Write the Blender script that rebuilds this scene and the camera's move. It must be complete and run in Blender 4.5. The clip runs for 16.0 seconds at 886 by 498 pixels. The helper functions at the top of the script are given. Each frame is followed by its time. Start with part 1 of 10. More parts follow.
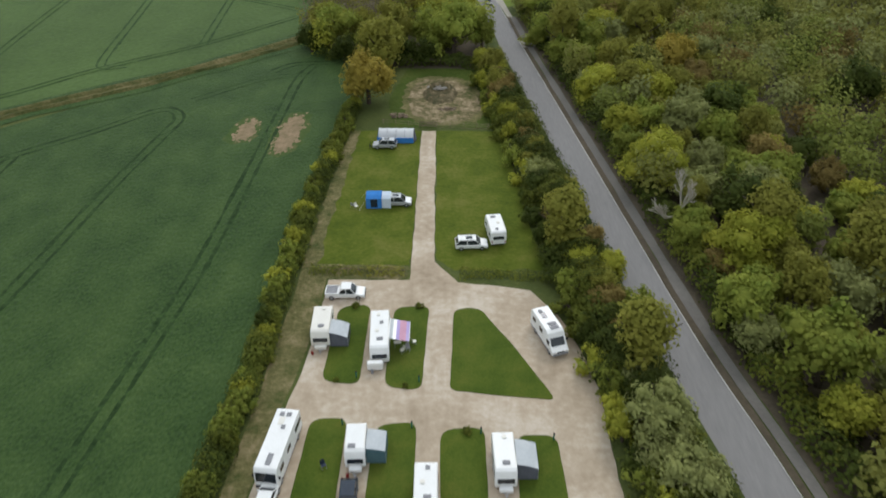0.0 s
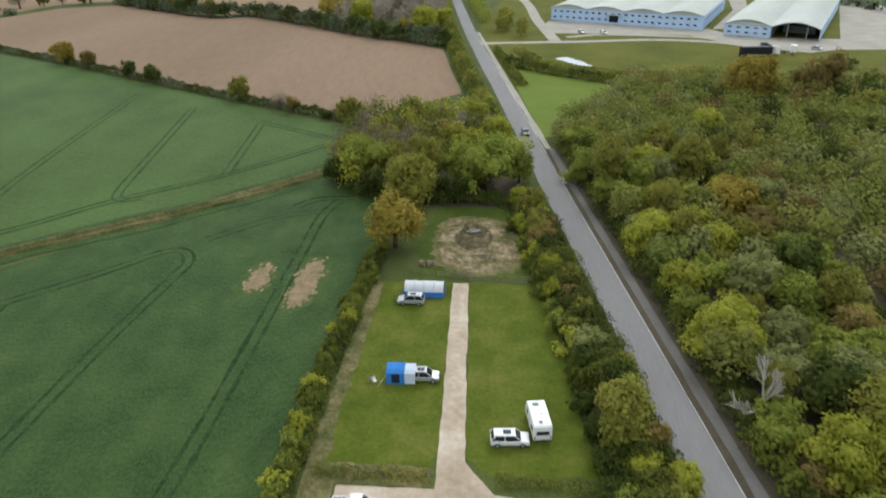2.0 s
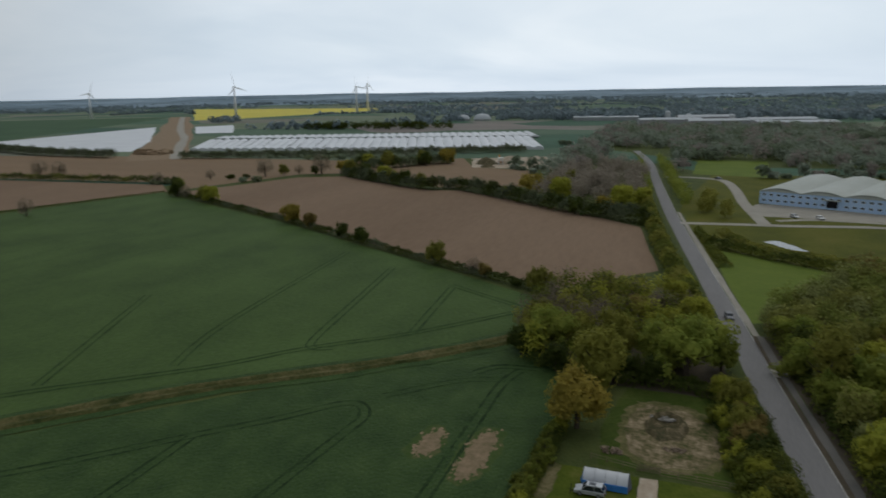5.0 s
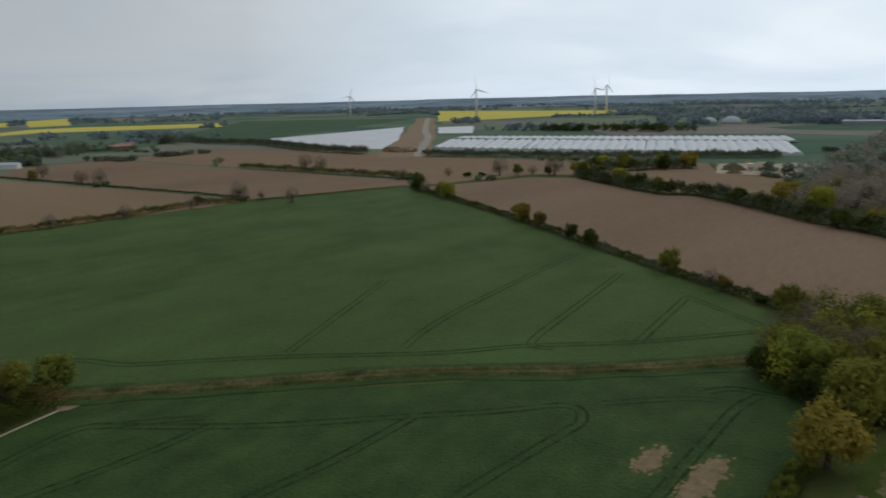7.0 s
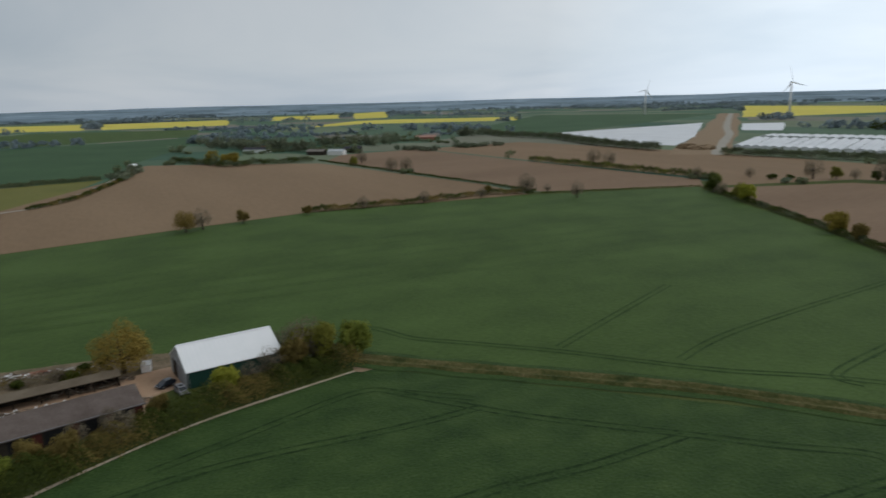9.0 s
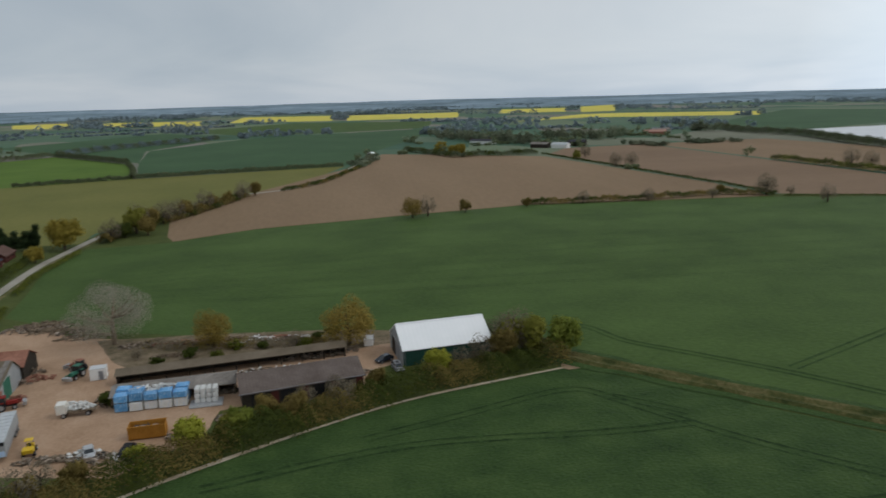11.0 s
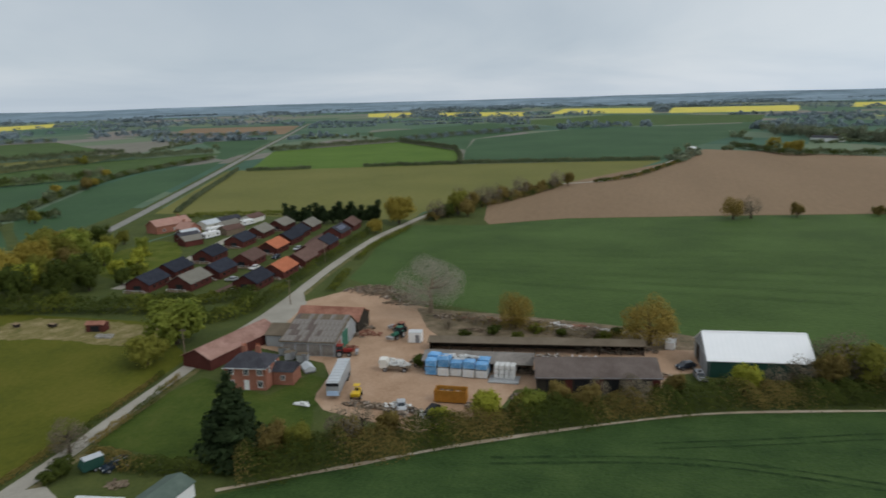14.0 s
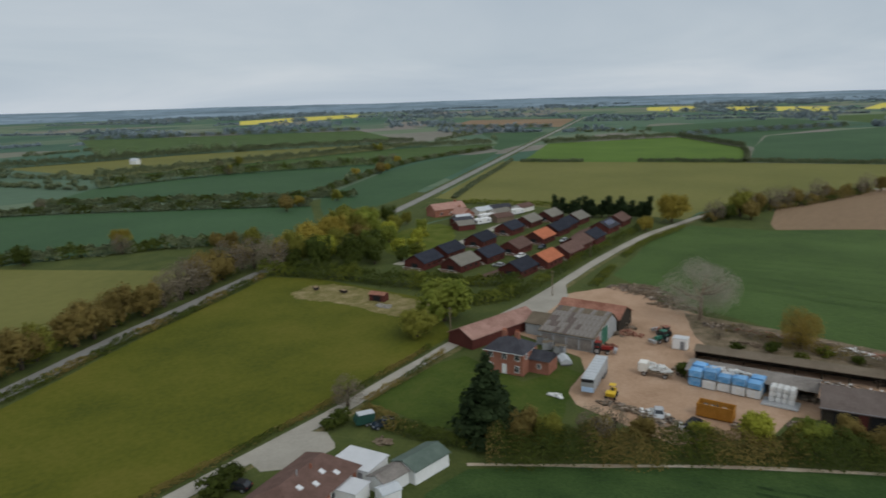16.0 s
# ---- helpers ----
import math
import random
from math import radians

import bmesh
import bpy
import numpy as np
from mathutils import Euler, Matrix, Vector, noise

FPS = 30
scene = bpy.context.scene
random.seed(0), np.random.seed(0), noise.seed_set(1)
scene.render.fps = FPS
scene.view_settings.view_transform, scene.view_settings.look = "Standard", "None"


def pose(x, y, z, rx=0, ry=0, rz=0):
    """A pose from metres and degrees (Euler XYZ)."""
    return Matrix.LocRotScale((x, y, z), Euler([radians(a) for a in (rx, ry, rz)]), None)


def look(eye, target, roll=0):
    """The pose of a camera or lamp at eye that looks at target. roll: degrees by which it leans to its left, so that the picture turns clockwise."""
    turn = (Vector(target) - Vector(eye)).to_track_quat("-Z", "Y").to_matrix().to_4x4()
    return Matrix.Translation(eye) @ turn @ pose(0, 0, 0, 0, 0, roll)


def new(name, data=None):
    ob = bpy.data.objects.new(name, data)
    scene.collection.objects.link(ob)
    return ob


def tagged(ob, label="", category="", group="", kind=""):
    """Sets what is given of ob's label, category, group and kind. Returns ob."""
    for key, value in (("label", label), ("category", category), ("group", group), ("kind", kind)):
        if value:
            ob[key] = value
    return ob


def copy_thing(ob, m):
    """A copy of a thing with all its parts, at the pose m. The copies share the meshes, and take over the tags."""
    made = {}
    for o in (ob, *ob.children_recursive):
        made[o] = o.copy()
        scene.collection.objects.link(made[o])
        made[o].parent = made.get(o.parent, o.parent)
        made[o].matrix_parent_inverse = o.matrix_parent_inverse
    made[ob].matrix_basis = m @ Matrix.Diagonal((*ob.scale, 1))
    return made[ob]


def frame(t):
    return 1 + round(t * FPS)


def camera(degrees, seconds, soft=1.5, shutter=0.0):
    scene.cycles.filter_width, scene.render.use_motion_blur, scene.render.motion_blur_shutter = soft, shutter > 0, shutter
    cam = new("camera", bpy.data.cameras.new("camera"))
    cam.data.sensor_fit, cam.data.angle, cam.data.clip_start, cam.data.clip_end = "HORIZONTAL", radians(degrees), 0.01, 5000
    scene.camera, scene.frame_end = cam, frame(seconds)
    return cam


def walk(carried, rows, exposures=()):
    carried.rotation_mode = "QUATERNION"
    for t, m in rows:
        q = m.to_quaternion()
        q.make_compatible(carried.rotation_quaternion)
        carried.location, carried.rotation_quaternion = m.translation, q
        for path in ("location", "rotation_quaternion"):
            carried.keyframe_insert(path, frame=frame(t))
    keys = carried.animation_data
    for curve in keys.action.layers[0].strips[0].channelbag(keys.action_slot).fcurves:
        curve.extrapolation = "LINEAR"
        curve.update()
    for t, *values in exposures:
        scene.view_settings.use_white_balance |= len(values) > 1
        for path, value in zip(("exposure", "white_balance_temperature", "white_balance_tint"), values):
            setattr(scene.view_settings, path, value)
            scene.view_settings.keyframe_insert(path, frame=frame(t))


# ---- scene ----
cam = camera(64.8, 16.0, soft=1.7, shutter=0.5)
PATH = [
    (0.0, pose(-0.00, -0.00, 60.00, 54.60, 0.58, 0.00)),
    (0.5, pose(-0.21, 5.18, 59.98, 55.93, 0.56, 0.49)),
    (1.0, pose(-0.41, 10.37, 60.21, 57.44, 0.63, 1.36)),
    (1.5, pose(-0.57, 15.18, 60.74, 59.92, 0.61, 1.73)),
    (2.0, pose(-0.79, 18.71, 60.80, 62.84, 0.70, 2.68)),
    (2.5, pose(-1.11, 21.28, 60.65, 65.78, 0.69, 3.97)),
    (3.0, pose(-1.21, 22.87, 60.38, 68.75, 0.76, 5.56)),
    (3.2, pose(-1.37, 23.26, 60.31, 69.89, 0.79, 6.20)),
    (5.3, pose(-1.61, 23.52, 58.24, 77.55, 1.06, 21.56)),
    (5.5, pose(-1.77, 23.68, 58.03, 77.56, 1.12, 23.60)),
    (6.0, pose(-2.00, 24.43, 57.77, 77.58, 1.15, 28.10)),
    (6.5, pose(-2.22, 24.93, 57.49, 77.63, 1.28, 32.77)),
    (7.0, pose(-2.49, 25.13, 57.37, 77.65, 1.30, 37.53)),
    (7.5, pose(-2.76, 25.22, 57.44, 77.68, 1.35, 43.29)),
    (8.0, pose(-2.98, 25.63, 57.39, 77.74, 1.43, 49.50)),
    (8.5, pose(-3.21, 26.32, 57.28, 77.76, 1.51, 55.71)),
    (9.0, pose(-3.67, 26.60, 57.41, 77.77, 1.49, 60.80)),
    (9.2, pose(-3.83, 26.69, 57.41, 77.75, 1.50, 63.04)),
    (11.3, pose(-4.86, 27.51, 57.32, 77.68, 1.55, 81.25)),
    (11.5, pose(-4.95, 27.55, 57.31, 77.67, 1.54, 82.85)),
    (12.0, pose(-4.97, 27.50, 57.21, 77.71, 1.56, 86.88)),
    (12.5, pose(-5.14, 27.62, 57.25, 77.69, 1.60, 90.98)),
    (13.0, pose(-5.29, 27.60, 57.22, 77.70, 1.60, 95.32)),
    (13.5, pose(-5.33, 27.51, 57.24, 77.69, 1.58, 99.38)),
    (14.0, pose(-5.50, 27.32, 57.14, 77.73, 1.57, 104.24)),
    (14.5, pose(-5.84, 27.03, 56.98, 77.76, 1.54, 109.60)),
    (15.0, pose(-6.17, 26.84, 56.86, 77.78, 1.55, 115.07)),
    (15.5, pose(-6.47, 26.75, 56.71, 77.79, 1.55, 120.61)),
    (16.0, pose(-6.54, 26.67, 56.69, 77.80, 1.58, 126.25)),
]
EXPOSURES = [(0.0, -0.14), (1.5, 0.05), (3.2, 0.23), (4.3, -0.9), (5.3, -1.42), (7.0, -1.33), (9.0, -1.1), (12.5, -0.82), (14.2, -0.70), (16.0, -0.75)]
walk(cam, PATH, EXPOSURES)

# ---- world: an overcast spring sky over flat farmland ----
SUN_EL, SUN_ROT = 45.0, 20.0


def node_tree(owner):
    owner.use_nodes = True
    nt = owner.node_tree
    nt.nodes.clear()
    return nt


def nd(nt, kind, **props):
    n = nt.nodes.new(kind)
    for key, value in props.items():
        if key.startswith("i_"):
            n.inputs[key[2:].replace("_", " ")].default_value = value
        else:
            setattr(n, key, value)
    return n


def ramp(nt, stops, fac):
    r = nt.nodes.new("ShaderNodeValToRGB")
    while len(r.color_ramp.elements) < len(stops):
        r.color_ramp.elements.new(0.5)
    for e, (p, c) in zip(r.color_ramp.elements, stops):
        e.position, e.color = p, (*c, 1)
    nt.links.new(fac, r.inputs[0])
    return r.outputs[0]


def build_world():
    w = bpy.data.worlds.new("overcast_sky")
    scene.world = w
    nt = node_tree(w)
    L = nt.links.new
    sky = nd(nt, "ShaderNodeTexSky", sky_type="NISHITA", sun_disc=False, sun_elevation=radians(SUN_EL), sun_rotation=radians(SUN_ROT))
    sky_dim = nd(nt, "ShaderNodeVectorMath", operation="SCALE")
    sky_dim.inputs["Scale"].default_value = 0.08
    L(sky.outputs[0], sky_dim.inputs[0])
    co = nd(nt, "ShaderNodeTexCoord")
    sep = nd(nt, "ShaderNodeSeparateXYZ")
    L(co.outputs["Generated"], sep.inputs[0])
    zc = nd(nt, "ShaderNodeMath", operation="MAXIMUM")
    L(sep.outputs[2], zc.inputs[0])
    zc.inputs[1].default_value = 0.0
    za = nd(nt, "ShaderNodeMath", operation="ADD")
    L(zc.outputs[0], za.inputs[0])
    za.inputs[1].default_value = 0.16
    div = []
    for k in (0, 1):
        d = nd(nt, "ShaderNodeMath", operation="DIVIDE")
        L(sep.outputs[k], d.inputs[0])
        L(za.outputs[0], d.inputs[1])
        div.append(d)
    com = nd(nt, "ShaderNodeCombineXYZ")
    L(div[0].outputs[0], com.inputs[0])
    L(div[1].outputs[0], com.inputs[1])
    n1 = nd(nt, "ShaderNodeTexNoise", i_Scale=0.42, i_Detail=6.0, i_Roughness=0.52, i_Distortion=0.5)
    L(com.outputs[0], n1.inputs["Vector"])
    cloud = ramp(nt, [(0.28, (0.67, 0.77, 0.875)), (0.50, (0.815, 0.895, 0.975)), (0.72, (1.01, 1.05, 1.09))], n1.outputs[0])
    hor = ramp(nt, [(0.0, (1.36, 1.42, 1.48)), (0.06, (1.40, 1.44, 1.46)), (0.15, (1.40, 1.42, 1.43)), (0.35, (1.42, 1.42, 1.42)), (1.0, (1.55, 1.53, 1.50))], zc.outputs[0])
    mul = nd(nt, "ShaderNodeVectorMath", operation="MULTIPLY")
    L(cloud, mul.inputs[0])
    L(hor, mul.inputs[1])
    dot = nd(nt, "ShaderNodeVectorMath", operation="DOT_PRODUCT")
    L(co.outputs["Generated"], dot.inputs[0])
    dot.inputs[1].default_value = (-0.087, 0.996, 0.0)
    # the northern half of the cloud is thinner and brighter
    side = nd(nt, "ShaderNodeSeparateColor")
    L(ramp(nt, [(p, (v / 2, v / 2, v / 2)) for p, v in ((0.0, 0.77), (0.44, 0.90), (0.67, 1.06), (0.76, 1.34), (0.87, 1.66), (1.0, 1.72))], dot.outputs["Value"]), side.inputs[0])
    twice = nd(nt, "ShaderNodeMath", operation="MULTIPLY")
    L(side.outputs[0], twice.inputs[0])
    twice.inputs[1].default_value = 2.0
    side = twice
    mul2 = nd(nt, "ShaderNodeVectorMath", operation="SCALE")
    L(mul.outputs[0], mul2.inputs[0])
    L(side.outputs[0], mul2.inputs["Scale"])
    mul = mul2
    mix = nd(nt, "ShaderNodeMix", data_type="RGBA")
    mix.inputs[0].default_value = 0.92
    L(sky_dim.outputs[0], mix.inputs[6])
    L(mul.outputs[0], mix.inputs[7])
    bg = nd(nt, "ShaderNodeBackground", i_Strength=1.0)
    L(mix.outputs[2], bg.inputs[0])
    out = nd(nt, "ShaderNodeOutputWorld")
    L(bg.outputs[0], out.inputs[0])
    lamp = bpy.data.lights.new("sun", "SUN")
    lamp.energy, lamp.angle, lamp.color = 1.1, radians(18), (1.0, 0.96, 0.9)
    sun = new("sun", lamp)
    el, az = radians(SUN_EL), radians(SUN_ROT)
    d = Vector((math.sin(az) * math.cos(el), math.cos(az) * math.cos(el), math.sin(el)))
    sun.matrix_world = look(d * 100, (0, 0, 0))


build_world()

# ---- materials ----
MATS = {}


def surface(name, c1, c2, big=0.05, fine=1.0, rough=0.92, bump=0.3, bump_scale=None, metal=0.0, island=0.0, rnd=0.0, c3=None,
            stretch=None, spec=0.10, bump_dist=0.1, tight=1.0, broad=0.9):
    """A worn surface: two colours mixed by broad patches and by fine grain, fine relief, and a shift from piece to piece."""
    m = bpy.data.materials.new(name)
    nt = node_tree(m)
    L = nt.links.new
    co = nd(nt, "ShaderNodeTexCoord")
    mp = nd(nt, "ShaderNodeMapping")
    L(co.outputs["Object"], mp.inputs[0])
    if stretch:
        mp.inputs["Scale"].default_value = stretch[:3]
        if len(stretch) > 3:
            mp.inputs["Rotation"].default_value = (0, 0, radians(stretch[3]))
    nb = nd(nt, "ShaderNodeTexNoise", i_Scale=big, i_Detail=5.0, i_Roughness=0.6)
    nf = nd(nt, "ShaderNodeTexNoise", i_Scale=fine, i_Detail=4.0, i_Roughness=0.65)
    L(mp.outputs[0], nb.inputs["Vector"])
    L(mp.outputs[0], nf.inputs["Vector"])
    add = nd(nt, "ShaderNodeMath", operation="MULTIPLY_ADD")
    L(nf.outputs[0], add.inputs[0])
    add.inputs[1].default_value = 0.55
    hb = nd(nt, "ShaderNodeMath", operation="MULTIPLY_ADD")
    L(nb.outputs[0], hb.inputs[0])
    hb.inputs[1].default_value = broad
    hb.inputs[2].default_value = 0.225 - 0.5 * broad
    L(hb.outputs[0], add.inputs[2])
    stops = [(0.28, c1), (0.72, c2)] if c3 is None else [(0.25, c1), (0.5, c2), (0.78, c3)]
    col = ramp(nt, [(0.5 + (p - 0.5) * tight, c) for p, c in stops], add.outputs[0])
    for amount, node, sock in ((island, "ShaderNodeNewGeometry", "Random Per Island"), (rnd, "ShaderNodeObjectInfo", "Random")):
        if amount:
            src = nd(nt, node)
            mr = nd(nt, "ShaderNodeMapRange")
            mr.inputs[3].default_value, mr.inputs[4].default_value = 1 - amount, 1 + amount
            L(src.outputs[sock], mr.inputs[0])
            sc = nd(nt, "ShaderNodeVectorMath", operation="SCALE")
            L(col, sc.inputs[0])
            L(mr.outputs[0], sc.inputs["Scale"])
            col = sc.outputs[0]
    bs = nd(nt, "ShaderNodeBsdfPrincipled", i_Roughness=rough, i_Metallic=metal)
    bs.inputs["Specular IOR Level"].default_value = spec
    L(col, bs.inputs["Base Color"])
    if bump:
        b = nd(nt, "ShaderNodeBump", i_Strength=bump, i_Distance=bump_dist)
        nz = nf
        if bump_scale:
            nz = nd(nt, "ShaderNodeTexNoise", i_Scale=bump_scale, i_Detail=3.0)
            L(mp.outputs[0], nz.inputs["Vector"])
        L(nz.outputs[0], b.inputs["Height"])
        L(b.outputs[0], bs.inputs["Normal"])
    out = nd(nt, "ShaderNodeOutputMaterial")
    L(bs.outputs[0], out.inputs[0])
    MATS[name] = m
    return m


def corrugated(name, c1, c2, pitch=0.6, axis=1, rough=0.55, metal=0.0, rnd=0.0):
    """Profiled roof or wall sheeting: ribs in relief, streaked and stained colour."""
    m = surface(name, c1, c2, big=0.25, fine=2.5, rough=rough, bump=0, metal=metal, rnd=rnd, stretch=(1, 1, 1))
    nt = m.node_tree
    L = nt.links.new
    co = next(n for n in nt.nodes if n.type == "TEX_COORD")
    w = nd(nt, "ShaderNodeTexWave", wave_type="BANDS", bands_direction="XYZ"[axis], i_Scale=1 / pitch * 0.314 * 1.0)
    L(co.outputs["Object"], w.inputs["Vector"])
    b = nd(nt, "ShaderNodeBump", i_Strength=0.28, i_Distance=0.04)
    L(w.outputs[1], b.inputs["Height"])
    bs = next(n for n in nt.nodes if n.type == "BSDF_PRINCIPLED")
    L(b.outputs[0], bs.inputs["Normal"])
    return m


def glass_dark(name="window_glass", col=(0.02, 0.025, 0.03)):
    m = bpy.data.materials.new(name)
    nt = node_tree(m)
    bs = nd(nt, "ShaderNodeBsdfPrincipled", i_Roughness=0.08)
    bs.inputs["Base Color"].default_value = (*col, 1)
    bs.inputs["Specular IOR Level"].default_value = 0.6
    out = nd(nt, "ShaderNodeOutputMaterial")
    nt.links.new(bs.outputs[0], out.inputs[0])
    MATS[name] = m
    return m


def leaves(name, c1, c2, c3=None, island=0.13):
    """Leaf sprays: thin, so that part of the light comes through."""
    m = surface(name, c1, c2, big=0.17, fine=1.1, rough=0.75, bump=0, island=island, rnd=0.16, c3=c3, spec=0.06)
    nt = m.node_tree
    bs = next(n for n in nt.nodes if n.type == "BSDF_PRINCIPLED")
    out = next(n for n in nt.nodes if n.type == "OUTPUT_MATERIAL")
    tr = nd(nt, "ShaderNodeBsdfTranslucent")
    nt.links.new(bs.inputs["Base Color"].links[0].from_socket, tr.inputs[0])
    mx = nd(nt, "ShaderNodeMixShader")
    mx.inputs[0].default_value = 0.4
    nt.links.new(bs.outputs[0], mx.inputs[1])
    nt.links.new(tr.outputs[0], mx.inputs[2])
    nt.links.new(mx.outputs[0], out.inputs[0])
    return m


# ground and crops


def patchwork(name):
    """Far fields: cells of crop, grass and plough some hundreds of metres wide."""
    m = surface(name, (0.75, 0.75, 0.75), (1.0, 1.0, 1.0), big=0.01, fine=0.08, bump=0.15)
    nt = m.node_tree
    L = nt.links.new
    co = next(n for n in nt.nodes if n.type == "TEX_COORD")
    bs = next(n for n in nt.nodes if n.type == "BSDF_PRINCIPLED")
    grain = bs.inputs["Base Color"].links[0].from_socket
    mp = nd(nt, "ShaderNodeMapping")
    mp.inputs["Rotation"].default_value = (0, 0, 0.35)
    mp.inputs["Scale"].default_value = (1.0, 1.7, 1.0)
    L(co.outputs["Object"], mp.inputs[0])
    v = nd(nt, "ShaderNodeTexVoronoi", distance="MANHATTAN", i_Scale=0.0034, i_Randomness=0.8)
    L(mp.outputs[0], v.inputs["Vector"])
    sep = nd(nt, "ShaderNodeSeparateColor")
    L(v.outputs["Color"], sep.inputs[0])
    # crop, grass and plough colours, paled and blued to include haze
    col = ramp(nt, [(0.0, (0.060, 0.123, 0.082)), (0.28, (0.087, 0.159, 0.098)), (0.5, (0.121, 0.170, 0.112)), (0.68, (0.164, 0.215, 0.130)), (0.84, (0.197, 0.204, 0.148)), (0.95, (0.244, 0.217, 0.192))], sep.outputs[0])
    mul = nd(nt, "ShaderNodeVectorMath", operation="MULTIPLY")
    L(col, mul.inputs[0])
    L(grain, mul.inputs[1])
    L(mul.outputs[0], bs.inputs["Base Color"])
    return m


M_LAND = patchwork("farmland")
M_CROP = surface("green_wheat", (0.018, 0.040, 0.011), (0.040, 0.075, 0.020), big=0.16, fine=2.8, rough=0.8, bump=1.0, bump_scale=1.8,
                 bump_dist=0.45, c3=(0.072, 0.113, 0.033), stretch=(1.0, 0.65, 1.0, -4), tight=0.72, broad=0.5)
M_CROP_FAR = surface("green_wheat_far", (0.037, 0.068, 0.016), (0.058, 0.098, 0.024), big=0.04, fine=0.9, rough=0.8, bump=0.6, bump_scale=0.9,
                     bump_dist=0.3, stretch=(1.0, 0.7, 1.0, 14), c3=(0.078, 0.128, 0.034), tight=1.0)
# dark crop green, lifted slightly towards blue as haze
M_CROP_DARK = surface("dark_wheat", (0.034, 0.077, 0.032), (0.055, 0.110, 0.046), big=0.012, fine=0.25, rough=0.8, bump=0.4)
M_PASTURE = surface("bright_pasture", (0.071, 0.128, 0.020), (0.110, 0.176, 0.031), big=0.02, fine=0.5, bump=0.4)
M_MEADOW = surface("olive_green_meadow", (0.095, 0.138, 0.020), (0.144, 0.186, 0.030), big=0.04, fine=0.5, bump=0.4)
M_OLIVE = surface("olive_ley", (0.123, 0.129, 0.036), (0.182, 0.174, 0.052), big=0.012, fine=0.3, bump=0.3)
M_PADDOCK = surface("paddock_grass", (0.055, 0.067, 0.008), (0.094, 0.100, 0.011), big=0.045, fine=0.9, bump=0.6, c3=(0.139, 0.124, 0.021))
M_SOIL = surface("ploughed_soil", (0.183, 0.121, 0.076), (0.252, 0.172, 0.113), big=0.012, fine=0.5, bump=0.6, bump_scale=1.4,
                 stretch=(1.0, 0.2, 1.0, 35), bump_dist=0.2)
M_SOIL2 = surface("ploughed_soil_dry", (0.200, 0.134, 0.081), (0.267, 0.185, 0.114), big=0.01, fine=0.4, bump=0.5, bump_scale=1.4,
                  stretch=(0.25, 1.0, 1.0, 20), bump_dist=0.2)
# rape yellow with a share of grey mixed in for haze
M_RAPE = surface("oilseed_rape", (0.52, 0.45, 0.085), (0.66, 0.57, 0.115), big=0.01, fine=0.2, bump=0.3)
M_LAWN = surface("camp_lawn", (0.046, 0.070, 0.007), (0.085, 0.109, 0.012), big=0.16, fine=1.6, bump=0.6, c3=(0.150, 0.143, 0.035))
M_ISLAND = surface("mown_island", (0.035, 0.064, 0.008), (0.068, 0.098, 0.013), big=0.22, fine=4.0, bump=0.5, c3=(0.108, 0.120, 0.021))
M_ROUGH = surface("rough_grass", (0.062, 0.076, 0.022), (0.130, 0.120, 0.048), big=0.3, fine=1.4, bump=1.0, c3=(0.24, 0.195, 0.105), bump_dist=0.3, tight=0.75)
M_VERGE = surface("verge_grass", (0.050, 0.070, 0.020), (0.095, 0.110, 0.032), big=0.12, fine=1.2, bump=1.0, bump_dist=0.3)
M_BARE = surface("bare_earth", (0.20, 0.145, 0.090), (0.33, 0.235, 0.150), big=0.25, fine=2.0, bump=0.6)
M_PATCHY = surface("patchy_bare_crop", (0.105, 0.108, 0.048), (0.225, 0.164, 0.098), big=0.5, fine=1.8, bump=0.6, c3=(0.32, 0.235, 0.15))
M_TRAMPLED = surface("trampled_straw", (0.060, 0.072, 0.020), (0.168, 0.134, 0.072), big=0.30, fine=1.3, bump=0.8, c3=(0.345, 0.270, 0.175), tight=0.6)
M_WORN = surface("worn_paddock_earth", (0.085, 0.090, 0.022), (0.19, 0.16, 0.062), big=0.22, fine=1.1, bump=0.8, c3=(0.36, 0.285, 0.165))
M_SCRUBG = surface("scrubby_earth", (0.085, 0.080, 0.043), (0.180, 0.140, 0.090), big=0.3, fine=1.5, bump=1.0, c3=(0.31, 0.235, 0.165), bump_dist=0.3)
M_PITSOIL = surface("dug_clay", (0.032, 0.042, 0.016), (0.095, 0.080, 0.042), big=0.6, fine=1.8, bump=1.0, c3=(0.27, 0.21, 0.13), bump_dist=0.3)
M_RUT = surface("deep_wheel_rut", (0.012, 0.028, 0.008), (0.025, 0.049, 0.015), big=0.35, fine=1.4, bump=0.6, c3=(0.045, 0.084, 0.025), tight=0.8)
M_WHEEL = surface("tramline_soil", (0.017, 0.037, 0.011), (0.031, 0.061, 0.018), big=0.25, fine=1.2, bump=0.6, c3=(0.048, 0.090, 0.026), tight=0.8)
M_SPARSE = surface("thin_wheat_over_soil", (0.034, 0.072, 0.014), (0.062, 0.092, 0.026), big=0.3, fine=1.4, bump=0.6, c3=(0.15, 0.125, 0.06))
M_GRAVEL = surface("pale_gravel", (0.30, 0.235, 0.165), (0.43, 0.350, 0.260), big=0.11, fine=0.9, bump=0.4, c3=(0.60, 0.535, 0.45))
M_YARD = surface("yard_hardcore", (0.294, 0.188, 0.117), (0.408, 0.269, 0.176), big=0.10, fine=1.5, bump=0.5, c3=(0.510, 0.366, 0.259))
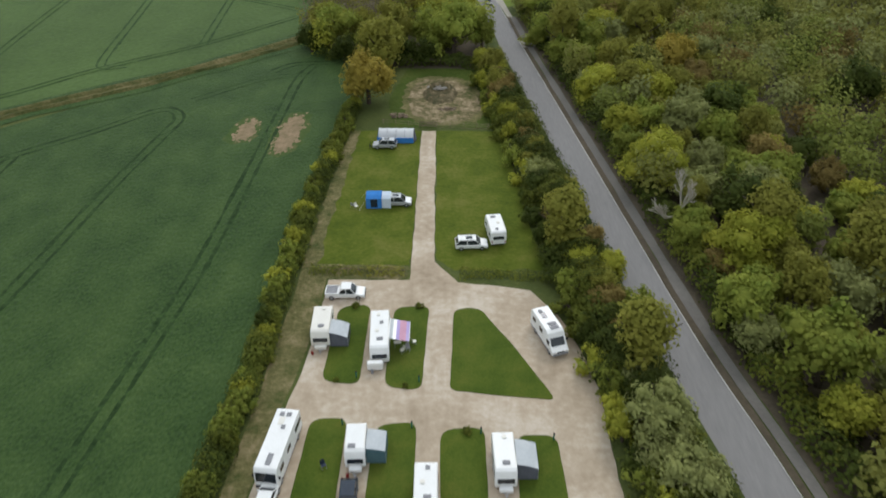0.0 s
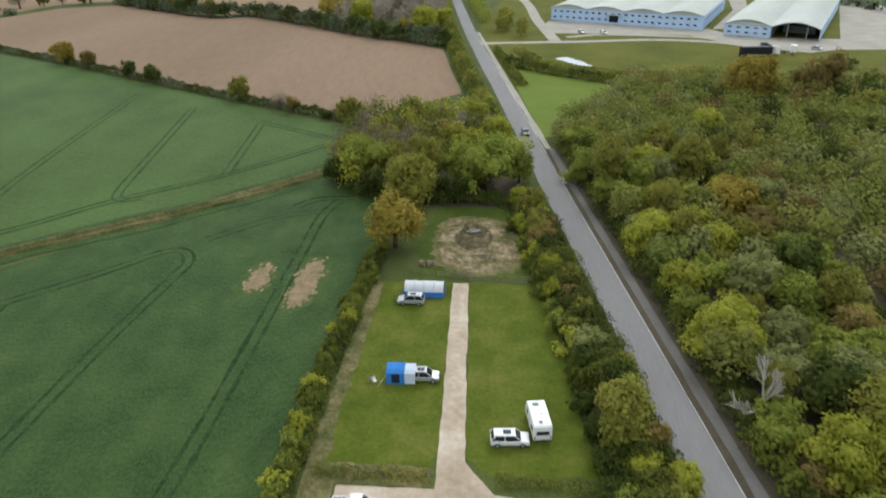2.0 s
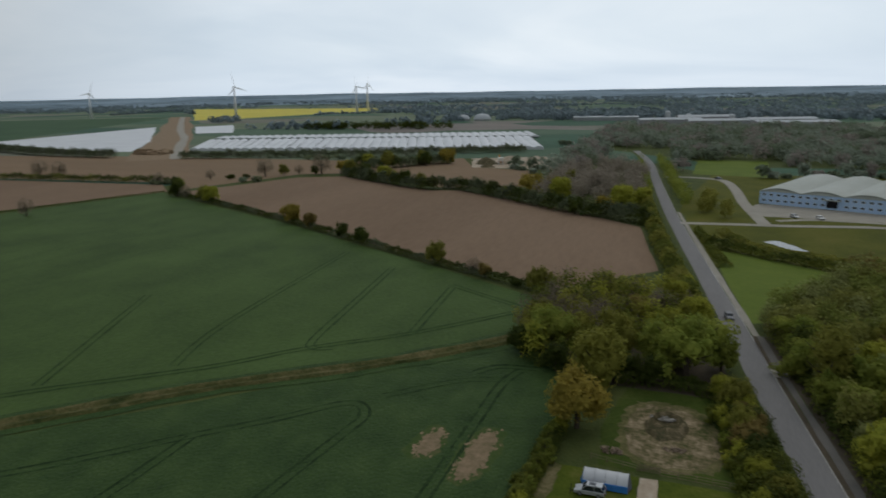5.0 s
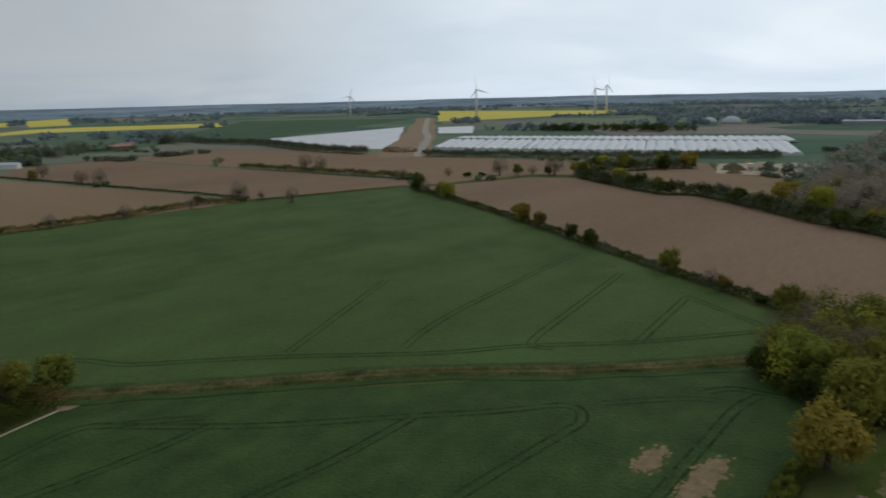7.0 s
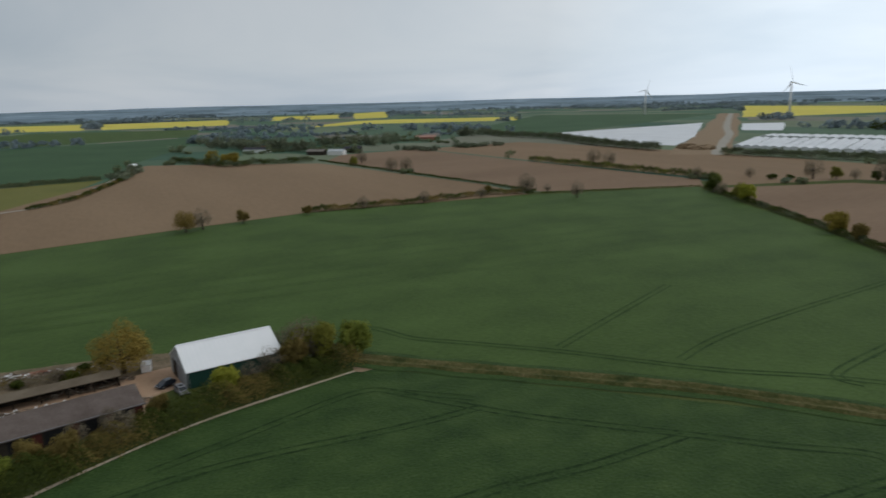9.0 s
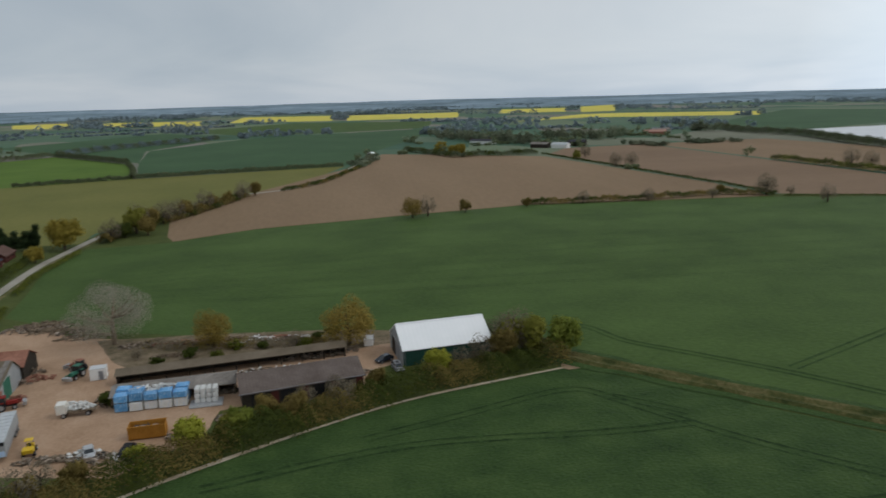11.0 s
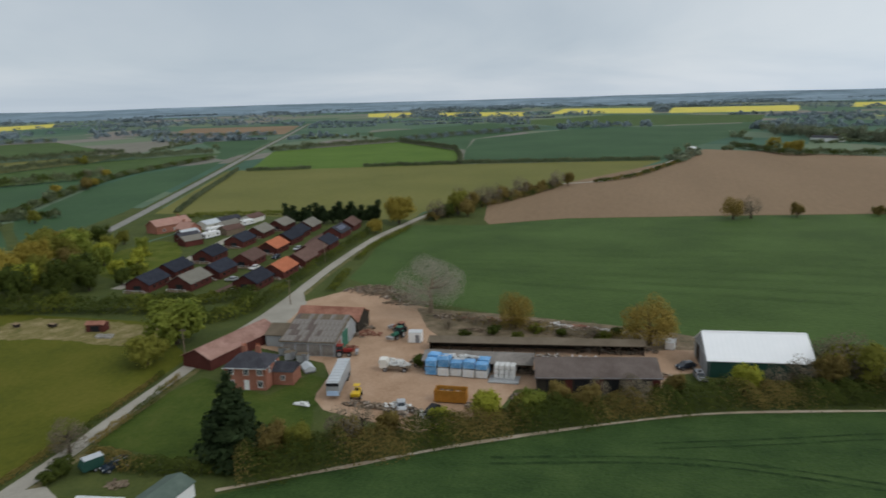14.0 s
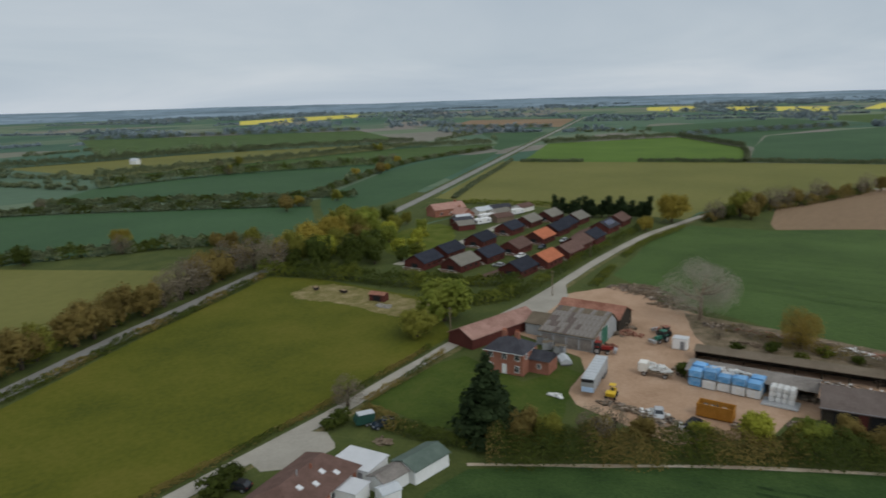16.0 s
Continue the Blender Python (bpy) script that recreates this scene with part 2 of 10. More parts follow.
M_GARDEN = surface("garden_grass", (0.030, 0.052, 0.009), (0.058, 0.086, 0.014), big=0.12, fine=1.2, bump=0.8, c3=(0.092, 0.104, 0.024), bump_dist=0.3)
M_ASPHALT = surface("worn_asphalt", (0.194, 0.187, 0.183), (0.262, 0.251, 0.243), big=0.06, fine=3.0, bump=0.15, rough=0.9, stretch=(1, 0.15, 1))
M_LANE = surface("pale_lane", (0.280, 0.259, 0.217), (0.392, 0.364, 0.308), big=0.10, fine=2.0, bump=0.2)
M_WROAD = surface("grey_worn_road", (0.200, 0.192, 0.175), (0.285, 0.275, 0.252), big=0.08, fine=2.0, bump=0.2)
M_DIRT = surface("dark_verge_soil", (0.061, 0.050, 0.035), (0.114, 0.093, 0.064), big=0.15, fine=1.5, bump=0.7)
M_PATH = surface("old_tarmac_path", (0.120, 0.112, 0.101), (0.173, 0.161, 0.146), big=0.10, fine=2.0, bump=0.3)
M_DITCH = surface("rank_ditch_grass", (0.036, 0.050, 0.014), (0.090, 0.090, 0.030), big=0.2, fine=1.4, bump=1.0, c3=(0.19, 0.155, 0.075), bump_dist=0.4, tight=0.8)
M_MARK = surface("road_paint", (0.42, 0.41, 0.38), (0.55, 0.54, 0.50), big=0.5, fine=6.0, bump=0)
M_WATER = glass_dark("pond_water", (0.05, 0.06, 0.05))
# foliage
L_YG = leaves("leaf_yellow_green", (0.257, 0.285, 0.036), (0.436, 0.420, 0.064))
L_GREEN = leaves("leaf_green", (0.163, 0.213, 0.036), (0.312, 0.325, 0.062))
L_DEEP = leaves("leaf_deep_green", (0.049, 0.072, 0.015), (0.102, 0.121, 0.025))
L_OLIVE = leaves("leaf_olive_bud", (0.171, 0.176, 0.032), (0.299, 0.283, 0.057))
L_BROWN = leaves("leaf_bronze", (0.181, 0.141, 0.043), (0.276, 0.206, 0.066))
L_SAGE = leaves("leaf_sage", (0.195, 0.214, 0.072), (0.305, 0.319, 0.116))
L_GOLD = leaves("leaf_gold_oak", (0.265, 0.212, 0.038), (0.400, 0.314, 0.064))
L_DULL = leaves("leaf_dull_olive_bud", (0.142, 0.152, 0.038), (0.258, 0.257, 0.066))
L_WOODG = leaves("leaf_woodland_green", (0.138, 0.171, 0.038), (0.264, 0.288, 0.066))
# northern wood leaf, its pale grey standing for aerial haze
L_NORTH = leaves("leaf_budding_wood_haze", (0.230, 0.267, 0.203), (0.347, 0.392, 0.302), island=0.05)
# mauve buds, paled to carry the same aerial haze
L_MAUVE = leaves("leaf_mauve_bud_haze", (0.225, 0.200, 0.172), (0.325, 0.292, 0.252), island=0.05)
L_AMBER = leaves("leaf_amber_bud", (0.235, 0.170, 0.040), (0.345, 0.255, 0.066))
L_PINE = leaves("needle_dark", (0.021, 0.036, 0.015), (0.051, 0.075, 0.030))
# far tree leaf with blue distance haze put into its colour
L_FAR = leaves("leaf_far_haze_blue", (0.182, 0.230, 0.249), (0.268, 0.328, 0.349), island=0.05)
# hedgerow leaf, greyed and lightened a little for haze
L_MID = leaves("leaf_mixed_hedgerow", (0.101, 0.128, 0.069), (0.200, 0.224, 0.119))
# hedgerow leaf made paler, haze painted in for the far farmstead
L_STEAD = leaves("leaf_farmstead_haze", (0.149, 0.168, 0.113), (0.244, 0.262, 0.172), island=0.06)
# bud leaf greyed so that its colour carries aerial haze
L_BELT = leaves("leaf_bud_haze_grey", (0.136, 0.171, 0.108), (0.236, 0.278, 0.180), island=0.05)
L_PALE = leaves("silvery_catkins", (0.345, 0.318, 0.250), (0.470, 0.435, 0.350))
# bare twig colour lightened to imitate haze over the far copse
L_TWIGFAR = leaves("haze_pale_twigs", (0.240, 0.205, 0.158), (0.340, 0.295, 0.232), island=0.06)
L_TWIG = leaves("bare_twigs", (0.17, 0.140, 0.095), (0.27, 0.230, 0.165))
L_HEDGE = leaves("leaf_hedge", (0.089, 0.116, 0.020), (0.187, 0.196, 0.034))
M_BARK = surface("bark", (0.055, 0.042, 0.030), (0.11, 0.09, 0.065), big=0.8, fine=6.0, bump=0.6)
M_DEADWOOD = surface("bleached_deadwood", (0.36, 0.33, 0.27), (0.52, 0.48, 0.41), big=0.8, fine=6.0)
# made things
M_WHITE = surface("white_grp", (0.72, 0.72, 0.70), (0.82, 0.82, 0.81), big=0.6, fine=5.0, rough=0.35, bump=0, spec=0.5)
M_CREAM = surface("cream_grp", (0.66, 0.63, 0.56), (0.76, 0.74, 0.68), big=0.6, fine=5.0, rough=0.4, bump=0, spec=0.5)
M_GREYP = surface("grey_plastic", (0.20, 0.20, 0.21), (0.28, 0.28, 0.29), big=1.0, fine=6.0, rough=0.5, bump=0)
M_BLACKP = surface("black_rubber", (0.016, 0.016, 0.017), (0.030, 0.030, 0.032), big=2.0, fine=8.0, rough=0.7, bump=0)
M_SILVER = surface("silver_paint", (0.42, 0.43, 0.44), (0.50, 0.51, 0.52), big=1.0, fine=6.0, rough=0.3, metal=0.4, bump=0, spec=0.5)
M_CARDARK = surface("dark_blue_paint", (0.012, 0.02, 0.035), (0.02, 0.032, 0.05), big=1.0, fine=6.0, rough=0.25, bump=0, spec=0.5)
M_METAL = surface("galvanised_steel", (0.34, 0.35, 0.36), (0.46, 0.47, 0.48), big=0.8, fine=5.0, rough=0.45, metal=0.6, bump=0)
M_GLASS = glass_dark()
M_CLEAR = surface("clear_lens", (0.6, 0.6, 0.6), (0.7, 0.7, 0.7), bump=0, rough=0.2)
M_BLUEF = surface("blue_tent_fabric", (0.030, 0.15, 0.42), (0.055, 0.22, 0.55), big=0.8, fine=5.0, bump=0.15)
M_LBLUEF = surface("pale_tent_fabric", (0.45, 0.52, 0.60), (0.58, 0.63, 0.68), big=0.8, fine=5.0, bump=0.15)
M_GREYF = surface("grey_awning_fabric", (0.085, 0.09, 0.11), (0.135, 0.14, 0.165), big=0.8, fine=5.0, bump=0.15)
M_LGREYF = surface("light_awning_fabric", (0.42, 0.45, 0.47), (0.55, 0.57, 0.58), big=0.8, fine=5.0, bump=0.15)
M_TEALF = surface("teal_awning_fabric", (0.06, 0.12, 0.14), (0.10, 0.17, 0.19), big=0.8, fine=5.0, bump=0.15)
M_PINKF = surface("pink_stripe_fabric", (0.50, 0.27, 0.36), (0.60, 0.35, 0.44), big=0.8, fine=5.0, bump=0.1)
M_LILACF = surface("lilac_stripe_fabric", (0.38, 0.30, 0.55), (0.48, 0.40, 0.64), big=0.8, fine=5.0, bump=0.1)
# buildings
M_BRICK = surface("red_brick", (0.245, 0.100, 0.066), (0.365, 0.165, 0.115), big=0.4, fine=5.0, bump=0.3)
M_BRICKD = surface("dark_red_boarding", (0.075, 0.024, 0.020), (0.115, 0.038, 0.030), big=0.4, fine=4.0, bump=0.3, rnd=0.2)
M_SLATE = surface("slate_roof", (0.038, 0.038, 0.045), (0.072, 0.072, 0.082), big=0.5, fine=4.0, bump=0.4, rnd=0.15)
M_SLATEB = surface("blue_black_tiles", (0.020, 0.022, 0.030), (0.038, 0.042, 0.055), big=0.5, fine=4.0, bump=0.4, rnd=0.15)
M_TILEBR = surface("brown_tiles", (0.10, 0.060, 0.048), (0.155, 0.095, 0.078), big=0.5, fine=4.0, bump=0.4, rnd=0.15)
M_TILEOR = surface("orange_tiles", (0.36, 0.115, 0.058), (0.49, 0.170, 0.090), big=0.5, fine=4.0, bump=0.4, rnd=0.08)
M_TILEGR = surface("grey_green_tiles", (0.16, 0.15, 0.125), (0.22, 0.205, 0.17), big=0.5, fine=4.0, bump=0.4, rnd=0.1)
M_TILEPK = surface("faded_pink_tiles", (0.33, 0.185, 0.145), (0.44, 0.26, 0.21), big=0.5, fine=4.0, bump=0.4, rnd=0.08)
M_RUST = corrugated("rusty_sheet", (0.165, 0.064, 0.042), (0.407, 0.205, 0.145), rough=0.8)
M_FIBRE = corrugated("weathered_fibre_cement", (0.125, 0.110, 0.096), (0.29, 0.262, 0.235), rough=0.9)
M_RUSTPK = corrugated("faded_pink_sheet", (0.190, 0.098, 0.076), (0.400, 0.245, 0.198), rough=0.85)
M_FIBREDK = corrugated("dark_fibre_cement", (0.098, 0.076, 0.066), (0.168, 0.136, 0.120), rough=0.9)
M_FIBREBR = corrugated("lichened_fibre_cement", (0.115, 0.090, 0.062), (0.185, 0.150, 0.110), rough=0.9)
M_WSHEET = corrugated("white_sheet_roof", (0.85, 0.86, 0.86), (0.90, 0.90, 0.90), pitch=1.0, axis=1, rough=0.5)
M_GRNSHEET = corrugated("green_sheet_wall", (0.018, 0.055, 0.042), (0.028, 0.080, 0.062), rough=0.5)
M_GREYSHEET = corrugated("grey_sheet_wall", (0.26, 0.27, 0.27), (0.36, 0.37, 0.37), rough=0.6)
M_GRNFELT = surface("green_felt_roof", (0.085, 0.115, 0.095), (0.13, 0.165, 0.14), big=0.5, fine=4.0)
M_TIMBERD = surface("dark_boarding", (0.030, 0.025, 0.020), (0.060, 0.050, 0.040), big=0.6, fine=5.0, bump=0.4)
M_TIMBER = surface("weathered_timber", (0.14, 0.105, 0.072), (0.27, 0.21, 0.15), big=0.6, fine=5.0, bump=0.4, island=0.35)
M_PAINTW = surface("white_painted_timber", (0.66, 0.66, 0.64), (0.78, 0.78, 0.76), big=0.8, fine=5.0, bump=0)
M_VAULT = surface("pale_vault_sheeting", (0.354, 0.374, 0.330), (0.438, 0.460, 0.417), big=0.08, fine=0.8, rough=0.6, bump=0.1, stretch=(1, 0.3, 1))
M_PALEBLUE = surface("pale_blue_cladding", (0.38, 0.53, 0.73), (0.48, 0.62, 0.80), big=0.2, fine=1.5, rough=0.5, bump=0.1)
M_TUNNEL = surface("polytunnel_film", (0.516, 0.525, 0.533), (0.636, 0.645, 0.654), big=0.03, fine=0.4, rough=0.4, bump=0)
M_CONC = surface("old_concrete", (0.28, 0.265, 0.235), (0.38, 0.36, 0.325), big=0.3, fine=3.0)
M_BLUEPL = surface("blue_sheeted_packs", (0.06, 0.20, 0.42), (0.11, 0.30, 0.54), big=0.5, fine=2.0, rough=0.4, bump=0.3, rnd=0.3, c3=(0.42, 0.56, 0.68))
M_BAG = surface("white_bulk_bag", (0.60, 0.60, 0.58), (0.74, 0.74, 0.72), big=1.5, fine=6.0, bump=0.4)
M_ORANGE = surface("orange_skip_paint", (0.33, 0.145, 0.025), (0.46, 0.215, 0.040), big=0.8, fine=4.0, bump=0.2)
M_YELLOW = surface("yellow_machine_paint", (0.62, 0.40, 0.025), (0.74, 0.50, 0.04), big=1.0, fine=4.0, bump=0, rough=0.4)
M_MACHGRN = surface("green_machine_paint", (0.03, 0.125, 0.085), (0.05, 0.17, 0.115), big=1.0, fine=4.0, bump=0, rough=0.5)
M_MACHRED = surface("red_machine_paint", (0.20, 0.022, 0.018), (0.28, 0.04, 0.03), big=1.0, fine=4.0, bump=0, rough=0.5)
M_SCRAP = surface("scrap_mixed", (0.060, 0.042, 0.032), (0.20, 0.155, 0.115), big=0.7, fine=3.0, bump=0.3, island=0.6, c3=(0.44, 0.38, 0.32))
M_SOLARPV = surface("solar_cells", (0.012, 0.020, 0.055), (0.020, 0.032, 0.085), big=1.0, fine=5.0, rough=0.15, bump=0, spec=0.6)

# ---- geometry helpers ----


def part(name, bm, material, parent=None, label="", smooth=False):
    """Links a bmesh as one mesh object, under a thing or a part where one is given."""
    me = bpy.data.meshes.new(name)
    bmesh.ops.recalc_face_normals(bm, faces=bm.faces)
    bm.to_mesh(me)
    bm.free()
    me.materials.append(material)
    if smooth:
        me.shade_smooth()
    ob = new(name, me)
    if parent is not None:
        ob.parent = parent
    return tagged(ob, label)


def thing(name, m, label, category, group="", kind=""):
    ob = new(name)
    ob.empty_display_size = 0.2
    ob.matrix_basis = m
    return tagged(ob, label, category, group, kind)


def box(bm, cx, cy, cz, sx, sy, sz, m=None, bevel=0.0, taper=(1, 1)):
    """A box by its centre and size; taper narrows its top in x and y."""
    vs = []
    for z in (-1, 1):
        k = taper if z > 0 else (1, 1)
        for x, y in ((-1, -1), (1, -1), (1, 1), (-1, 1)):
            v = Vector((cx + x * sx / 2 * k[0], cy + y * sy / 2 * k[1], cz + z * sz / 2))
            vs.append(bm.verts.new(m @ v if m is not None else v))
    fs = [bm.faces.new([vs[i] for i in f]) for f in
          ((3, 2, 1, 0), (4, 5, 6, 7), (0, 1, 5, 4), (1, 2, 6, 5), (2, 3, 7, 6), (3, 0, 4, 7))]
    if bevel:
        es = list({e for f in fs for e in f.edges})
        bmesh.ops.bevel(bm, geom=es, offset=bevel, segments=2, affect="EDGES", profile=0.5)
    return bm


def boxes(*args, bevel=0.0):
    bm = bmesh.new()
    for a in args:
        box(bm, *a, bevel=bevel)
    return bm


def cyl(bm, p0, p1, r0, r1=None, n=10, caps=True):
    """A round bar from p0 to p1."""
    p0, p1 = Vector(p0), Vector(p1)
    r1 = r0 if r1 is None else r1
    q = (p1 - p0).to_track_quat("Z", "Y")
    a = [bm.verts.new(p0 + q @ Vector((r0 * math.cos(2 * math.pi * i / n), r0 * math.sin(2 * math.pi * i / n), 0))) for i in range(n)]
    b = [bm.verts.new(p1 + q @ Vector((r1 * math.cos(2 * math.pi * i / n), r1 * math.sin(2 * math.pi * i / n), 0))) for i in range(n)]
    for i in range(n):
        bm.faces.new((a[i], a[(i + 1) % n], b[(i + 1) % n], b[i]))
    if caps:
        bm.faces.new(a[::-1])
        bm.faces.new(b)
    return bm


def cyls(*bars, n=8):
    bm = bmesh.new()
    for b in bars:
        cyl(bm, *b, n=n)
    return bm


def prism(profile, x0, x1, bevel=0.0):
    """A profile of (y, z) points drawn along x, its edges rounded."""
    bm = bmesh.new()
    a = [bm.verts.new((x0, y, z)) for y, z in profile]
    b = [bm.verts.new((x1, y, z)) for y, z in profile]
    n = len(profile)
    for i in range(n):
        bm.faces.new((a[i], a[(i + 1) % n], b[(i + 1) % n], b[i]))
    bm.faces.new(a[::-1])
    bm.faces.new(b)
    if bevel:
        bmesh.ops.bevel(bm, geom=bm.edges[:], offset=bevel, segments=2, affect="EDGES", profile=0.5)
    return bm


def soften(pts, rounds=2):
    """Cuts the corners of a closed outline."""
    for _ in range(rounds):
        out = []
        for i, p in enumerate(pts):
            q = pts[(i + 1) % len(pts)]
            out += [(0.75 * p[0] + 0.25 * q[0], 0.75 * p[1] + 0.25 * q[1]), (0.25 * p[0] + 0.75 * q[0], 0.25 * p[1] + 0.75 * q[1])]
        pts = out
    return pts


def rounded(pts, r, n=5):
    """A closed outline whose corners are arcs of about radius r."""
    out = []
    for i, p in enumerate(pts):
        a, b, c = Vector(pts[i - 1]), Vector(p), Vector(pts[(i + 1) % len(pts)])
        d1, d2 = a - b, c - b
        k = min(r, d1.length * 0.48, d2.length * 0.48)
        s, e = b + d1.normalized() * k, b + d2.normalized() * k
        for j in range(n + 1):
            t = j / n
            q = s * (1 - t) ** 2 + b * 2 * t * (1 - t) + e * t * t
            out.append((q.x, q.y))
    return out


def ragged(pts, step, amp, seed=0.0):
    """A closed outline cut into short steps whose points wander by amp."""
    out = []
    for i, p in enumerate(pts):
        q = pts[(i + 1) % len(pts)]
        d = math.hypot(q[0] - p[0], q[1] - p[1])
        n = max(1, int(d / step))
        for k in range(n):
            x, y = p[0] + (q[0] - p[0]) * k / n, p[1] + (q[1] - p[1]) * k / n
            v = noise.noise_vector((x / step * 0.7, y / step * 0.7, seed))
            out.append((x + v[0] * amp, y + v[1] * amp))
    return out


def patch(name, pts, z, material, label, category, step=8.0, amp=0.0, rounds=0, thick=0.0, kind="structure", radius=0.0):
    """A sheet of ground with a wandering outline, laid over the land; thick gives it an edge that goes down."""
    if radius:
        pts = rounded(pts, radius)
    if rounds:
        pts = soften(pts, rounds)
    if amp:
        pts = ragged(pts, step, amp)
    bm = bmesh.new()
    vs = [bm.verts.new((x, y, z)) for x, y in pts]
    f = bm.faces.new(vs)
    bm.normal_update()
    if thick:
        r = bmesh.ops.extrude_face_region(bm, geom=[f])
        bmesh.ops.translate(bm, vec=(0, 0, -thick), verts=[v for v in r["geom"] if isinstance(v, bmesh.types.BMVert)])
    bm.normal_update()
    bmesh.ops.triangulate(bm, faces=[f for f in bm.faces if len(f.verts) > 4], ngon_method="EAR_CLIP")
    bmesh.ops.recalc_face_normals(bm, faces=bm.faces)
    if not thick:
        for f in bm.faces:
            if f.normal.z < 0:
                f.normal_flip()
    me = bpy.data.meshes.new(name)
    bm.to_mesh(me)
    bm.free()
    me.materials.append(material)
    return tagged(new(name, me), label, category, kind=kind)


def glide(pts, n=6):
    """A smooth line through points."""
    out = []
    P = [Vector((*p, 0)) for p in pts]
    for i in range(len(P) - 1):
        a, b, c, d = P[max(i - 1, 0)], P[i], P[i + 1], P[min(i + 2, len(P) - 1)]
        for k in range(n):
            t = k / n
            v = 0.5 * (2 * b + (c - a) * t + (2 * a - 5 * b + 4 * c - d) * t * t + (3 * b - a - 3 * c + d) * t ** 3)
            out.append((v.x, v.y))
    return out + [pts[-1]]


def offset_line(pts, d):
    """The line shifted by d to its right."""
    out = []
    for i, p in enumerate(pts):
        a, b = pts[max(i - 1, 0)], pts[min(i + 1, len(pts) - 1)]
        t = Vector((b[0] - a[0], b[1] - a[1]))
        t.normalize()
        out.append((p[0] + t.y * d, p[1] - t.x * d))
    return out


def strip(name, pts, w, z, material, label="", category="", n=6, wob=0.0, kind="structure", parent=None, profile=None):
    """A band along a line. profile: heights across it, from left to right."""
    line = glide(pts, n)
    heights = profile or (0.0, 0.0)
    m = len(heights)
    rows = []
    bm = bmesh.new()
    for i, p in enumerate(line):
        k = 1 + wob * noise.noise((p[0] * 0.11, p[1] * 0.11, 3.3))
        row = []
        a, b = line[max(i - 1, 0)], line[min(i + 1, len(line) - 1)]
        t = Vector((b[0] - a[0], b[1] - a[1]))
        t.normalize()
        for j in range(m):
            d = (j / (m - 1) - 0.5) * w * k
            row.append(bm.verts.new((p[0] + t.y * d, p[1] - t.x * d, z + heights[j])))
        rows.append(row)
    for r, s in zip(rows, rows[1:]):
        for j in range(m - 1):
            bm.faces.new((r[j], r[j + 1], s[j + 1], s[j]))
    for f in bm.faces:
        f.normal_update()
        if f.normal.z < 0:
            f.normal_flip()
    me = bpy.data.meshes.new(name)
    bm.to_mesh(me)
    bm.free()
    me.materials.append(material)
    ob = new(name, me)
    if parent is not None:
        ob.parent = parent
        return tagged(ob, label)
    return tagged(ob, label, category, kind=kind)


def arrays_mesh(name, verts, quads, material):
    """A mesh from whole arrays of corners and four-cornered faces."""
    me = bpy.data.meshes.new(name)
    me.vertices.add(len(verts))
    me.vertices.foreach_set("co", np.asarray(verts, np.float32).ravel())
    me.loops.add(len(quads) * 4)
    me.loops.foreach_set("vertex_index", np.asarray(quads, np.int32).ravel())
    me.polygons.add(len(quads))
    me.polygons.foreach_set("loop_start", np.arange(0, len(quads) * 4, 4, dtype=np.int32))
    me.update(calc_edges=True)
    me.materials.append(material)
    return me


# ---- foliage ----


def cards(centres, normals, size, rng):
    """Small bent leaf sprays at the given centres."""
    n = len(centres)
    up = rng.normal(size=(n, 3))
    u = np.cross(normals, up)
    u /= np.linalg.norm(u, axis=1)[:, None] + 1e-9
    v = np.cross(normals, u)
    s = size * rng.uniform(0.55, 1.25, (n, 1))
    k = rng.uniform(0.6, 1.0, (n, 1))
    bend = normals * s * rng.uniform(-0.15, 0.45, (n, 1))
    a = centres - u * s * 0.5
    b = centres - v * s * 0.5 * k + bend
    c = centres + u * s * 0.5
    d = centres + v * s * 0.5 * k + bend
    verts = np.stack([a, b, c, d], 1).reshape(-1, 3)
    return verts


def lobes_for(shape, rng):
    """Lobes (centre, radii) of a crown about 1 unit in radius and standing from 0 to 1 in height."""
    out = []
    if shape == "round":
        out.append(((0, 0, 0.55), (0.72, 0.72, 0.40)))
        for i in range(26):
            a = rng.uniform(0, 2 * math.pi)
            z = rng.uniform(0.22, 0.9)
            r = rng.uniform(0.3, 0.74) * (1 - 0.9 * abs(z - 0.5) ** 1.4)
            out.append(((r * math.cos(a), r * math.sin(a), z), tuple(rng.uniform(0.15, 0.34, 3) * (1, 1, 0.75))))
    elif shape == "broad":
        for i in range(30):
            a = rng.uniform(0, 2 * math.pi)
            r = rng.uniform(0.1, 0.85)
            big = 1.0 if i < 9 else 0.6
            out.append(((r * math.cos(a), r * math.sin(a), rng.uniform(0.25, 0.80) - 0.16 * r), tuple(rng.uniform(0.26, 0.46, 3) * (big, big, 0.6 * big))))
    elif shape == "tall":
        for i in range(12):
            a = rng.uniform(0, 2 * math.pi)
            z = rng.uniform(0.2, 0.9)
            r = rng.uniform(0.1, 0.6) * (1 - 0.55 * z)
            out.append(((r * math.cos(a), r * math.sin(a), z), tuple(rng.uniform(0.24, 0.42, 3) * (1, 1, 0.6))))
    elif shape == "cone":
        for i in range(16):
            z = (i + 0.5) / 16
            a = i * 2.4
            w = 0.85 * (1 - z) + 0.06
            out.append(((0.35 * w * math.cos(a), 0.35 * w * math.sin(a), z), (w * 0.72, w * 0.72, 0.09)))
    return out


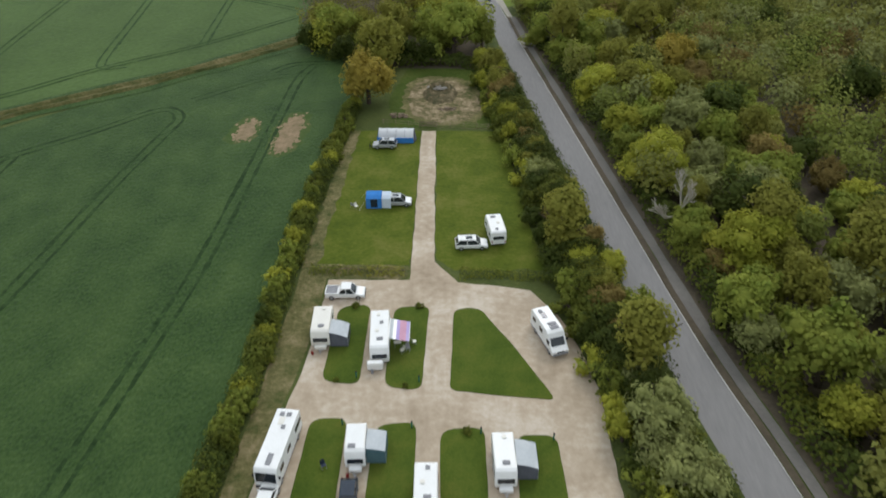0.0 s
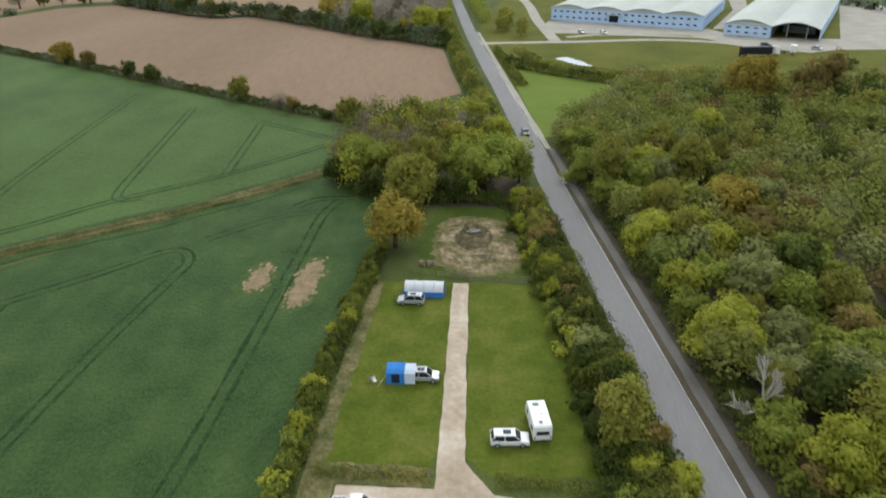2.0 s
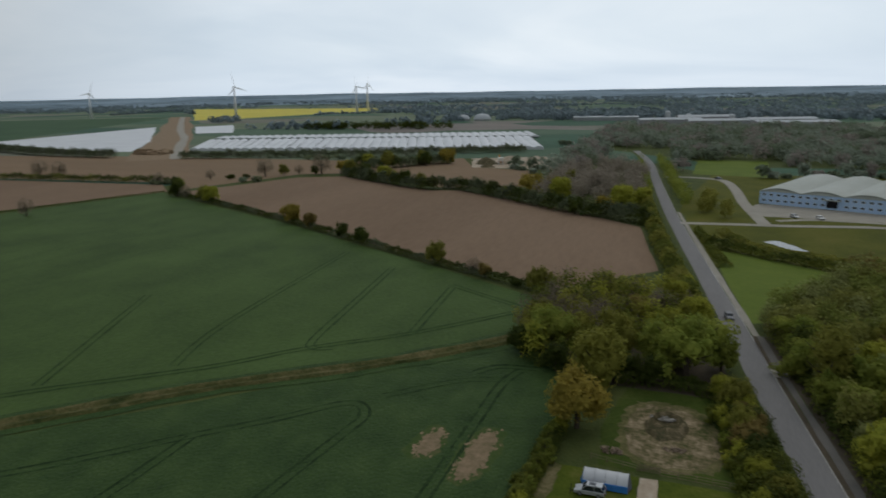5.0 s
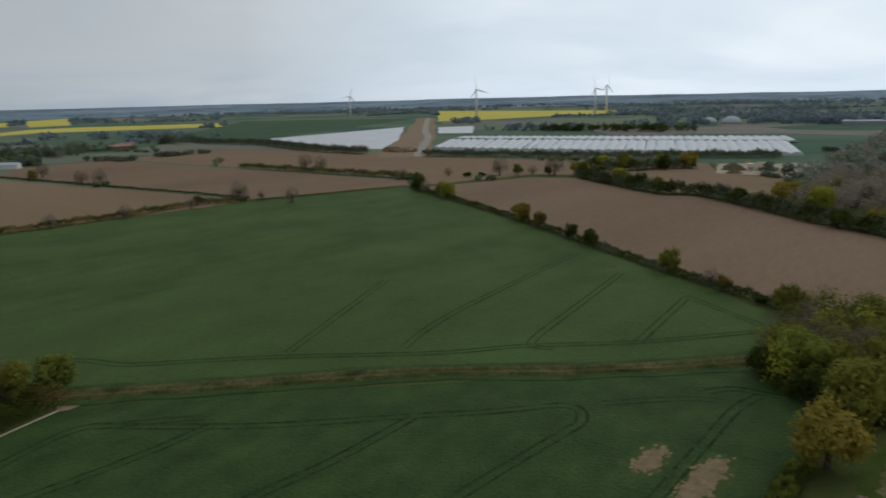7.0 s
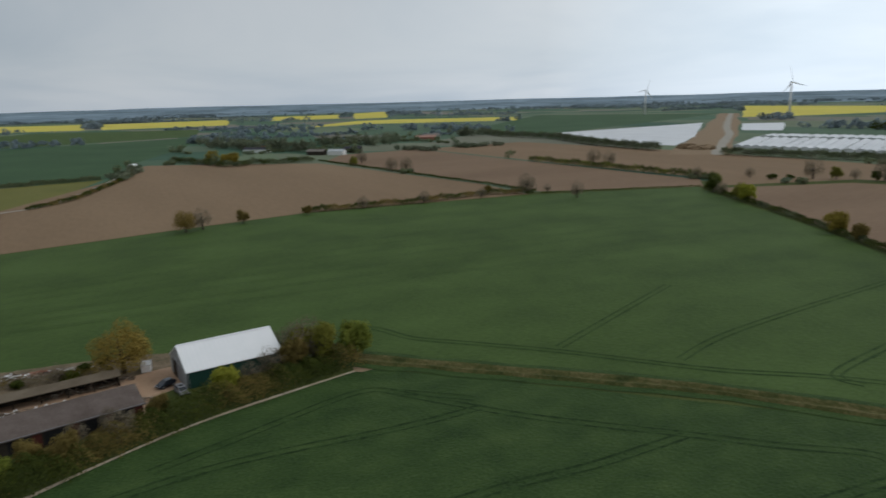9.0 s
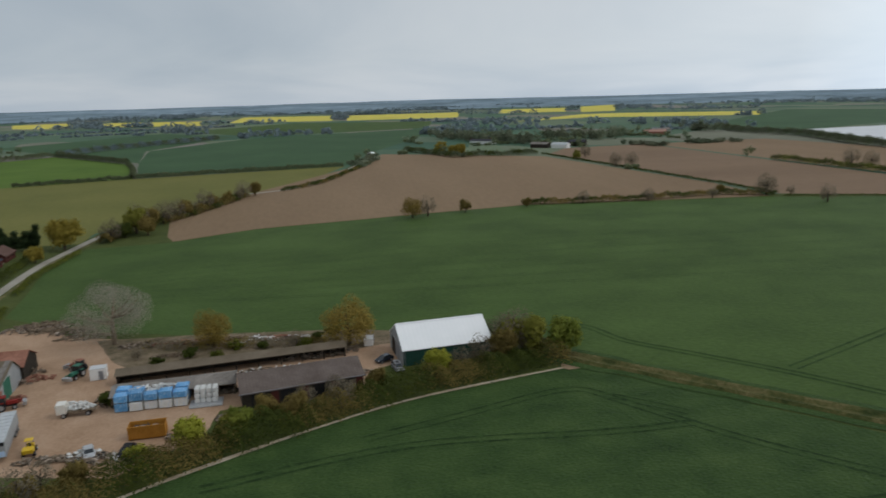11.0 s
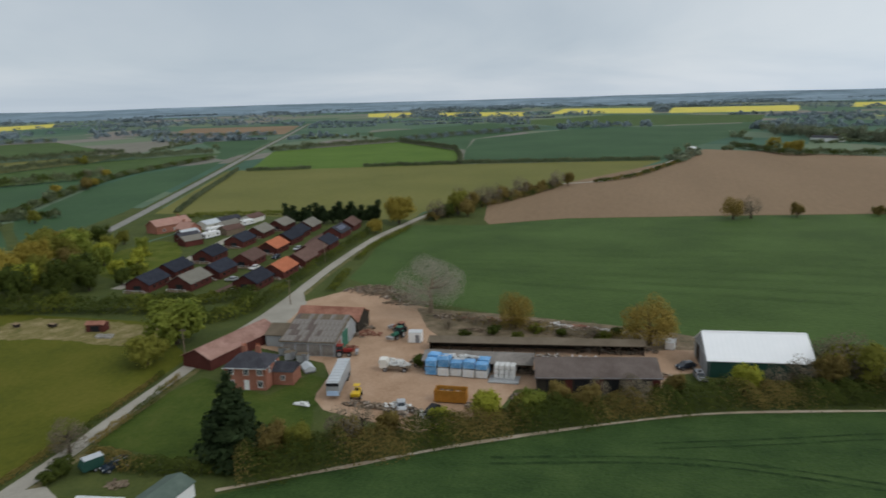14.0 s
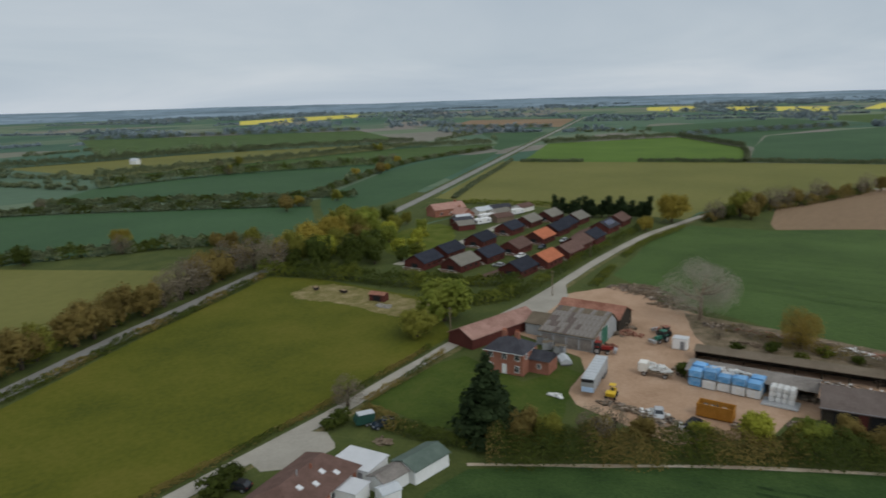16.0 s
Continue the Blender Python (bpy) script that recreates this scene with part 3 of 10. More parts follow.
def crown_arrays(shape, n, size, seed, radius=1.0, height=1.0, core=True):
    rng = np.random.default_rng(seed)
    lobes = lobes_for(shape, rng)
    if n < 90:
        lobes = lobes[:max(4, n // 5)]
    area = np.array([r[0] * r[1] + r[2] * r[0] for _, r in lobes])
    counts = np.maximum(3, (n * area / area.sum()).astype(int))
    V = []
    scale = np.array([radius, radius, height])
    for (c, r), k in zip(lobes, counts):
        d = rng.normal(size=(k, 3))
        d[:, 2] = d[:, 2] * 0.9 + 0.25
        d /= np.linalg.norm(d, axis=1)[:, None]
        p = (np.array(c) + d * np.array(r) * rng.uniform(0.76, 1.15, (k, 1))) * scale
        nrm = d * 0.9 + rng.normal(size=(k, 3)) * 0.28 + (0, 0, 0.3)
        nrm /= np.linalg.norm(nrm, axis=1)[:, None]
        V.append(cards(p, nrm, size, rng))
    verts = np.concatenate(V)
    quads = np.arange(len(verts)).reshape(-1, 4)
    if core:
        cv, cq = [], []
        for c, r in lobes:
            base = sum(len(x) for x in cv)
            ring = []
            for j, (el, rr) in enumerate(((-0.75, 0.5), (0.0, 0.86), (0.75, 0.5))):
                for i in range(6):
                    a = 2 * math.pi * i / 6 + j
                    ring.append((c[0] + r[0] * 0.74 * rr * math.cos(a), c[1] + r[1] * 0.74 * rr * math.sin(a), c[2] + r[2] * 0.74 * el))
            cv.append(np.array(ring) * scale)
            for j in range(2):
                for i in range(6):
                    cq.append([base + j * 6 + i, base + j * 6 + (i + 1) % 6, base + (j + 1) * 6 + (i + 1) % 6, base + (j + 1) * 6 + i])
            cq += [[base + 12, base + 13, base + 14, base + 15], [base + 15, base + 16, base + 17, base + 12]]
        cv = np.concatenate(cv)
        quads = np.concatenate([quads, np.array(cq) + len(verts)])
        verts = np.concatenate([verts, cv])
    return verts, quads


def trunk_bm(h, r, seed, spread=1.0, limbs=6, twigs=0):
    """A tapered trunk with limbs that fork outwards."""
    rnd = random.Random(seed)
    bm = bmesh.new()
    cyl(bm, (0, 0, -0.1), (rnd.uniform(-.1, .1), rnd.uniform(-.1, .1), h * 0.45), r * 1.15, r * 0.8, 8)
    cyl(bm, (0, 0, h * 0.45), (0.15 * spread, -0.1, h * 0.85), r * 0.8, r * 0.25, 7)
    for i in range(limbs):
        a = i * 2.4 + rnd.uniform(-.3, .3)
        z0 = h * rnd.uniform(0.28, 0.62)
        d = spread * rnd.uniform(0.55, 0.85)
        tip = Vector((d * math.cos(a), d * math.sin(a), z0 + h * rnd.uniform(0.15, 0.32)))
        mid = Vector((tip.x * 0.5, tip.y * 0.5, (z0 + tip.z) / 2 - 0.05 * h))
        cyl(bm, (0, 0, z0), mid, r * 0.5, r * 0.33, 6)
        cyl(bm, mid, tip, r * 0.33, r * 0.12, 5)
        for k in range(twigs):
            b = a + rnd.uniform(-0.9, 0.9)
            e = mid.lerp(tip, rnd.uniform(0.1, 1.0))
            l = spread * rnd.uniform(0.2, 0.5)
            q = e + Vector((l * math.cos(b), l * math.sin(b), rnd.uniform(0.1, 0.6) * l + 0.2))
            cyl(bm, e, q, r * 0.12, r * 0.03, 4, caps=False)
            for _ in range(2):
                b2 = b + rnd.uniform(-0.9, 0.9)
                q2 = e.lerp(q, rnd.uniform(0.4, 1.0)) + Vector((l * .6 * math.cos(b2), l * .6 * math.sin(b2), l * rnd.uniform(0, .6)))
                cyl(bm, e.lerp(q, 0.6), q2, r * 0.06, r * 0.02, 3, caps=False)
    return bm


PROTO = {}


def make_tree(key, label, leaf, shape, radius, height, n, size, seed, category="tree", clear=0.06, name="tree", bark=None, core=True):
    """A tree of given crown radius and total height, kept out of sight's way as the first of its kind; the others are copies."""
    ob = thing(name, Matrix.Identity(4), label, category)
    part("trunk", trunk_bm(height * 0.92, 0.035 * height + 0.05, seed, radius * 0.8, 0 if name == "conifer" else 6), bark or M_BARK, ob)
    v, q = crown_arrays(shape, n, size, seed, radius, height * (1 - clear), core)
    v[:, 2] += height * clear
    c = new("crown", arrays_mesh("crown", v, q, leaf))
    c.parent = ob
    PROTO[key] = [ob, False, (v, q, leaf)]
    return ob


def plant(key, x, y, s=1.0, sz=None, turn=None, label="", group="", z=0.0):
    """Stands a tree of a kind at (x, y)."""
    rec = PROTO[key]
    turn = random.uniform(0, 360) if turn is None else turn
    m = pose(x, y, z, 0, 0, turn) @ Matrix.Diagonal((s, s, sz or s, 1))
    if not rec[1]:
        rec[0].matrix_basis = m
        ob, rec[1] = rec[0], True
    else:
        keep = rec[0].matrix_basis.copy()
        rec[0].matrix_basis = Matrix.Identity(4)
        ob = copy_thing(rec[0], m)
        rec[0].matrix_basis = keep
    return tagged(ob, label, "", group)


def thicket(name, spots, material, n, size, label, category="trees", shape="broad", seed=1, variants=3, kind="stuff"):
    """Many small crowns joined into one mesh. spots: rows of x, y, radius, height."""
    if not spots:
        return None
    base = [crown_arrays(shape, n, 1.0, seed + i, core=False) for i in range(variants)]
    V, Q, off = [], [], 0
    rng = np.random.default_rng(seed)
    for i, (x, y, r, h) in enumerate(spots):
        v, q = base[i % variants]
        k = len(v)
        c = v.reshape(-1, 4, 3)
        mid = c.mean(1, keepdims=True)
        a = rng.uniform(0, 6.28)
        rot = np.array([[math.cos(a), -math.sin(a), 0], [math.sin(a), math.cos(a), 0], [0, 0, 1]])
        w = (mid * (r, r, h) + (c - mid) * size) @ rot.T + (x, y, 0)
        V.append(w.reshape(-1, 3))
        Q.append(q + off)
        off += k
    me = arrays_mesh(name, np.concatenate(V), np.concatenate(Q), material)
    return tagged(new(name, me), label, category, kind=kind)


def hedge(label, pts, w, h, material, per_m=22, size=0.5, seed=0, rough=0.35, gaps=0.0, name="hedge", material2=None):
    """A hedge along a line: leaf sprays over an uneven bank of growth, with a dark heart."""
    rng = np.random.default_rng(seed + 100)
    line = np.array(glide(pts, 8))
    seg = np.diff(line, axis=0)
    ln = np.hypot(seg[:, 0], seg[:, 1])
    total = ln.sum()
    n = int(total * per_m)
    s = rng.uniform(0, total, n)
    cum = np.concatenate([[0], np.cumsum(ln)])
    i = np.clip(np.searchsorted(cum, s) - 1, 0, len(seg) - 1)
    t = (s - cum[i]) / ln[i]
    p = line[i] + seg[i] * t[:, None]
    side = np.stack([seg[i][:, 1], -seg[i][:, 0]], 1) / ln[i][:, None]
    ph = np.array([rng.uniform(0, 6.28) for _ in range(6)])
    wave = (np.sin(s * 0.9 + ph[0]) + np.sin(s * 0.37 + ph[1]) + np.sin(s * 0.17 + ph[2]) + np.sin(s * 1.7 + ph[3])) / 4
    wave2 = (np.sin(s * 0.71 + ph[4]) + np.sin(s * 0.29 + ph[5]) + np.sin(s * 1.3 + ph[1])) / 3
    hh = h * (1 + rough * wave * 1.4)
    ww = w * (1 + rough * wave2 * 0.8)
    a = np.arccos(rng.uniform(-1, 1, n))
    d = np.cos(a)
    z = np.sin(a)
    rr = rng.uniform(0.70, 1.16, n)
    c = np.stack([p[:, 0] + side[:, 0] * d * ww / 2 * rr, p[:, 1] + side[:, 1] * d * ww / 2 * rr, hh * z * rr * 0.93 + 0.1], 1)
    nrm = np.stack([side[:, 0] * d, side[:, 1] * d, z + 0.3], 1) + rng.normal(size=(n, 3)) * 0.4
    nrm /= np.linalg.norm(nrm, axis=1)[:, None]
    if gaps:
        keep = np.sin(s * 0.13 + ph[0]) + np.sin(s * 0.057 + ph[3]) > -2 + 2 * gaps
        c, nrm = c[keep], nrm[keep]
    v = cards(c, nrm, size, rng)
    q = np.arange(len(v)).reshape(-1, 4)
    me = arrays_mesh(name, v, q, material)
    if material2:
        me.materials.append(material2)
        pick = (np.sin(s * 0.23 + ph[5]) + rng.normal(size=n) * 0.5 > 0.3).astype(np.int32)
        me.polygons.foreach_set("material_index", pick[:len(q)])
    ob = tagged(new(name, me), label, "hedge", kind="stuff")
    return ob


# ---- the land ----
def build_ground():
    bm = bmesh.new()
    rings = [0, 60, 150, 300, 600, 1000, 1600, 2400, 3400, 4850]
    prev = [bm.verts.new((0, 0, 0))]
    for r in rings[1:]:
        cur = [bm.verts.new((r * math.cos(2 * math.pi * i / 96), r * math.sin(2 * math.pi * i / 96), 0)) for i in range(96)]
        for i in range(96):
            j = (i + 1) % 96
            bm.faces.new((prev[0], cur[i], cur[j]) if len(prev) == 1 else (prev[i], cur[i], cur[j], prev[j]))
        prev = cur
    g = part("ground", bm, M_LAND)
    tagged(g, "flat green farmland reaching to the horizon", "ground", kind="structure")
    # far rising country, with horizon haze put into its blue-grey colour
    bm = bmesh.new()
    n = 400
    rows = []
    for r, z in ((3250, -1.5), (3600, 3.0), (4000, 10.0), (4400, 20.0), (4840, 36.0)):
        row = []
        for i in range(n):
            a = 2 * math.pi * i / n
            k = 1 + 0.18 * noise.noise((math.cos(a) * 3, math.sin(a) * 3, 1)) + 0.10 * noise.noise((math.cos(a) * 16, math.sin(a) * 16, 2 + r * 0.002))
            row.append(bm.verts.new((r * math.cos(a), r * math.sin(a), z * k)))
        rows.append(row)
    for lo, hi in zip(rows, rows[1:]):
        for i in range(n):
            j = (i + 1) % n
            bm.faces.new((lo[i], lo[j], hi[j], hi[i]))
    back = part("backdrop", bm, surface("far_country_haze", (0.097, 0.145, 0.174), (0.175, 0.241, 0.285), big=0.0022, fine=0.011, bump=0, c3=(0.278, 0.358, 0.425), tight=0.75), smooth=True)
    tagged(back, "far wooded rise, distance haze painted into its blue-green", "horizon", kind="structure")


build_ground()


patch("near_ground", [(-318, -78), (-300, -170), (-160, -162), (60, -92), (70, 262), (60, 340), (20, 520), (-30, 600), (-180, 600), (-300, 470), (-345, 285), (-362, 140), (-345, 0), (-318, -40)], 0.012, M_VERGE, "rough grass and weeds between the fields", "ground", step=12, amp=2.0)

patch("near_ground", [(-160, -162), (-130, -190), (-105, -260), (-195, -215), (-285, -280), (-345, -262), (-345, -200), (-322, -75), (-330, -30), (-390, -25), (-500, 30), (-480, 50), (-330, 0), (-316, -40), (-316, -80), (-298, -172)], 0.014, M_VERGE,
      "rough grass round the small wood", "ground", step=12, amp=2.0)

patch("near_ground", [(-10, -106), (-60, -119), (-158, -157), (-168, -172), (-146, -178), (-60, -148), (-8, -130)], 0.016, M_VERGE, "rough grass under the roadside trees", "ground", step=8, amp=1.0)
patch("near_ground", [(-312, -66), (-346, -68), (-382, -50), (-382, -38), (-326, -30), (-310, -30)], 0.018, M_VERGE, "rough grass at the lane corner", "ground", step=5, amp=0.8)

FIELDS = []


def inside(x, y, poly):
    hit = False
    for (ax, ay), (bx, by) in zip(poly, poly[1:] + poly[:1]):
        if (ay > y) != (by > y) and x < (bx - ax) * (y - ay) / (by - ay) + ax:
            hit = not hit
    return hit


def field(pts, z, material, label, amp=0.8, step=14.0, name="field"):
    FIELDS.append(list(pts))
    return patch(name, pts, z, material, label, "field", step=step, amp=amp)


# crops north and west of the campsite
field([(-23, -70), (-24, 60), (-23, 110), (-20, 140), (-26, 172), (-38, 176), (-58, 155), (-93, 123), (-122, 97), (-138, 81), (-131, 47.5),
       (-123, 27.7), (-110.5, 3.2), (-99, -15.3), (-88, -30), (-60, -34), (-45, -55)], 0.03, M_CROP,
      "green wheat field with paired tramlines beside the campsite hedge", amp=0.5, step=7, name="crop_field")
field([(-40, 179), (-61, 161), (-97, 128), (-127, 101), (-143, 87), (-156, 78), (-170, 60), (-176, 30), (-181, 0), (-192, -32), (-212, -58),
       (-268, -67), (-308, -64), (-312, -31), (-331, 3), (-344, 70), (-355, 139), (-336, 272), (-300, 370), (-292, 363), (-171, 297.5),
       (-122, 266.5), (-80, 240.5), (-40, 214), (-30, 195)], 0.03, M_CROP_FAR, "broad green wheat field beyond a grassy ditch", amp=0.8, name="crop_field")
field([(-290, 371), (-254, 452), (-224, 464), (-190, 440), (-140, 411), (-124, 414), (-58, 366), (-16, 325), (-6, 252), (-34, 224), (-80, 246),
       (-122, 272), (-171, 303)], 0.04, M_SOIL, "brown ploughed field bounded by dark hedges", name="ploughed_field")
field([(-298, 378), (-262, 470), (-226, 482), (-138, 424), (-75, 440), (-105, 520), (-150, 535), (-178, 600), (-279, 566), (-480, 574),
       (-735, 548), (-730, 402), (-515, 404), (-440, 407), (-323, 410)], 0.04, M_SOIL2, "dry brown ploughed field before polytunnels", name="ploughed_field")
field([(-346, 283), (-401, 284), (-660, 261), (-720, 300), (-728, 396), (-515, 397), (-440, 398), (-325, 400), (-300, 374)], 0.04, M_SOIL,
      "brown ploughed field beside a thin hedge", name="ploughed_field")
field([(-333, 3), (-346, 70), (-357, 139), (-340, 272), (-400, 276), (-635, 246), (-700, 170), (-740, 105), (-690, 84), (-613, 66), (-475, -4), (-376, -43),
       (-326, -36), (-314, -31)], 0.045, M_SOIL2, "tan ploughed field curving along a lane", name="ploughed_field")
# fields along the lane and the western road
field([(-321, -70), (-328, -217), (-545, -303), (-596, -112), (-625, 60), (-490, 18), (-456, -26), (-378, -52), (-345, -71)], 0.04, M_OLIVE,
      "olive green ley field beside the lane", name="grass_field")
field([(-545, -283), (-760, -372), (-906, -264), (-749, -146), (-597, -110)], 0.05, M_PASTURE, "bright green pasture along the straight road", name="grass_field")
field([(-601, -108), (-628, 60), (-760, 92), (-1000, 180), (-1322, 271), (-1175, -60), (-950, -168), (-760, -140)], 0.04, M_CROP_DARK,
      "dark green crop field behind the lane", name="crop_field")
field([(-912, -258), (-760, -140), (-950, -172), (-1250, -90), (-1500, -250), (-1150, -420)], 0.035, M_CROP_DARK, "dark green far field", name="crop_field")
field([(-652, -372), (-765, -404), (-1000, -498), (-960, -600), (-760, -442), (-672, -396)], 0.033, M_CROP_DARK, "dark green field at the far end of the straight road", name="crop_field")
field([(-1240, -60), (-1340, 260), (-1700, 330), (-1900, 0), (-1560, -220)], 0.035, M_CROP_FAR, "far green crop field", name="crop_field")
field([(-57, -122), (-153, -156), (-160, -138), (-160, -95), (-138, -68.4), (-93, -66.2), (-55, -65.6), (30, -63), (34, -92)], 0.04, M_PADDOCK,
      "grazed green paddock between two lanes", amp=0.4, name="paddock")
field([(-60, -140), (-112, -158), (-146, -173), (-141, -193), (-109, -251), (-40, -300), (-10, -180)], 0.035, M_OLIVE,
      "pale olive meadow behind a roadside tree line", name="grass_field")
field([(-113, -262), (-164, -231), (-191, -205), (-230, -213), (-273, -262), (-165, -392), (-90, -420), (-60, -330)], 0.035, M_CROP_DARK,
      "dark green crop field edged by a hedge", name="crop_field")
field([(-195, -419), (-296, -288), (-420, -345), (-520, -378), (-662, -390), (-490, -386), (-362, -460), (-260, -470)], 0.035, M_CROP_DARK,
      "long dark green strip field", name="crop_field")
field([(-236, -212), (-330, -238), (-560, -330), (-640, -366), (-520, -372), (-420, -339), (-300, -282), (-276, -258)], 0.034, M_CROP_DARK, "dark green crop field beside the straight road", name="crop_field")
field([(-362, -468), (-490, -394), (-665, -398), (-740, -430), (-640, -505), (-308, -540)], 0.04, M_CROP_FAR, "green field beside the straight road", name="crop_field")
field([(-304, -736), (-308, -545), (-630, -512), (-740, -560), (-504, -700)], 0.035, M_OLIVE, "pale green strip field", name="grass_field")
field([(-1160, -560), (-1560, -720), (-1500, -980), (-1130, -800)], 0.035, M_SOIL2, "far pinkish ploughed field", name="ploughed_field")
field([(-420, -760), (-800, -640), (-1000, -900), (-640, -1250)], 0.035, M_CROP_FAR, "far pale green field", name="crop_field")
# green land near the vaulted sheds
patch("works_grass", [(4, 262), (60, 258), (150, 266), (270, 330), (280, 520), (20, 520), (2, 400)], 0.028, M_PADDOCK, "rough grass round the works", "grass", step=8, amp=1.5)
patch("yard", [(144, 322), (200, 322), (240, 440), (207, 452), (160, 345), (150, 339)], 0.058, M_LANE, "pale concrete apron beside the works", "yard", step=6, amp=0.5)
field([(22, 331), (105, 338), (103, 310), (81, 294), (58, 284), (47, 298), (36, 312)], 0.04, M_PADDOCK, "olive grass before the sheds", amp=0.5, name="grass_field")
field([(10.5, 288), (21, 283.5), (50.5, 259.5), (41, 240), (32, 224), (21, 206), (17.5, 205), (13.5, 250)], 0.04, M_MEADOW, "bright green meadow beside the main road", amp=0.5, name="grass_field")
field([(272, 670), (420, 700), (400, 520), (234, 501), (230, 557)], 0.04, M_CROP_DARK, "dark green crop field behind woods", amp=1.0, name="crop_field")
field([(-1, 360), (30, 350), (23, 420), (12, 450), (2, 400)], 0.04, M_PADDOCK, "green triangle between road and side road", amp=0.5, name="grass_field")
field([(7, 518), (55, 505), (62, 610), (12, 612)], 0.04, M_MEADOW, "small green meadow edged with trees", amp=0.5, name="grass_field")
field([(182, 674), (157, 559), (187, 532), (215, 538), (228, 590), (240, 647), (218, 688)], 0.04, M_SOIL2, "small brown field among trees", amp=0.8, name="ploughed_field")
field([(-560, 640), (-860, 706), (-1240, 1530), (-1700, 1300), (-1100, 700)], 0.03, M_CROP_DARK, "dark green field beside the tunnels", name="crop_field")
# oilseed rape far off
for pts in ([(-2207, -787), (-2060, -592), (-2758, -801), (-2696, -967)], [(-2104, -512), (-1960, -240), (-2418, -302), (-2620, -654)],
            [(-2121, -186), (-2012, 105), (-2640, 130), (-2830, -200)], [(-1975, 142), (-1945, 448), (-2560, 590), (-2590, 180)],
            [(-2214, 640), (-2182, 857), (-2747, 1072), (-2799, 818)], [(-1507, 483), (-1600, 690), (-1403, 1010), (-1628, 1168), (-1852, 895), (-1856, 784)],
            [(-2070, 863), (-2073, 977), (-3113, 1452), (-2870, 1185)], [(-1027, 1336), (-967, 1420), (-850, 1947), (-958, 2192), (-1745, 2260)],
            [(-1228, -1552), (-1400, -1531), (-1807, -1984), (-1506, -1911)], [(-1479, -1569), (-1804, -1652), (-2168, -1992), (-1861, -1982)]):
    field(pts, 0.05, M_RAPE, "flowering yellow oilseed rape field far off", amp=6, step=60, name="rape_field")


# tramlines pressed into the wheat
TRACKS = []


def tramline(pts, gap=1.9, w=0.42, z=0.036):
    """A pair of wheel tracks, ragged where the crop leans over them."""
    TRACKS.append(1)
    z += 0.01 + 0.0035 * len(TRACKS)
    base = []
    for p, q in zip(glide(pts, 6), glide(pts, 6)[1:]):
        n = max(1, int(math.hypot(q[0] - p[0], q[1] - p[1]) / 1.3))
        base += [(p[0] + (q[0] - p[0]) * k / n, p[1] + (q[1] - p[1]) * k / n) for k in range(n)]
    base.append(pts[-1])
    soil = M_RUT if inside(*base[len(base) // 2], FIELDS[0]) else M_WHEEL
    ob = None
    for side in (-1, 1):
        line = offset_line(base, side * gap / 2)
        line = [(x + 0.09 * noise.noise((x * 0.9, y * 0.9, side)), y + 0.09 * noise.noise((y * 0.9, x * 0.9, side + 4))) for x, y in line]
        bm = bmesh.new()
        rows = []
        for i, (x, y) in enumerate(line):
            u, v = line[max(i - 1, 0)], line[min(i + 1, len(line) - 1)]
            t = Vector((v[0] - u[0], v[1] - u[1]))
            t.normalize()
            h = w * (0.74 + 0.55 * noise.noise((x * 0.55, y * 0.55, 3.3 + side)) + 0.25 * noise.noise((x * 0.08, y * 0.08, side)))
            h = max(h, 0.05)
            rows.append([bm.verts.new((x + t.y * d * h, y - t.x * d * h, z)) for d in (-1, 1)])
        for r, q in zip(rows, rows[1:]):
            bm.faces.new((r[0], r[1], q[1], q[0]))
        if ob is None:
            ob = part("tramline", bm, soil)
            tagged(ob, "pair of dark wheel tracks in wheat", "tramline", kind="structure")
        else:
            part("wheel_track", bm, soil, ob)


tramline([(-40.5, 30), (-39.4, 45), (-37.5, 62), (-35.6, 81), (-34.6, 108), (-33.9, 135), (-33.2, 152), (-31.0, 160)])
tramline([(-40, 156), (-36, 160.5), (-28, 161.5)], w=0.5)
tramline([(-62, 60), (-59.6, 80), (-57.4, 104), (-54.8, 124), (-54.2, 131), (-57, 135), (-61, 134), (-70, 124.5), (-80, 115.5), (-98, 98.5), (-110, 89.5), (-124, 79.8)])
tramline([(-80, 115.5), (-80.6, 95), (-83, 76), (-84, 40), (-83, 5)])
tramline([(-108, 91), (-108.5, 75), (-112, 41), (-106, 8)])
tramline([(-33, 154), (-42, 151), (-54, 140)], w=0.3)
tramline([(-112, 92.5), (-122, 82), (-127, 74), (-121, 52), (-116, 34)], w=0.3)
tramline([(-172, 60), (-164.6, 90), (-150, 98), (-138.6, 108.5), (-122.7, 122.8), (-97, 142.7), (-82, 158.6), (-61.8, 175.2), (-41.5, 197.5)], z=0.038)
tramline([(-91.3, 233), (-86.4, 191.7), (-83.2, 165), (-80.5, 159.5), (-76, 160.5)], z=0.038)
tramline([(-64.6, 216), (-61.8, 175.2)], z=0.038)
tramline([(-66, 219), (-41.2, 203.4)], w=0.35, z=0.038)
tramline([(-116.7, 251), (-111.5, 170), (-105, 141)], w=0.35, z=0.038)
tramline([(-150, 185), (-140, 160), (-125.5, 124)], w=0.35, z=0.038)
for k in range(7):
    o = k * 24
    tramline([(-190 - o * 0.55, 250 - o * 0.1), (-198 - o * 0.5, 170), (-206 - o * 0.45, 90), (-212 - o * 0.35, 10), (-222 - o * 0.2, -50)], w=0.11, z=0.038)
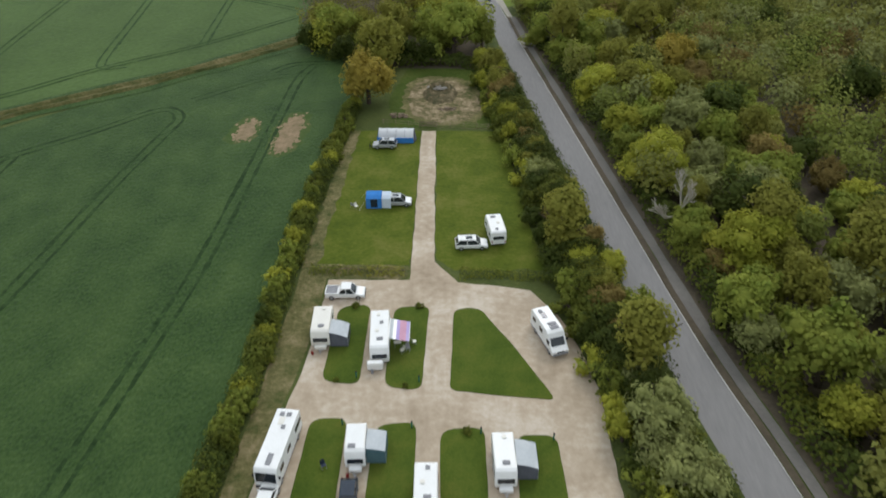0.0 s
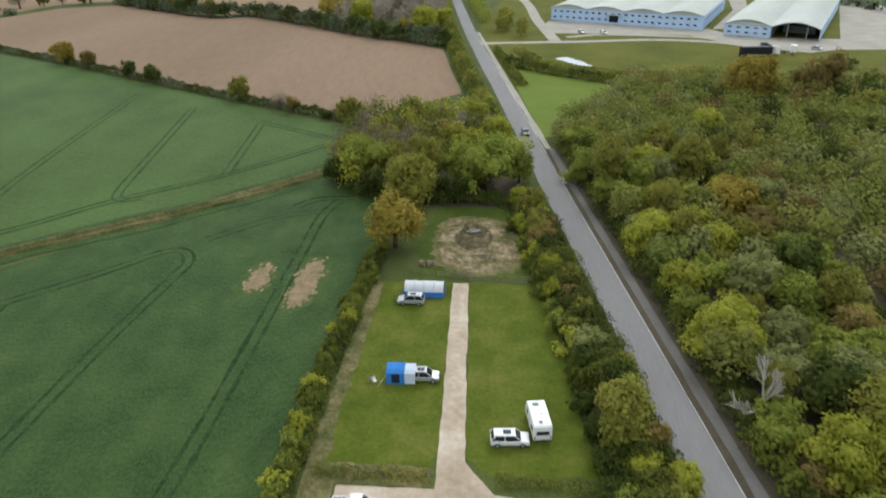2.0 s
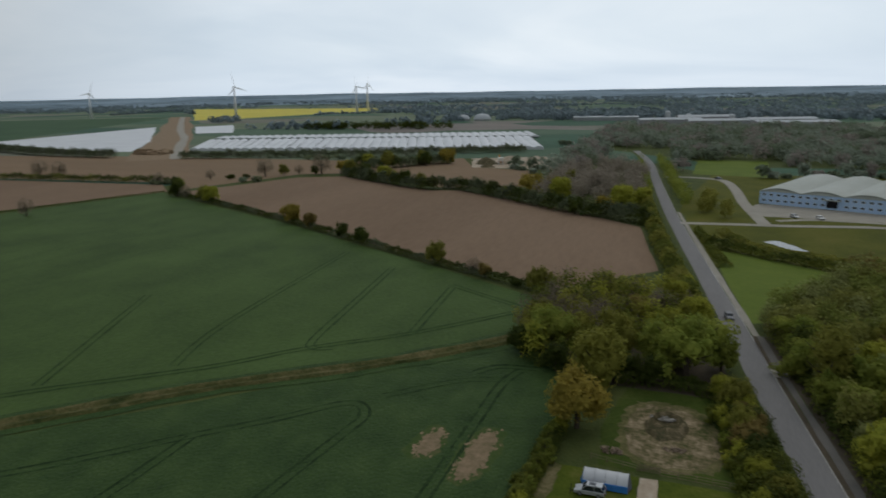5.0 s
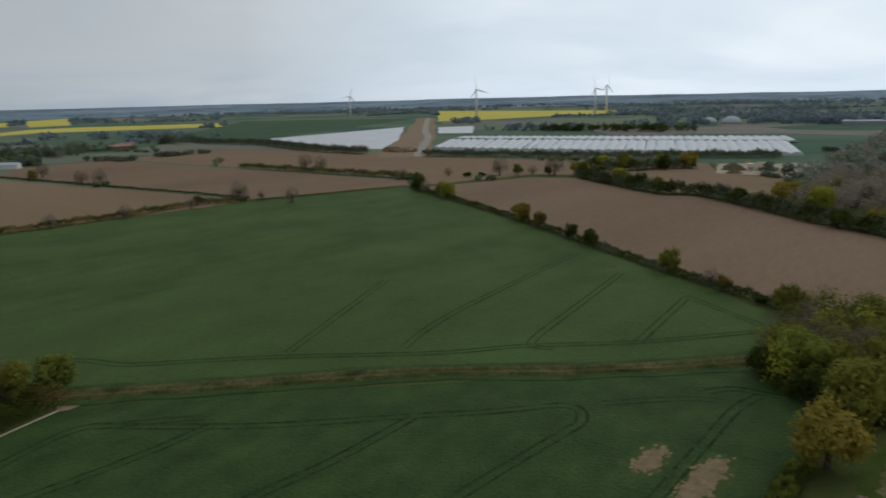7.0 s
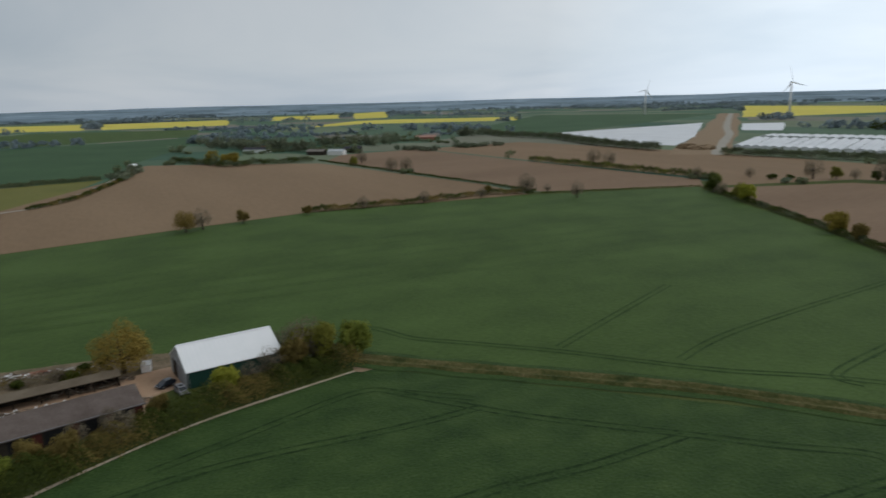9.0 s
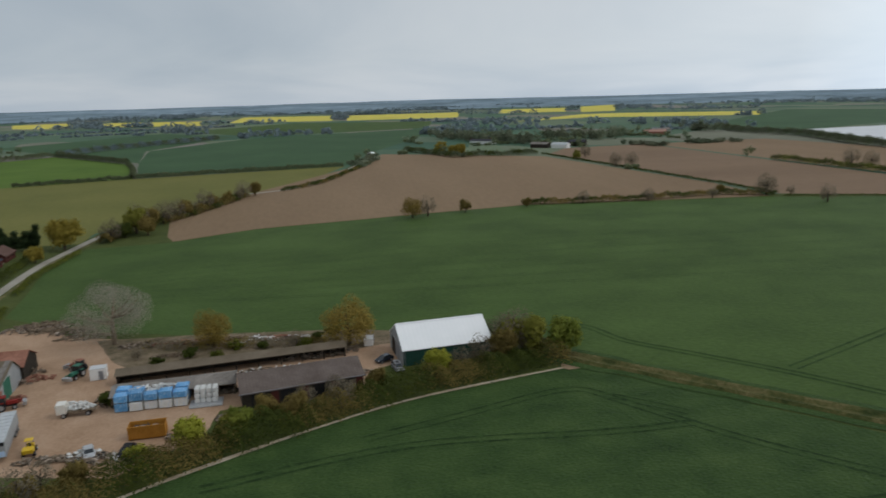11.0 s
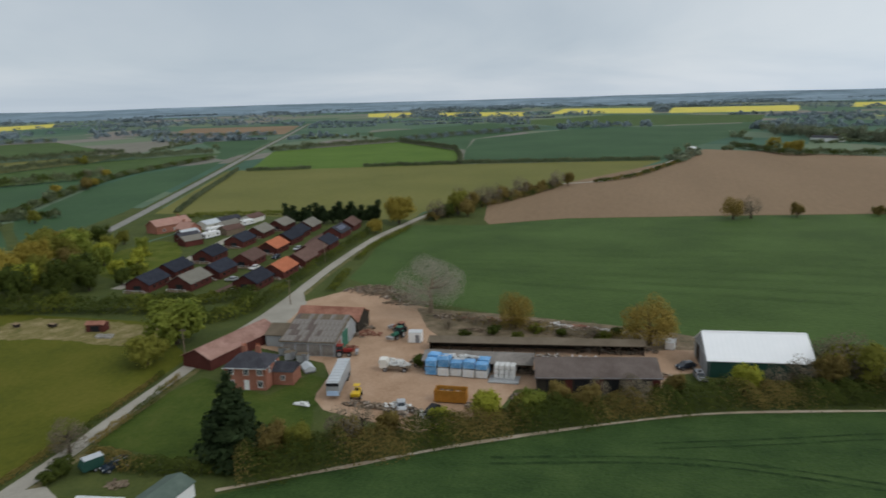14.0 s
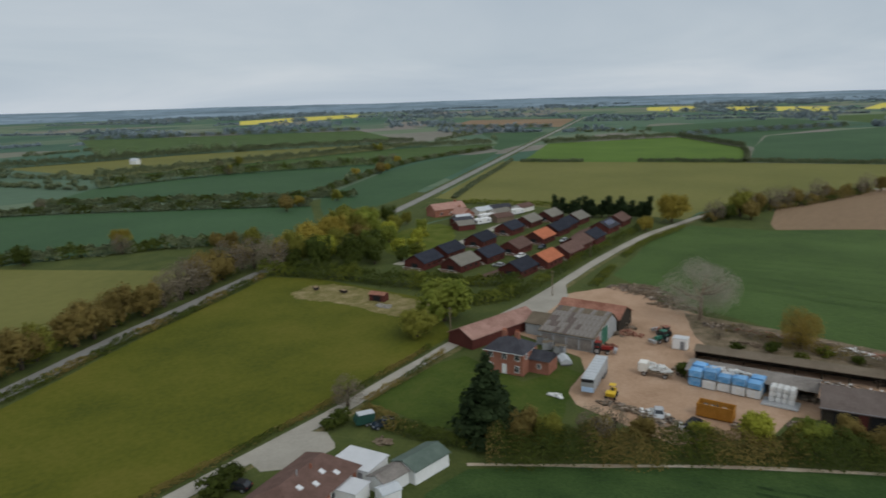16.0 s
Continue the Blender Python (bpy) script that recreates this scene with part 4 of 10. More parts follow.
# bare patches where the crop failed
patch("thin_crop", [(-42.5, 118), (-42.5, 130), (-38, 132.5), (-35.5, 121)], 0.0345, M_SPARSE, "thin wheat round a bare patch", "bare soil", step=0.9, amp=1.0, rounds=2)
patch("thin_crop", [(-34, 112.5), (-34, 131.5), (-27.2, 135), (-26.8, 115.5)], 0.0345, M_SPARSE, "thin wheat round a bare patch", "bare soil", step=0.9, amp=1.0, rounds=2)


def bare_patch(pts, seed):
    """A patch of bare earth whose edge breaks up into small spots among the thin wheat."""
    ob = patch("bare_patch", pts, 0.0386, M_PATCHY, "bare tan earth patch in wheat", "bare soil", step=0.5, amp=0.7, rounds=2)
    rng = random.Random(seed)
    bm = bmesh.new()
    ring = soften(pts, 2)
    for i in range(180):
        p = rng.choice(ring)
        q = rng.choice(ring)
        t = abs(rng.gauss(0, 0.16))
        x, y = p[0] + (q[0] - p[0]) * t + rng.gauss(0, 0.5), p[1] + (q[1] - p[1]) * t + rng.gauss(0, 0.9)
        r = rng.uniform(0.10, 0.42)
        n = 7
        ph = rng.uniform(0, 6)
        bm.faces.new([bm.verts.new((x + r * rng.uniform(0.6, 1.2) * math.cos(6.283 * k / n + ph), y + 1.6 * r * rng.uniform(0.6, 1.2) * math.sin(6.283 * k / n + ph), 0.0426 + 0.00015 * i)) for k in range(n)])
    part("bare_spots", bm, M_PATCHY, ob)


bare_patch([(-40.6, 120.4), (-40.5, 128), (-38.2, 130), (-37.4, 122.4)], 5)
bare_patch([(-32.2, 115), (-32.3, 129.5), (-28.6, 132.5), (-28.6, 117.5)], 6)
# ditch between the two wheat fields
DITCH = [(-31, 187), (-38.8, 176), (-63, 153.5), (-92.5, 131.5), (-124, 101), (-141, 84.5), (-150, 76)]
strip("ditch_bank", DITCH, 9.0, 0.125, M_CROP, "rank green headland beside the ditch", "ditch", wob=0.3)
strip("ditch", DITCH, 4.3, 0.135, M_DITCH, "rough grassy ditch between wheat fields", "ditch", wob=0.5, profile=(0.0, 0.5, 0.35, 0.05, 0.05, 0.4, 0.55, 0.0))
strip("field_margin", [(-138.5, 81), (-131.2, 47.5), (-123.3, 27.7), (-110.6, 3.3), (-99, -15), (-89, -31)], 0.85, 0.07, M_GRAVEL,
      "pale trodden path along the wheat edge", "path", wob=0.5)
patch("field_corner", [(-137, 77), (-143, 80), (-143, 86), (-136, 83)], 0.075, M_BARE, "pale trodden field corner", "path", step=1.5, amp=0.5, rounds=2)

# ---- roads ----
ROAD = [(46, -62), (40, -20), (35.2, 10), (31.9, 42), (28.5, 63), (24.3, 101), (20.1, 139), (16.4, 172), (14.2, 195), (6.7, 262), (-4.5, 365), (-15, 483), (-24, 590), (-40, 690)]
strip("road", ROAD, 5.6, 0.06, M_ASPHALT, "worn grey asphalt country road", "road", profile=(-0.03, 0.02, 0.03, 0.02, -0.03))
for d in (2.72,):
    strip("road_edge", offset_line(glide(ROAD, 3), d), 0.13, 0.075, M_MARK, "faded pale road edge line", "road marking", n=2, wob=0.6)
ROADSIDE = ROAD[:9]
strip("footpath", offset_line(glide(ROADSIDE, 3), 4.55), 1.5, 0.10, M_PATH, "narrow dark worn path beside the road", "path", n=2, wob=0.25)
strip("verge", offset_line(glide(ROADSIDE, 3), 3.3), 1.0, 0.075, M_DIRT, "dark soil strip between road and path", "verge", n=2, wob=0.3)
# leaf litter strip, its dark colour also painting the trees' shade
strip("verge", offset_line(glide(ROADSIDE, 3), 6.7), 3.0, 0.055, M_DIRT, "leaf-littered woodland verge, tree shade put into its dark soil", "verge", n=2, wob=0.3)
strip("verge", offset_line(glide(ROAD[8:11], 3), 3.8), 1.7, 0.055, M_LANE, "pale gravelly shoulder of the country road", "verge", n=2, wob=0.4)
strip("verge", offset_line(glide(ROAD, 3), -4.1), 2.6, 0.055, M_VERGE, "grassy verge below the hedge", "verge", n=2, wob=0.3)
patch("layby", [(19.2, 170.5), (22.6, 170.8), (23, 174), (19.0, 175.5)], 0.09, M_LANE, "pale gravel field entrance", "path", step=1.0, amp=0.3)
strip("side_road", [(0, 338), (22, 340), (42, 341), (78, 345), (106, 338), (122, 322)], 5.0, 0.065, M_LANE, "pale concrete side road to sheds", "road")
strip("side_road", [(34, 343), (30, 400), (29, 450), (24, 488), (6, 500), (-10, 500)], 5.5, 0.062, M_LANE, "pale concrete yard road", "road")
strip("side_road", [(40, 352), (58, 358), (95, 352), (108, 345)], 4.0, 0.064, M_LANE, "pale concrete loop before the shed", "road")
patch("yard", [(36, 398), (30, 380), (36, 362), (96, 356), (112, 330), (135, 316), (158, 326), (160, 345), (118, 352), (110, 372), (45, 398)], 0.06, M_LANE,
      "pale concrete yard before the sheds", "yard", step=6, amp=0.4)
patch("yard", [(112, 372), (140, 430), (160, 510), (172, 508), (148, 430), (120, 372)], 0.061, M_LANE, "pale concrete alley between sheds", "yard", step=6, amp=0.4)
LANE = [(42, -57), (0, -59), (-58, -61.6), (-89, -62.0), (-112, -63.6), (-146, -65.6), (-179, -66.5), (-230, -71), (-277, -72.5), (-304, -70), (-345, -64), (-376, -47), (-453, -22),
        (-490, 22), (-627, 70), (-762, 98)]
strip("lane", LANE, 3.4, 0.085, M_LANE, "pale grey single-track lane", "road", wob=0.12)
strip("verge", offset_line(glide(LANE, 3), -2.9), 1.8, 0.036, M_VERGE, "green lane verge", "verge", n=2, wob=0.4)
strip("verge", offset_line(glide(LANE, 3), 2.7), 1.5, 0.036, M_ROUGH, "rough grassy lane verge", "verge", n=2, wob=0.4)
WROAD = [(60, -84), (0, -103), (-59, -125.5), (-91, -138.5), (-118, -148), (-159, -163), (-240, -193), (-316, -220), (-540, -308), (-779, -402), (-1161, -550), (-1700, -760)]
strip("road", WROAD, 5.4, 0.06, M_WROAD, "straight pale grey road running west", "road")
strip("verge", offset_line(glide(WROAD, 3), -4.4), 2.6, 0.05, M_VERGE, "green road verge", "verge", n=2, wob=0.4)
strip("verge", offset_line(glide(WROAD, 3), 4.4), 2.6, 0.05, M_VERGE, "green road verge", "verge", n=2, wob=0.4)

# ---- campsite ground ----
patch("campsite_ground", [(-23, 20), (-22, 90), (-20, 118), (-16, 160), (9, 160), (15, 132), (17, 106), (19.5, 78), (22, 56), (26, 20)], 0.035, M_VERGE,
      "rough grass round the campsite", "ground", step=3, amp=0.4)
patch("campsite_gravel", [(-16.6, 77.2), (-17.0, 63.1), (-18.4, 53.1), (-19.6, 44.2), (-22, 22), (17, 22), (17.2, 47.4), (17.4, 56.2), (16.4, 62), (14.6, 69), (11.4, 74.4), (6, 75.6),
                          (1.4, 76.3), (-1.9, 81.3), (-2.0, 123.9), (-4.7, 124), (-5.2, 77)], 0.06, M_GRAVEL,
      "pale tan gravel pitches and drive", "gravel", step=1.6, amp=0.22)
patch("dry_margin", [(-17.0, 78), (-17.4, 63), (-18.9, 53), (-20, 44), (-22.3, 22), (-24.5, 22), (-22.6, 44), (-21.6, 60), (-20.6, 80)], 0.05, M_ROUGH,
      "dry straw-coloured grass margin below the hedge", "grass", step=2, amp=0.3)
patch("dry_margin", [(-20.8, 80), (-18.8, 80.4), (-17.9, 100), (-16.6, 124), (-18.6, 126), (-20, 100)], 0.0575, M_ROUGH, "long straw-flecked grass below the campsite hedge", "grass", step=1.2, amp=0.7)
patch("rough_bank", [(-20, 77.4), (-5.4, 77.3), (-5.3, 80.2), (-20, 81.5)], 0.052, M_ROUGH, "rough grass bank at the lawn edge", "grass", step=0.9, amp=0.6)
patch("rough_bank", [(1.5, 76.8), (13.5, 75.2), (14.5, 79), (8, 79.4), (0.5, 79.6)], 0.052, M_VERGE, "rough tufty grass bank at the lawn edge", "grass", step=0.9, amp=0.6)
patch("lawn", [(-19.5, 81), (-5.3, 80.3), (-4.8, 124), (-17.5, 124.5)], 0.055, M_LAWN, "mown camping lawn", "lawn", step=1.2, amp=0.45)
patch("lawn", [(-1.8, 124), (11.2, 123.4), (12.0, 105), (12.8, 90), (14, 79), (1.0, 79.2), (-1.7, 81.8)], 0.055, M_LAWN, "mown camping lawn", "lawn", step=1.2, amp=0.45)
for pts in ([(-14.4, 71.2), (-10.2, 71.7), (-10.4, 57.1), (-14.9, 57.8)], [(-7.0, 71.0), (-2.4, 71.4), (-3.1, 56.2), (-7.5, 56.8)],
            [(-15.2, 52.1), (-11.2, 52.2), (-11.2, 30), (-16.4, 30)], [(-8.0, 51.1), (-3.5, 51.6), (-3.5, 30), (-8.7, 30)],
            [(-0.9, 50.4), (3.9, 50.8), (3.9, 30), (-0.9, 30)], [(7.2, 49.6), (11.6, 49.6), (12.0, 30), (6.6, 30)]):
    patch("grass_island", pts, 0.115, M_ISLAND, "rounded mown grass island between gravel pitches", "grass island", step=1.0, amp=0.08, radius=1.5, thick=0.09)
patch("grass_island", [(0.8, 70.3), (2.6, 70.9), (4.4, 70.5), (6.2, 67), (8.1, 63.6), (12.2, 54.6), (6, 55.3), (0.2, 56.2)], 0.115, M_ISLAND,
      "tapered mown grass island between gravel pitches", "grass island", step=1.0, amp=0.08, radius=0.9, thick=0.09)
patch("copse_floor", [(-29, 170), (-14, 158), (11, 156), (9, 190), (2, 226), (-34, 222), (-30, 192)], 0.058, M_DIRT, "dark leaf-littered ground under the copse", "ground", step=3, amp=0.8)
patch("compound_ground", [(-11, 126), (9.5, 125), (9, 150), (6, 157), (-9, 157), (-12, 140)], 0.05, M_GARDEN, "rough grass compound behind the lawn", "grass", step=2, amp=0.6)
patch("rough_edge", [(-9.4, 132.5), (-9.3, 147.4), (-4, 153.6), (6.6, 149.2), (8.4, 137), (7.8, 128.0), (-3.4, 125.8)], 0.0575, M_ROUGH, "worn straw-flecked grass round trampled earth", "grass", step=0.8, amp=1.2, rounds=2)
patch("bare_ground", [(-7.9, 133.5), (-8.0, 146.1), (-3.5, 151.6), (5.4, 147.5), (7.0, 137), (6.3, 129.4), (-2.9, 127.4)], 0.062, M_TRAMPLED, "straw-coloured trampled earth round a dug pit", "bare soil",
      step=1.1, amp=1.1, rounds=1)


def build_pit():
    bm = bmesh.new()
    n = 40
    rows = []
    for j, (r, z) in enumerate(((3.7, 0.0), (3.1, 0.75), (2.6, 1.15), (2.1, 0.35), (1.5, 0.06), (0.7, 0.12))):
        row = []
        for i in range(n):
            a = 2 * math.pi * i / n
            k = 1 + 0.16 * noise.noise((math.cos(a) * 2, math.sin(a) * 2, j * 0.4))
            zz = z * (0.8 + 0.5 * math.sin(a)) + 0.3 * noise.noise((math.cos(a) * 5, math.sin(a) * 5, j)) * (z > 0.1)
            row.append(bm.verts.new((r * k * math.cos(a), r * k * 1.35 * math.sin(a), max(zz, 0.03))))
        rows.append(row)
    for a, b in zip(rows, rows[1:]):
        for i in range(n):
            bm.faces.new((a[i], a[(i + 1) % n], b[(i + 1) % n], b[i]))
    bm.faces.new(rows[-1])
    ob = part("earth_ring", bm, M_PITSOIL, None, smooth=True)
    ob.matrix_basis = pose(-1.2, 141.8, 0.06)
    tagged(ob, "ring of dug earth on trampled ground", "earth mound")


build_pit()

# ---- trees and hedges ----
make_tree("yg_big", "broad yellow-green tree in fresh spring leaf", L_YG, "broad", 7.0, 9.0, 4800, 0.55, 11)
make_tree("yg", "yellow-green tree in fresh spring leaf", L_YG, "round", 4.4, 6.8, 1900, 0.55, 12)
make_tree("green_big", "broad fresh green leafy tree", L_GREEN, "broad", 6.5, 9.5, 4400, 0.55, 13)
make_tree("green", "rounded fresh green leafy tree", L_GREEN, "round", 4.6, 8.0, 1800, 0.56, 14)
make_tree("olive", "olive-green tree in spring bud", L_OLIVE, "round", 4.2, 7.2, 2300, 0.42, 15)
make_tree("olive_b", "olive-green tree in spring bud", L_OLIVE, "tall", 4.4, 8.0, 2200, 0.42, 25)
make_tree("brown", "bronze-tinted tree in spring bud", L_BROWN, "round", 4.0, 7.0, 1700, 0.44, 16)
make_tree("sage", "soft grey-green willow-like leafy tree", L_SAGE, "round", 5.2, 7.2, 2000, 0.46, 17)
make_tree("deep", "dense dark green leafy tree", L_DEEP, "round", 4.8, 8.4, 1700, 0.58, 18)
make_tree("gold", "golden oak in young leaf", L_GOLD, "round", 5.0, 7.4, 2200, 0.48, 19)
make_tree("amber", "round amber-brown tree in spring bud", L_AMBER, "round", 6.6, 9.5, 6500, 0.34, 52, core=False)
make_tree("pine", "dense dark green conifer tree", L_PINE, "tall", 4.4, 9.5, 1500, 0.75, 20, name="conifer")
make_tree("bare", "leafless tree with a haze of twigs", L_TWIG, "round", 4.4, 7.5, 1700, 0.32, 21, core=False)
make_tree("shrub", "low green leafy shrub", L_HEDGE, "broad", 2.0, 2.6, 650, 0.36, 22, category="shrub", clear=0.02, name="shrub")
make_tree("shrub_g", "low fresh green leafy shrub", L_GREEN, "broad", 2.1, 2.7, 650, 0.34, 26, category="shrub", clear=0.02, name="shrub")
make_tree("shrub_y", "low yellow-green leafy shrub", L_YG, "broad", 2.2, 2.8, 650, 0.36, 23, category="shrub", clear=0.02, name="shrub")
make_tree("shrub_d", "low dark green leafy shrub", L_DEEP, "broad", 2.0, 2.4, 650, 0.36, 24, category="shrub", clear=0.02, name="shrub")


def road_x(y):
    line = sorted((p[1], p[0]) for p in ROAD)
    return float(np.interp(y, [p[0] for p in line], [p[1] for p in line]))


# the big trees that stand out at the wood's edge
EDGE = [("yg_big", 31.5, 137, 0.95), ("yg", 32.5, 119, 1.0), ("yg_big", 36.0, 104, 1.0), ("yg_big", 42.5, 79.5, 0.95), ("green", 42.5, 56.5, 1.3),
        ("olive_b", 44, 43.5, 1.3), ("sage", 44.5, 119.5, 1.15), ("deep", 81, 132, 1.25), ("sage", 48.5, 93.8, 1.05), ("brown", 54, 105, 1.15),
        ("olive", 46, 70, 1.1), ("olive_b", 38, 92, 0.9), ("green", 36.5, 66.5, 0.95), ("green_big", 25.5, 172, 0.85), ("green", 27, 157, 0.9),
        ("gold", 82, 235, 2.15), ("brown", 105.5, 242, 2.15), ("green_big", 47, 34, 0.8), ("yg_big", 58, 50, 0.8),
        ("green_big", 27, 188, 0.9), ("olive", 37, 150, 1.25), ("yg", 38, 173, 1.2), ("green", 33.5, 163, 1.15), ("olive", 44, 186, 1.3), ("gold", 51, 152, 1.2), ("olive_b", 55, 176, 1.25), ("yg", 60, 202, 1.25)]
for key, x, y, s in EDGE:
    plant(key, x, y, s, group="trees along the wood edge")


def build_wood():
    rng = random.Random(5)
    taken = [(x, y, PROTO[k][2][0][:, 0].max() * s * 0.85) for k, x, y, s in EDGE]
    keys = ["olive"] * 5 + ["olive_b"] * 3 + ["green"] * 5 + ["sage"] * 3 + ["yg"] * 6 + ["brown"] + ["deep"] * 2
    far = {}
    count = 0
    for _ in range(14000):
        y = rng.uniform(-30, 258)
        x = rng.uniform(road_x(y) + 8.2, 300)
        if inside(x, y, FIELDS[-1]) or any(inside(x, y, f) for f in FIELDS[:]):
            continue
        if x + 0.10 * y > 300:
            continue
        r = rng.uniform(2.6, 4.6) if x < road_x(y) + 40 else rng.uniform(3.2, 5.8)
        if any((x - a) ** 2 + (y - b) ** 2 < ((r + c) * 0.61) ** 2 for a, b, c in taken):
            continue
        taken.append((x, y, r))
        zone = noise.noise((x * 0.022, y * 0.022, 7))
        key = rng.choice(keys + (["green", "deep", "green", "green"] * 3 if zone > 0.15 else ["olive", "brown", "olive_b", "sage", "yg", "olive", "olive_b"] * 2 if zone < -0.1 else ["yg"]))
        if x < road_x(y) + 40 and 30 < y < 180 and count < 104:
            base = PROTO[key][2][0][:, 0].max()
            plant(key, x, y, r / base * 1.05, r / base * rng.uniform(0.8, 1.1), turn=rng.uniform(0, 360), group="trees of the roadside wood")
            count += 1
        else:
            far.setdefault({"olive": "olive", "olive_b": "olive", "brown": "brown", "green": "green", "deep": "deep", "sage": "sage", "yg": rng.choice(("yg", "olive", "olive", "sage", "green"))}[key],
                           []).append((x, y, r * 1.1, rng.uniform(5.5, 8.5)))
    mats = {"olive": L_DULL, "brown": L_BROWN, "green": L_WOODG, "deep": L_DEEP, "yg": L_OLIVE, "sage": L_SAGE}
    for key, spots in far.items():
        near = [r for r in spots if r[0] < road_x(r[1]) + 75]
        away = [r for r in spots if r[0] >= road_x(r[1]) + 75]
        thicket("woodland", away, mats[key], 160, 1.35, "dense mixed woodland canopy in spring bud", "woodland", shape="round", seed=32)
        thicket("woodland", near, mats[key], 520, 0.76, "dense mixed woodland canopy in spring bud", "woodland", shape="round", seed=31)
    patch("woodland_floor", [(road_x(-40) + 9, -40), (road_x(60) + 8, 60), (road_x(150) + 8, 150), (road_x(215) + 8, 215), (50, 255), (110, 266), (300, 266), (300, -40)], 0.02,
          M_DIRT, "dark leaf-littered woodland floor", "ground", step=6, amp=0.8)


build_wood()


def build_dead_tree():
    """A bleached, fallen-over dead tree with forked limbs."""
    rnd = random.Random(3)
    bm = bmesh.new()

    def fork(p, d, l, r, depth):
        q = p + d * l
        cyl(bm, p, q, r, r * 0.62, 5, caps=False)
        if depth:
            for _ in range(3):
                e = (d + Vector((rnd.uniform(-.5, .5), rnd.uniform(-.5, .5), rnd.uniform(-.2, .7)))).normalized()
                fork(p + d * l * rnd.uniform(0.55, 1.0), e, l * rnd.uniform(0.55, 0.8), r * 0.6, depth - 1)
    fork(Vector((0, 0, 0)), Vector((0.1, 0.1, 1)).normalized(), 3.8, 0.32, 5)
    fork(Vector((-0.4, -0.4, 2.4)), Vector((-0.8, -0.6, 0.3)).normalized(), 3.3, 0.24, 4)
    ob = part("dead_tree", bm, M_DEADWOOD)
    ob.matrix_basis = pose(35.2, 89.5, 0)
    tagged(ob, "bleached leafless dead tree with forked limbs", "dead tree")


build_dead_tree()

# campsite hedges
hedge("thick mixed hedge between campsite and wheat", [(-25.2, 15), (-24.4, 44), (-23.2, 61), (-22.2, 91), (-20.6, 118), (-19.0, 136)], 3.4, 1.9, L_HEDGE, 200, 0.36, 1,
      material2=L_DEEP)
hedge("tall overgrown hedge between campsite and road", [(25.4, 15), (23.2, 43), (21.3, 60), (19.0, 80), (16.5, 106), (13.0, 132), (10.0, 158)], 8.4, 3.6, L_DEEP, 360, 0.4, 2,
      material2=L_HEDGE)
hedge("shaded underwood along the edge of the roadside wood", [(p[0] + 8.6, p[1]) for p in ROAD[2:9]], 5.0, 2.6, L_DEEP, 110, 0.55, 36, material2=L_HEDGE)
rnd = random.Random(8)
for i in range(26):
    t = (i + rnd.uniform(-.3, .3)) / 25
    y = 36 + t * 120
    x = float(np.interp(y, [15, 43, 60, 80, 106, 132, 158], [25, 23.4, 21.4, 19.0, 16.6, 13.0, 10.0])) + rnd.uniform(-1.8, 1.4)
    key = rnd.choice(["green", "olive", "deep", "brown", "green", "olive", "sage", "brown", "olive_b", "yg"])
    base = PROTO[key][2][0][:, 0].max()
    r = rnd.uniform(2.4, 3.5) if y > 50 else rnd.uniform(3.2, 4.2)
    plant(key, x, y, r / base, r / base * rnd.uniform(0.75, 1.0), turn=rnd.uniform(0, 360), group="trees in the roadside hedge")
for key, x, y, w in (("yg", 22.6, 77.0, 0.62), ("brown", 20.6, 83.5, 0.62), ("green", 24.0, 68.0, 0.62), ("olive", 19.6, 98.0, 0.55)):
    plant(key, x, y, w, group="trees in the roadside hedge")
for i in range(40):
    y = 34 + i * 2.9 + rnd.uniform(-1.0, 1.0)
    x = float(np.interp(y, [15, 43, 60, 80, 106, 132, 158], [25, 23.4, 21.4, 19.0, 16.6, 13.0, 10.0])) - rnd.uniform(2.4, 4.6)
    plant(rnd.choice(["shrub", "shrub_d", "shrub_g", "shrub", "shrub_d", "shrub_y"]), x, y, rnd.uniform(0.8, 1.35), rnd.uniform(1.0, 1.7), turn=rnd.uniform(0, 360), group="shrubs in the roadside hedge")
for i in range(52):
    y = 20 + i * 2.25 + rnd.uniform(-0.9, 0.9)
    x = float(np.interp(y, [15, 44, 61, 91, 118, 136], [-25.2, -24.4, -23.2, -22.2, -20.6, -19.0])) + rnd.uniform(-1.0, 0.8)
    plant(rnd.choice(["shrub", "shrub_y", "shrub_g", "shrub", "shrub_g", "shrub_d"]), x, y, rnd.uniform(0.62, 1.05), rnd.uniform(0.9, 1.45), turn=rnd.uniform(0, 360), group="shrubs in the campsite hedge")
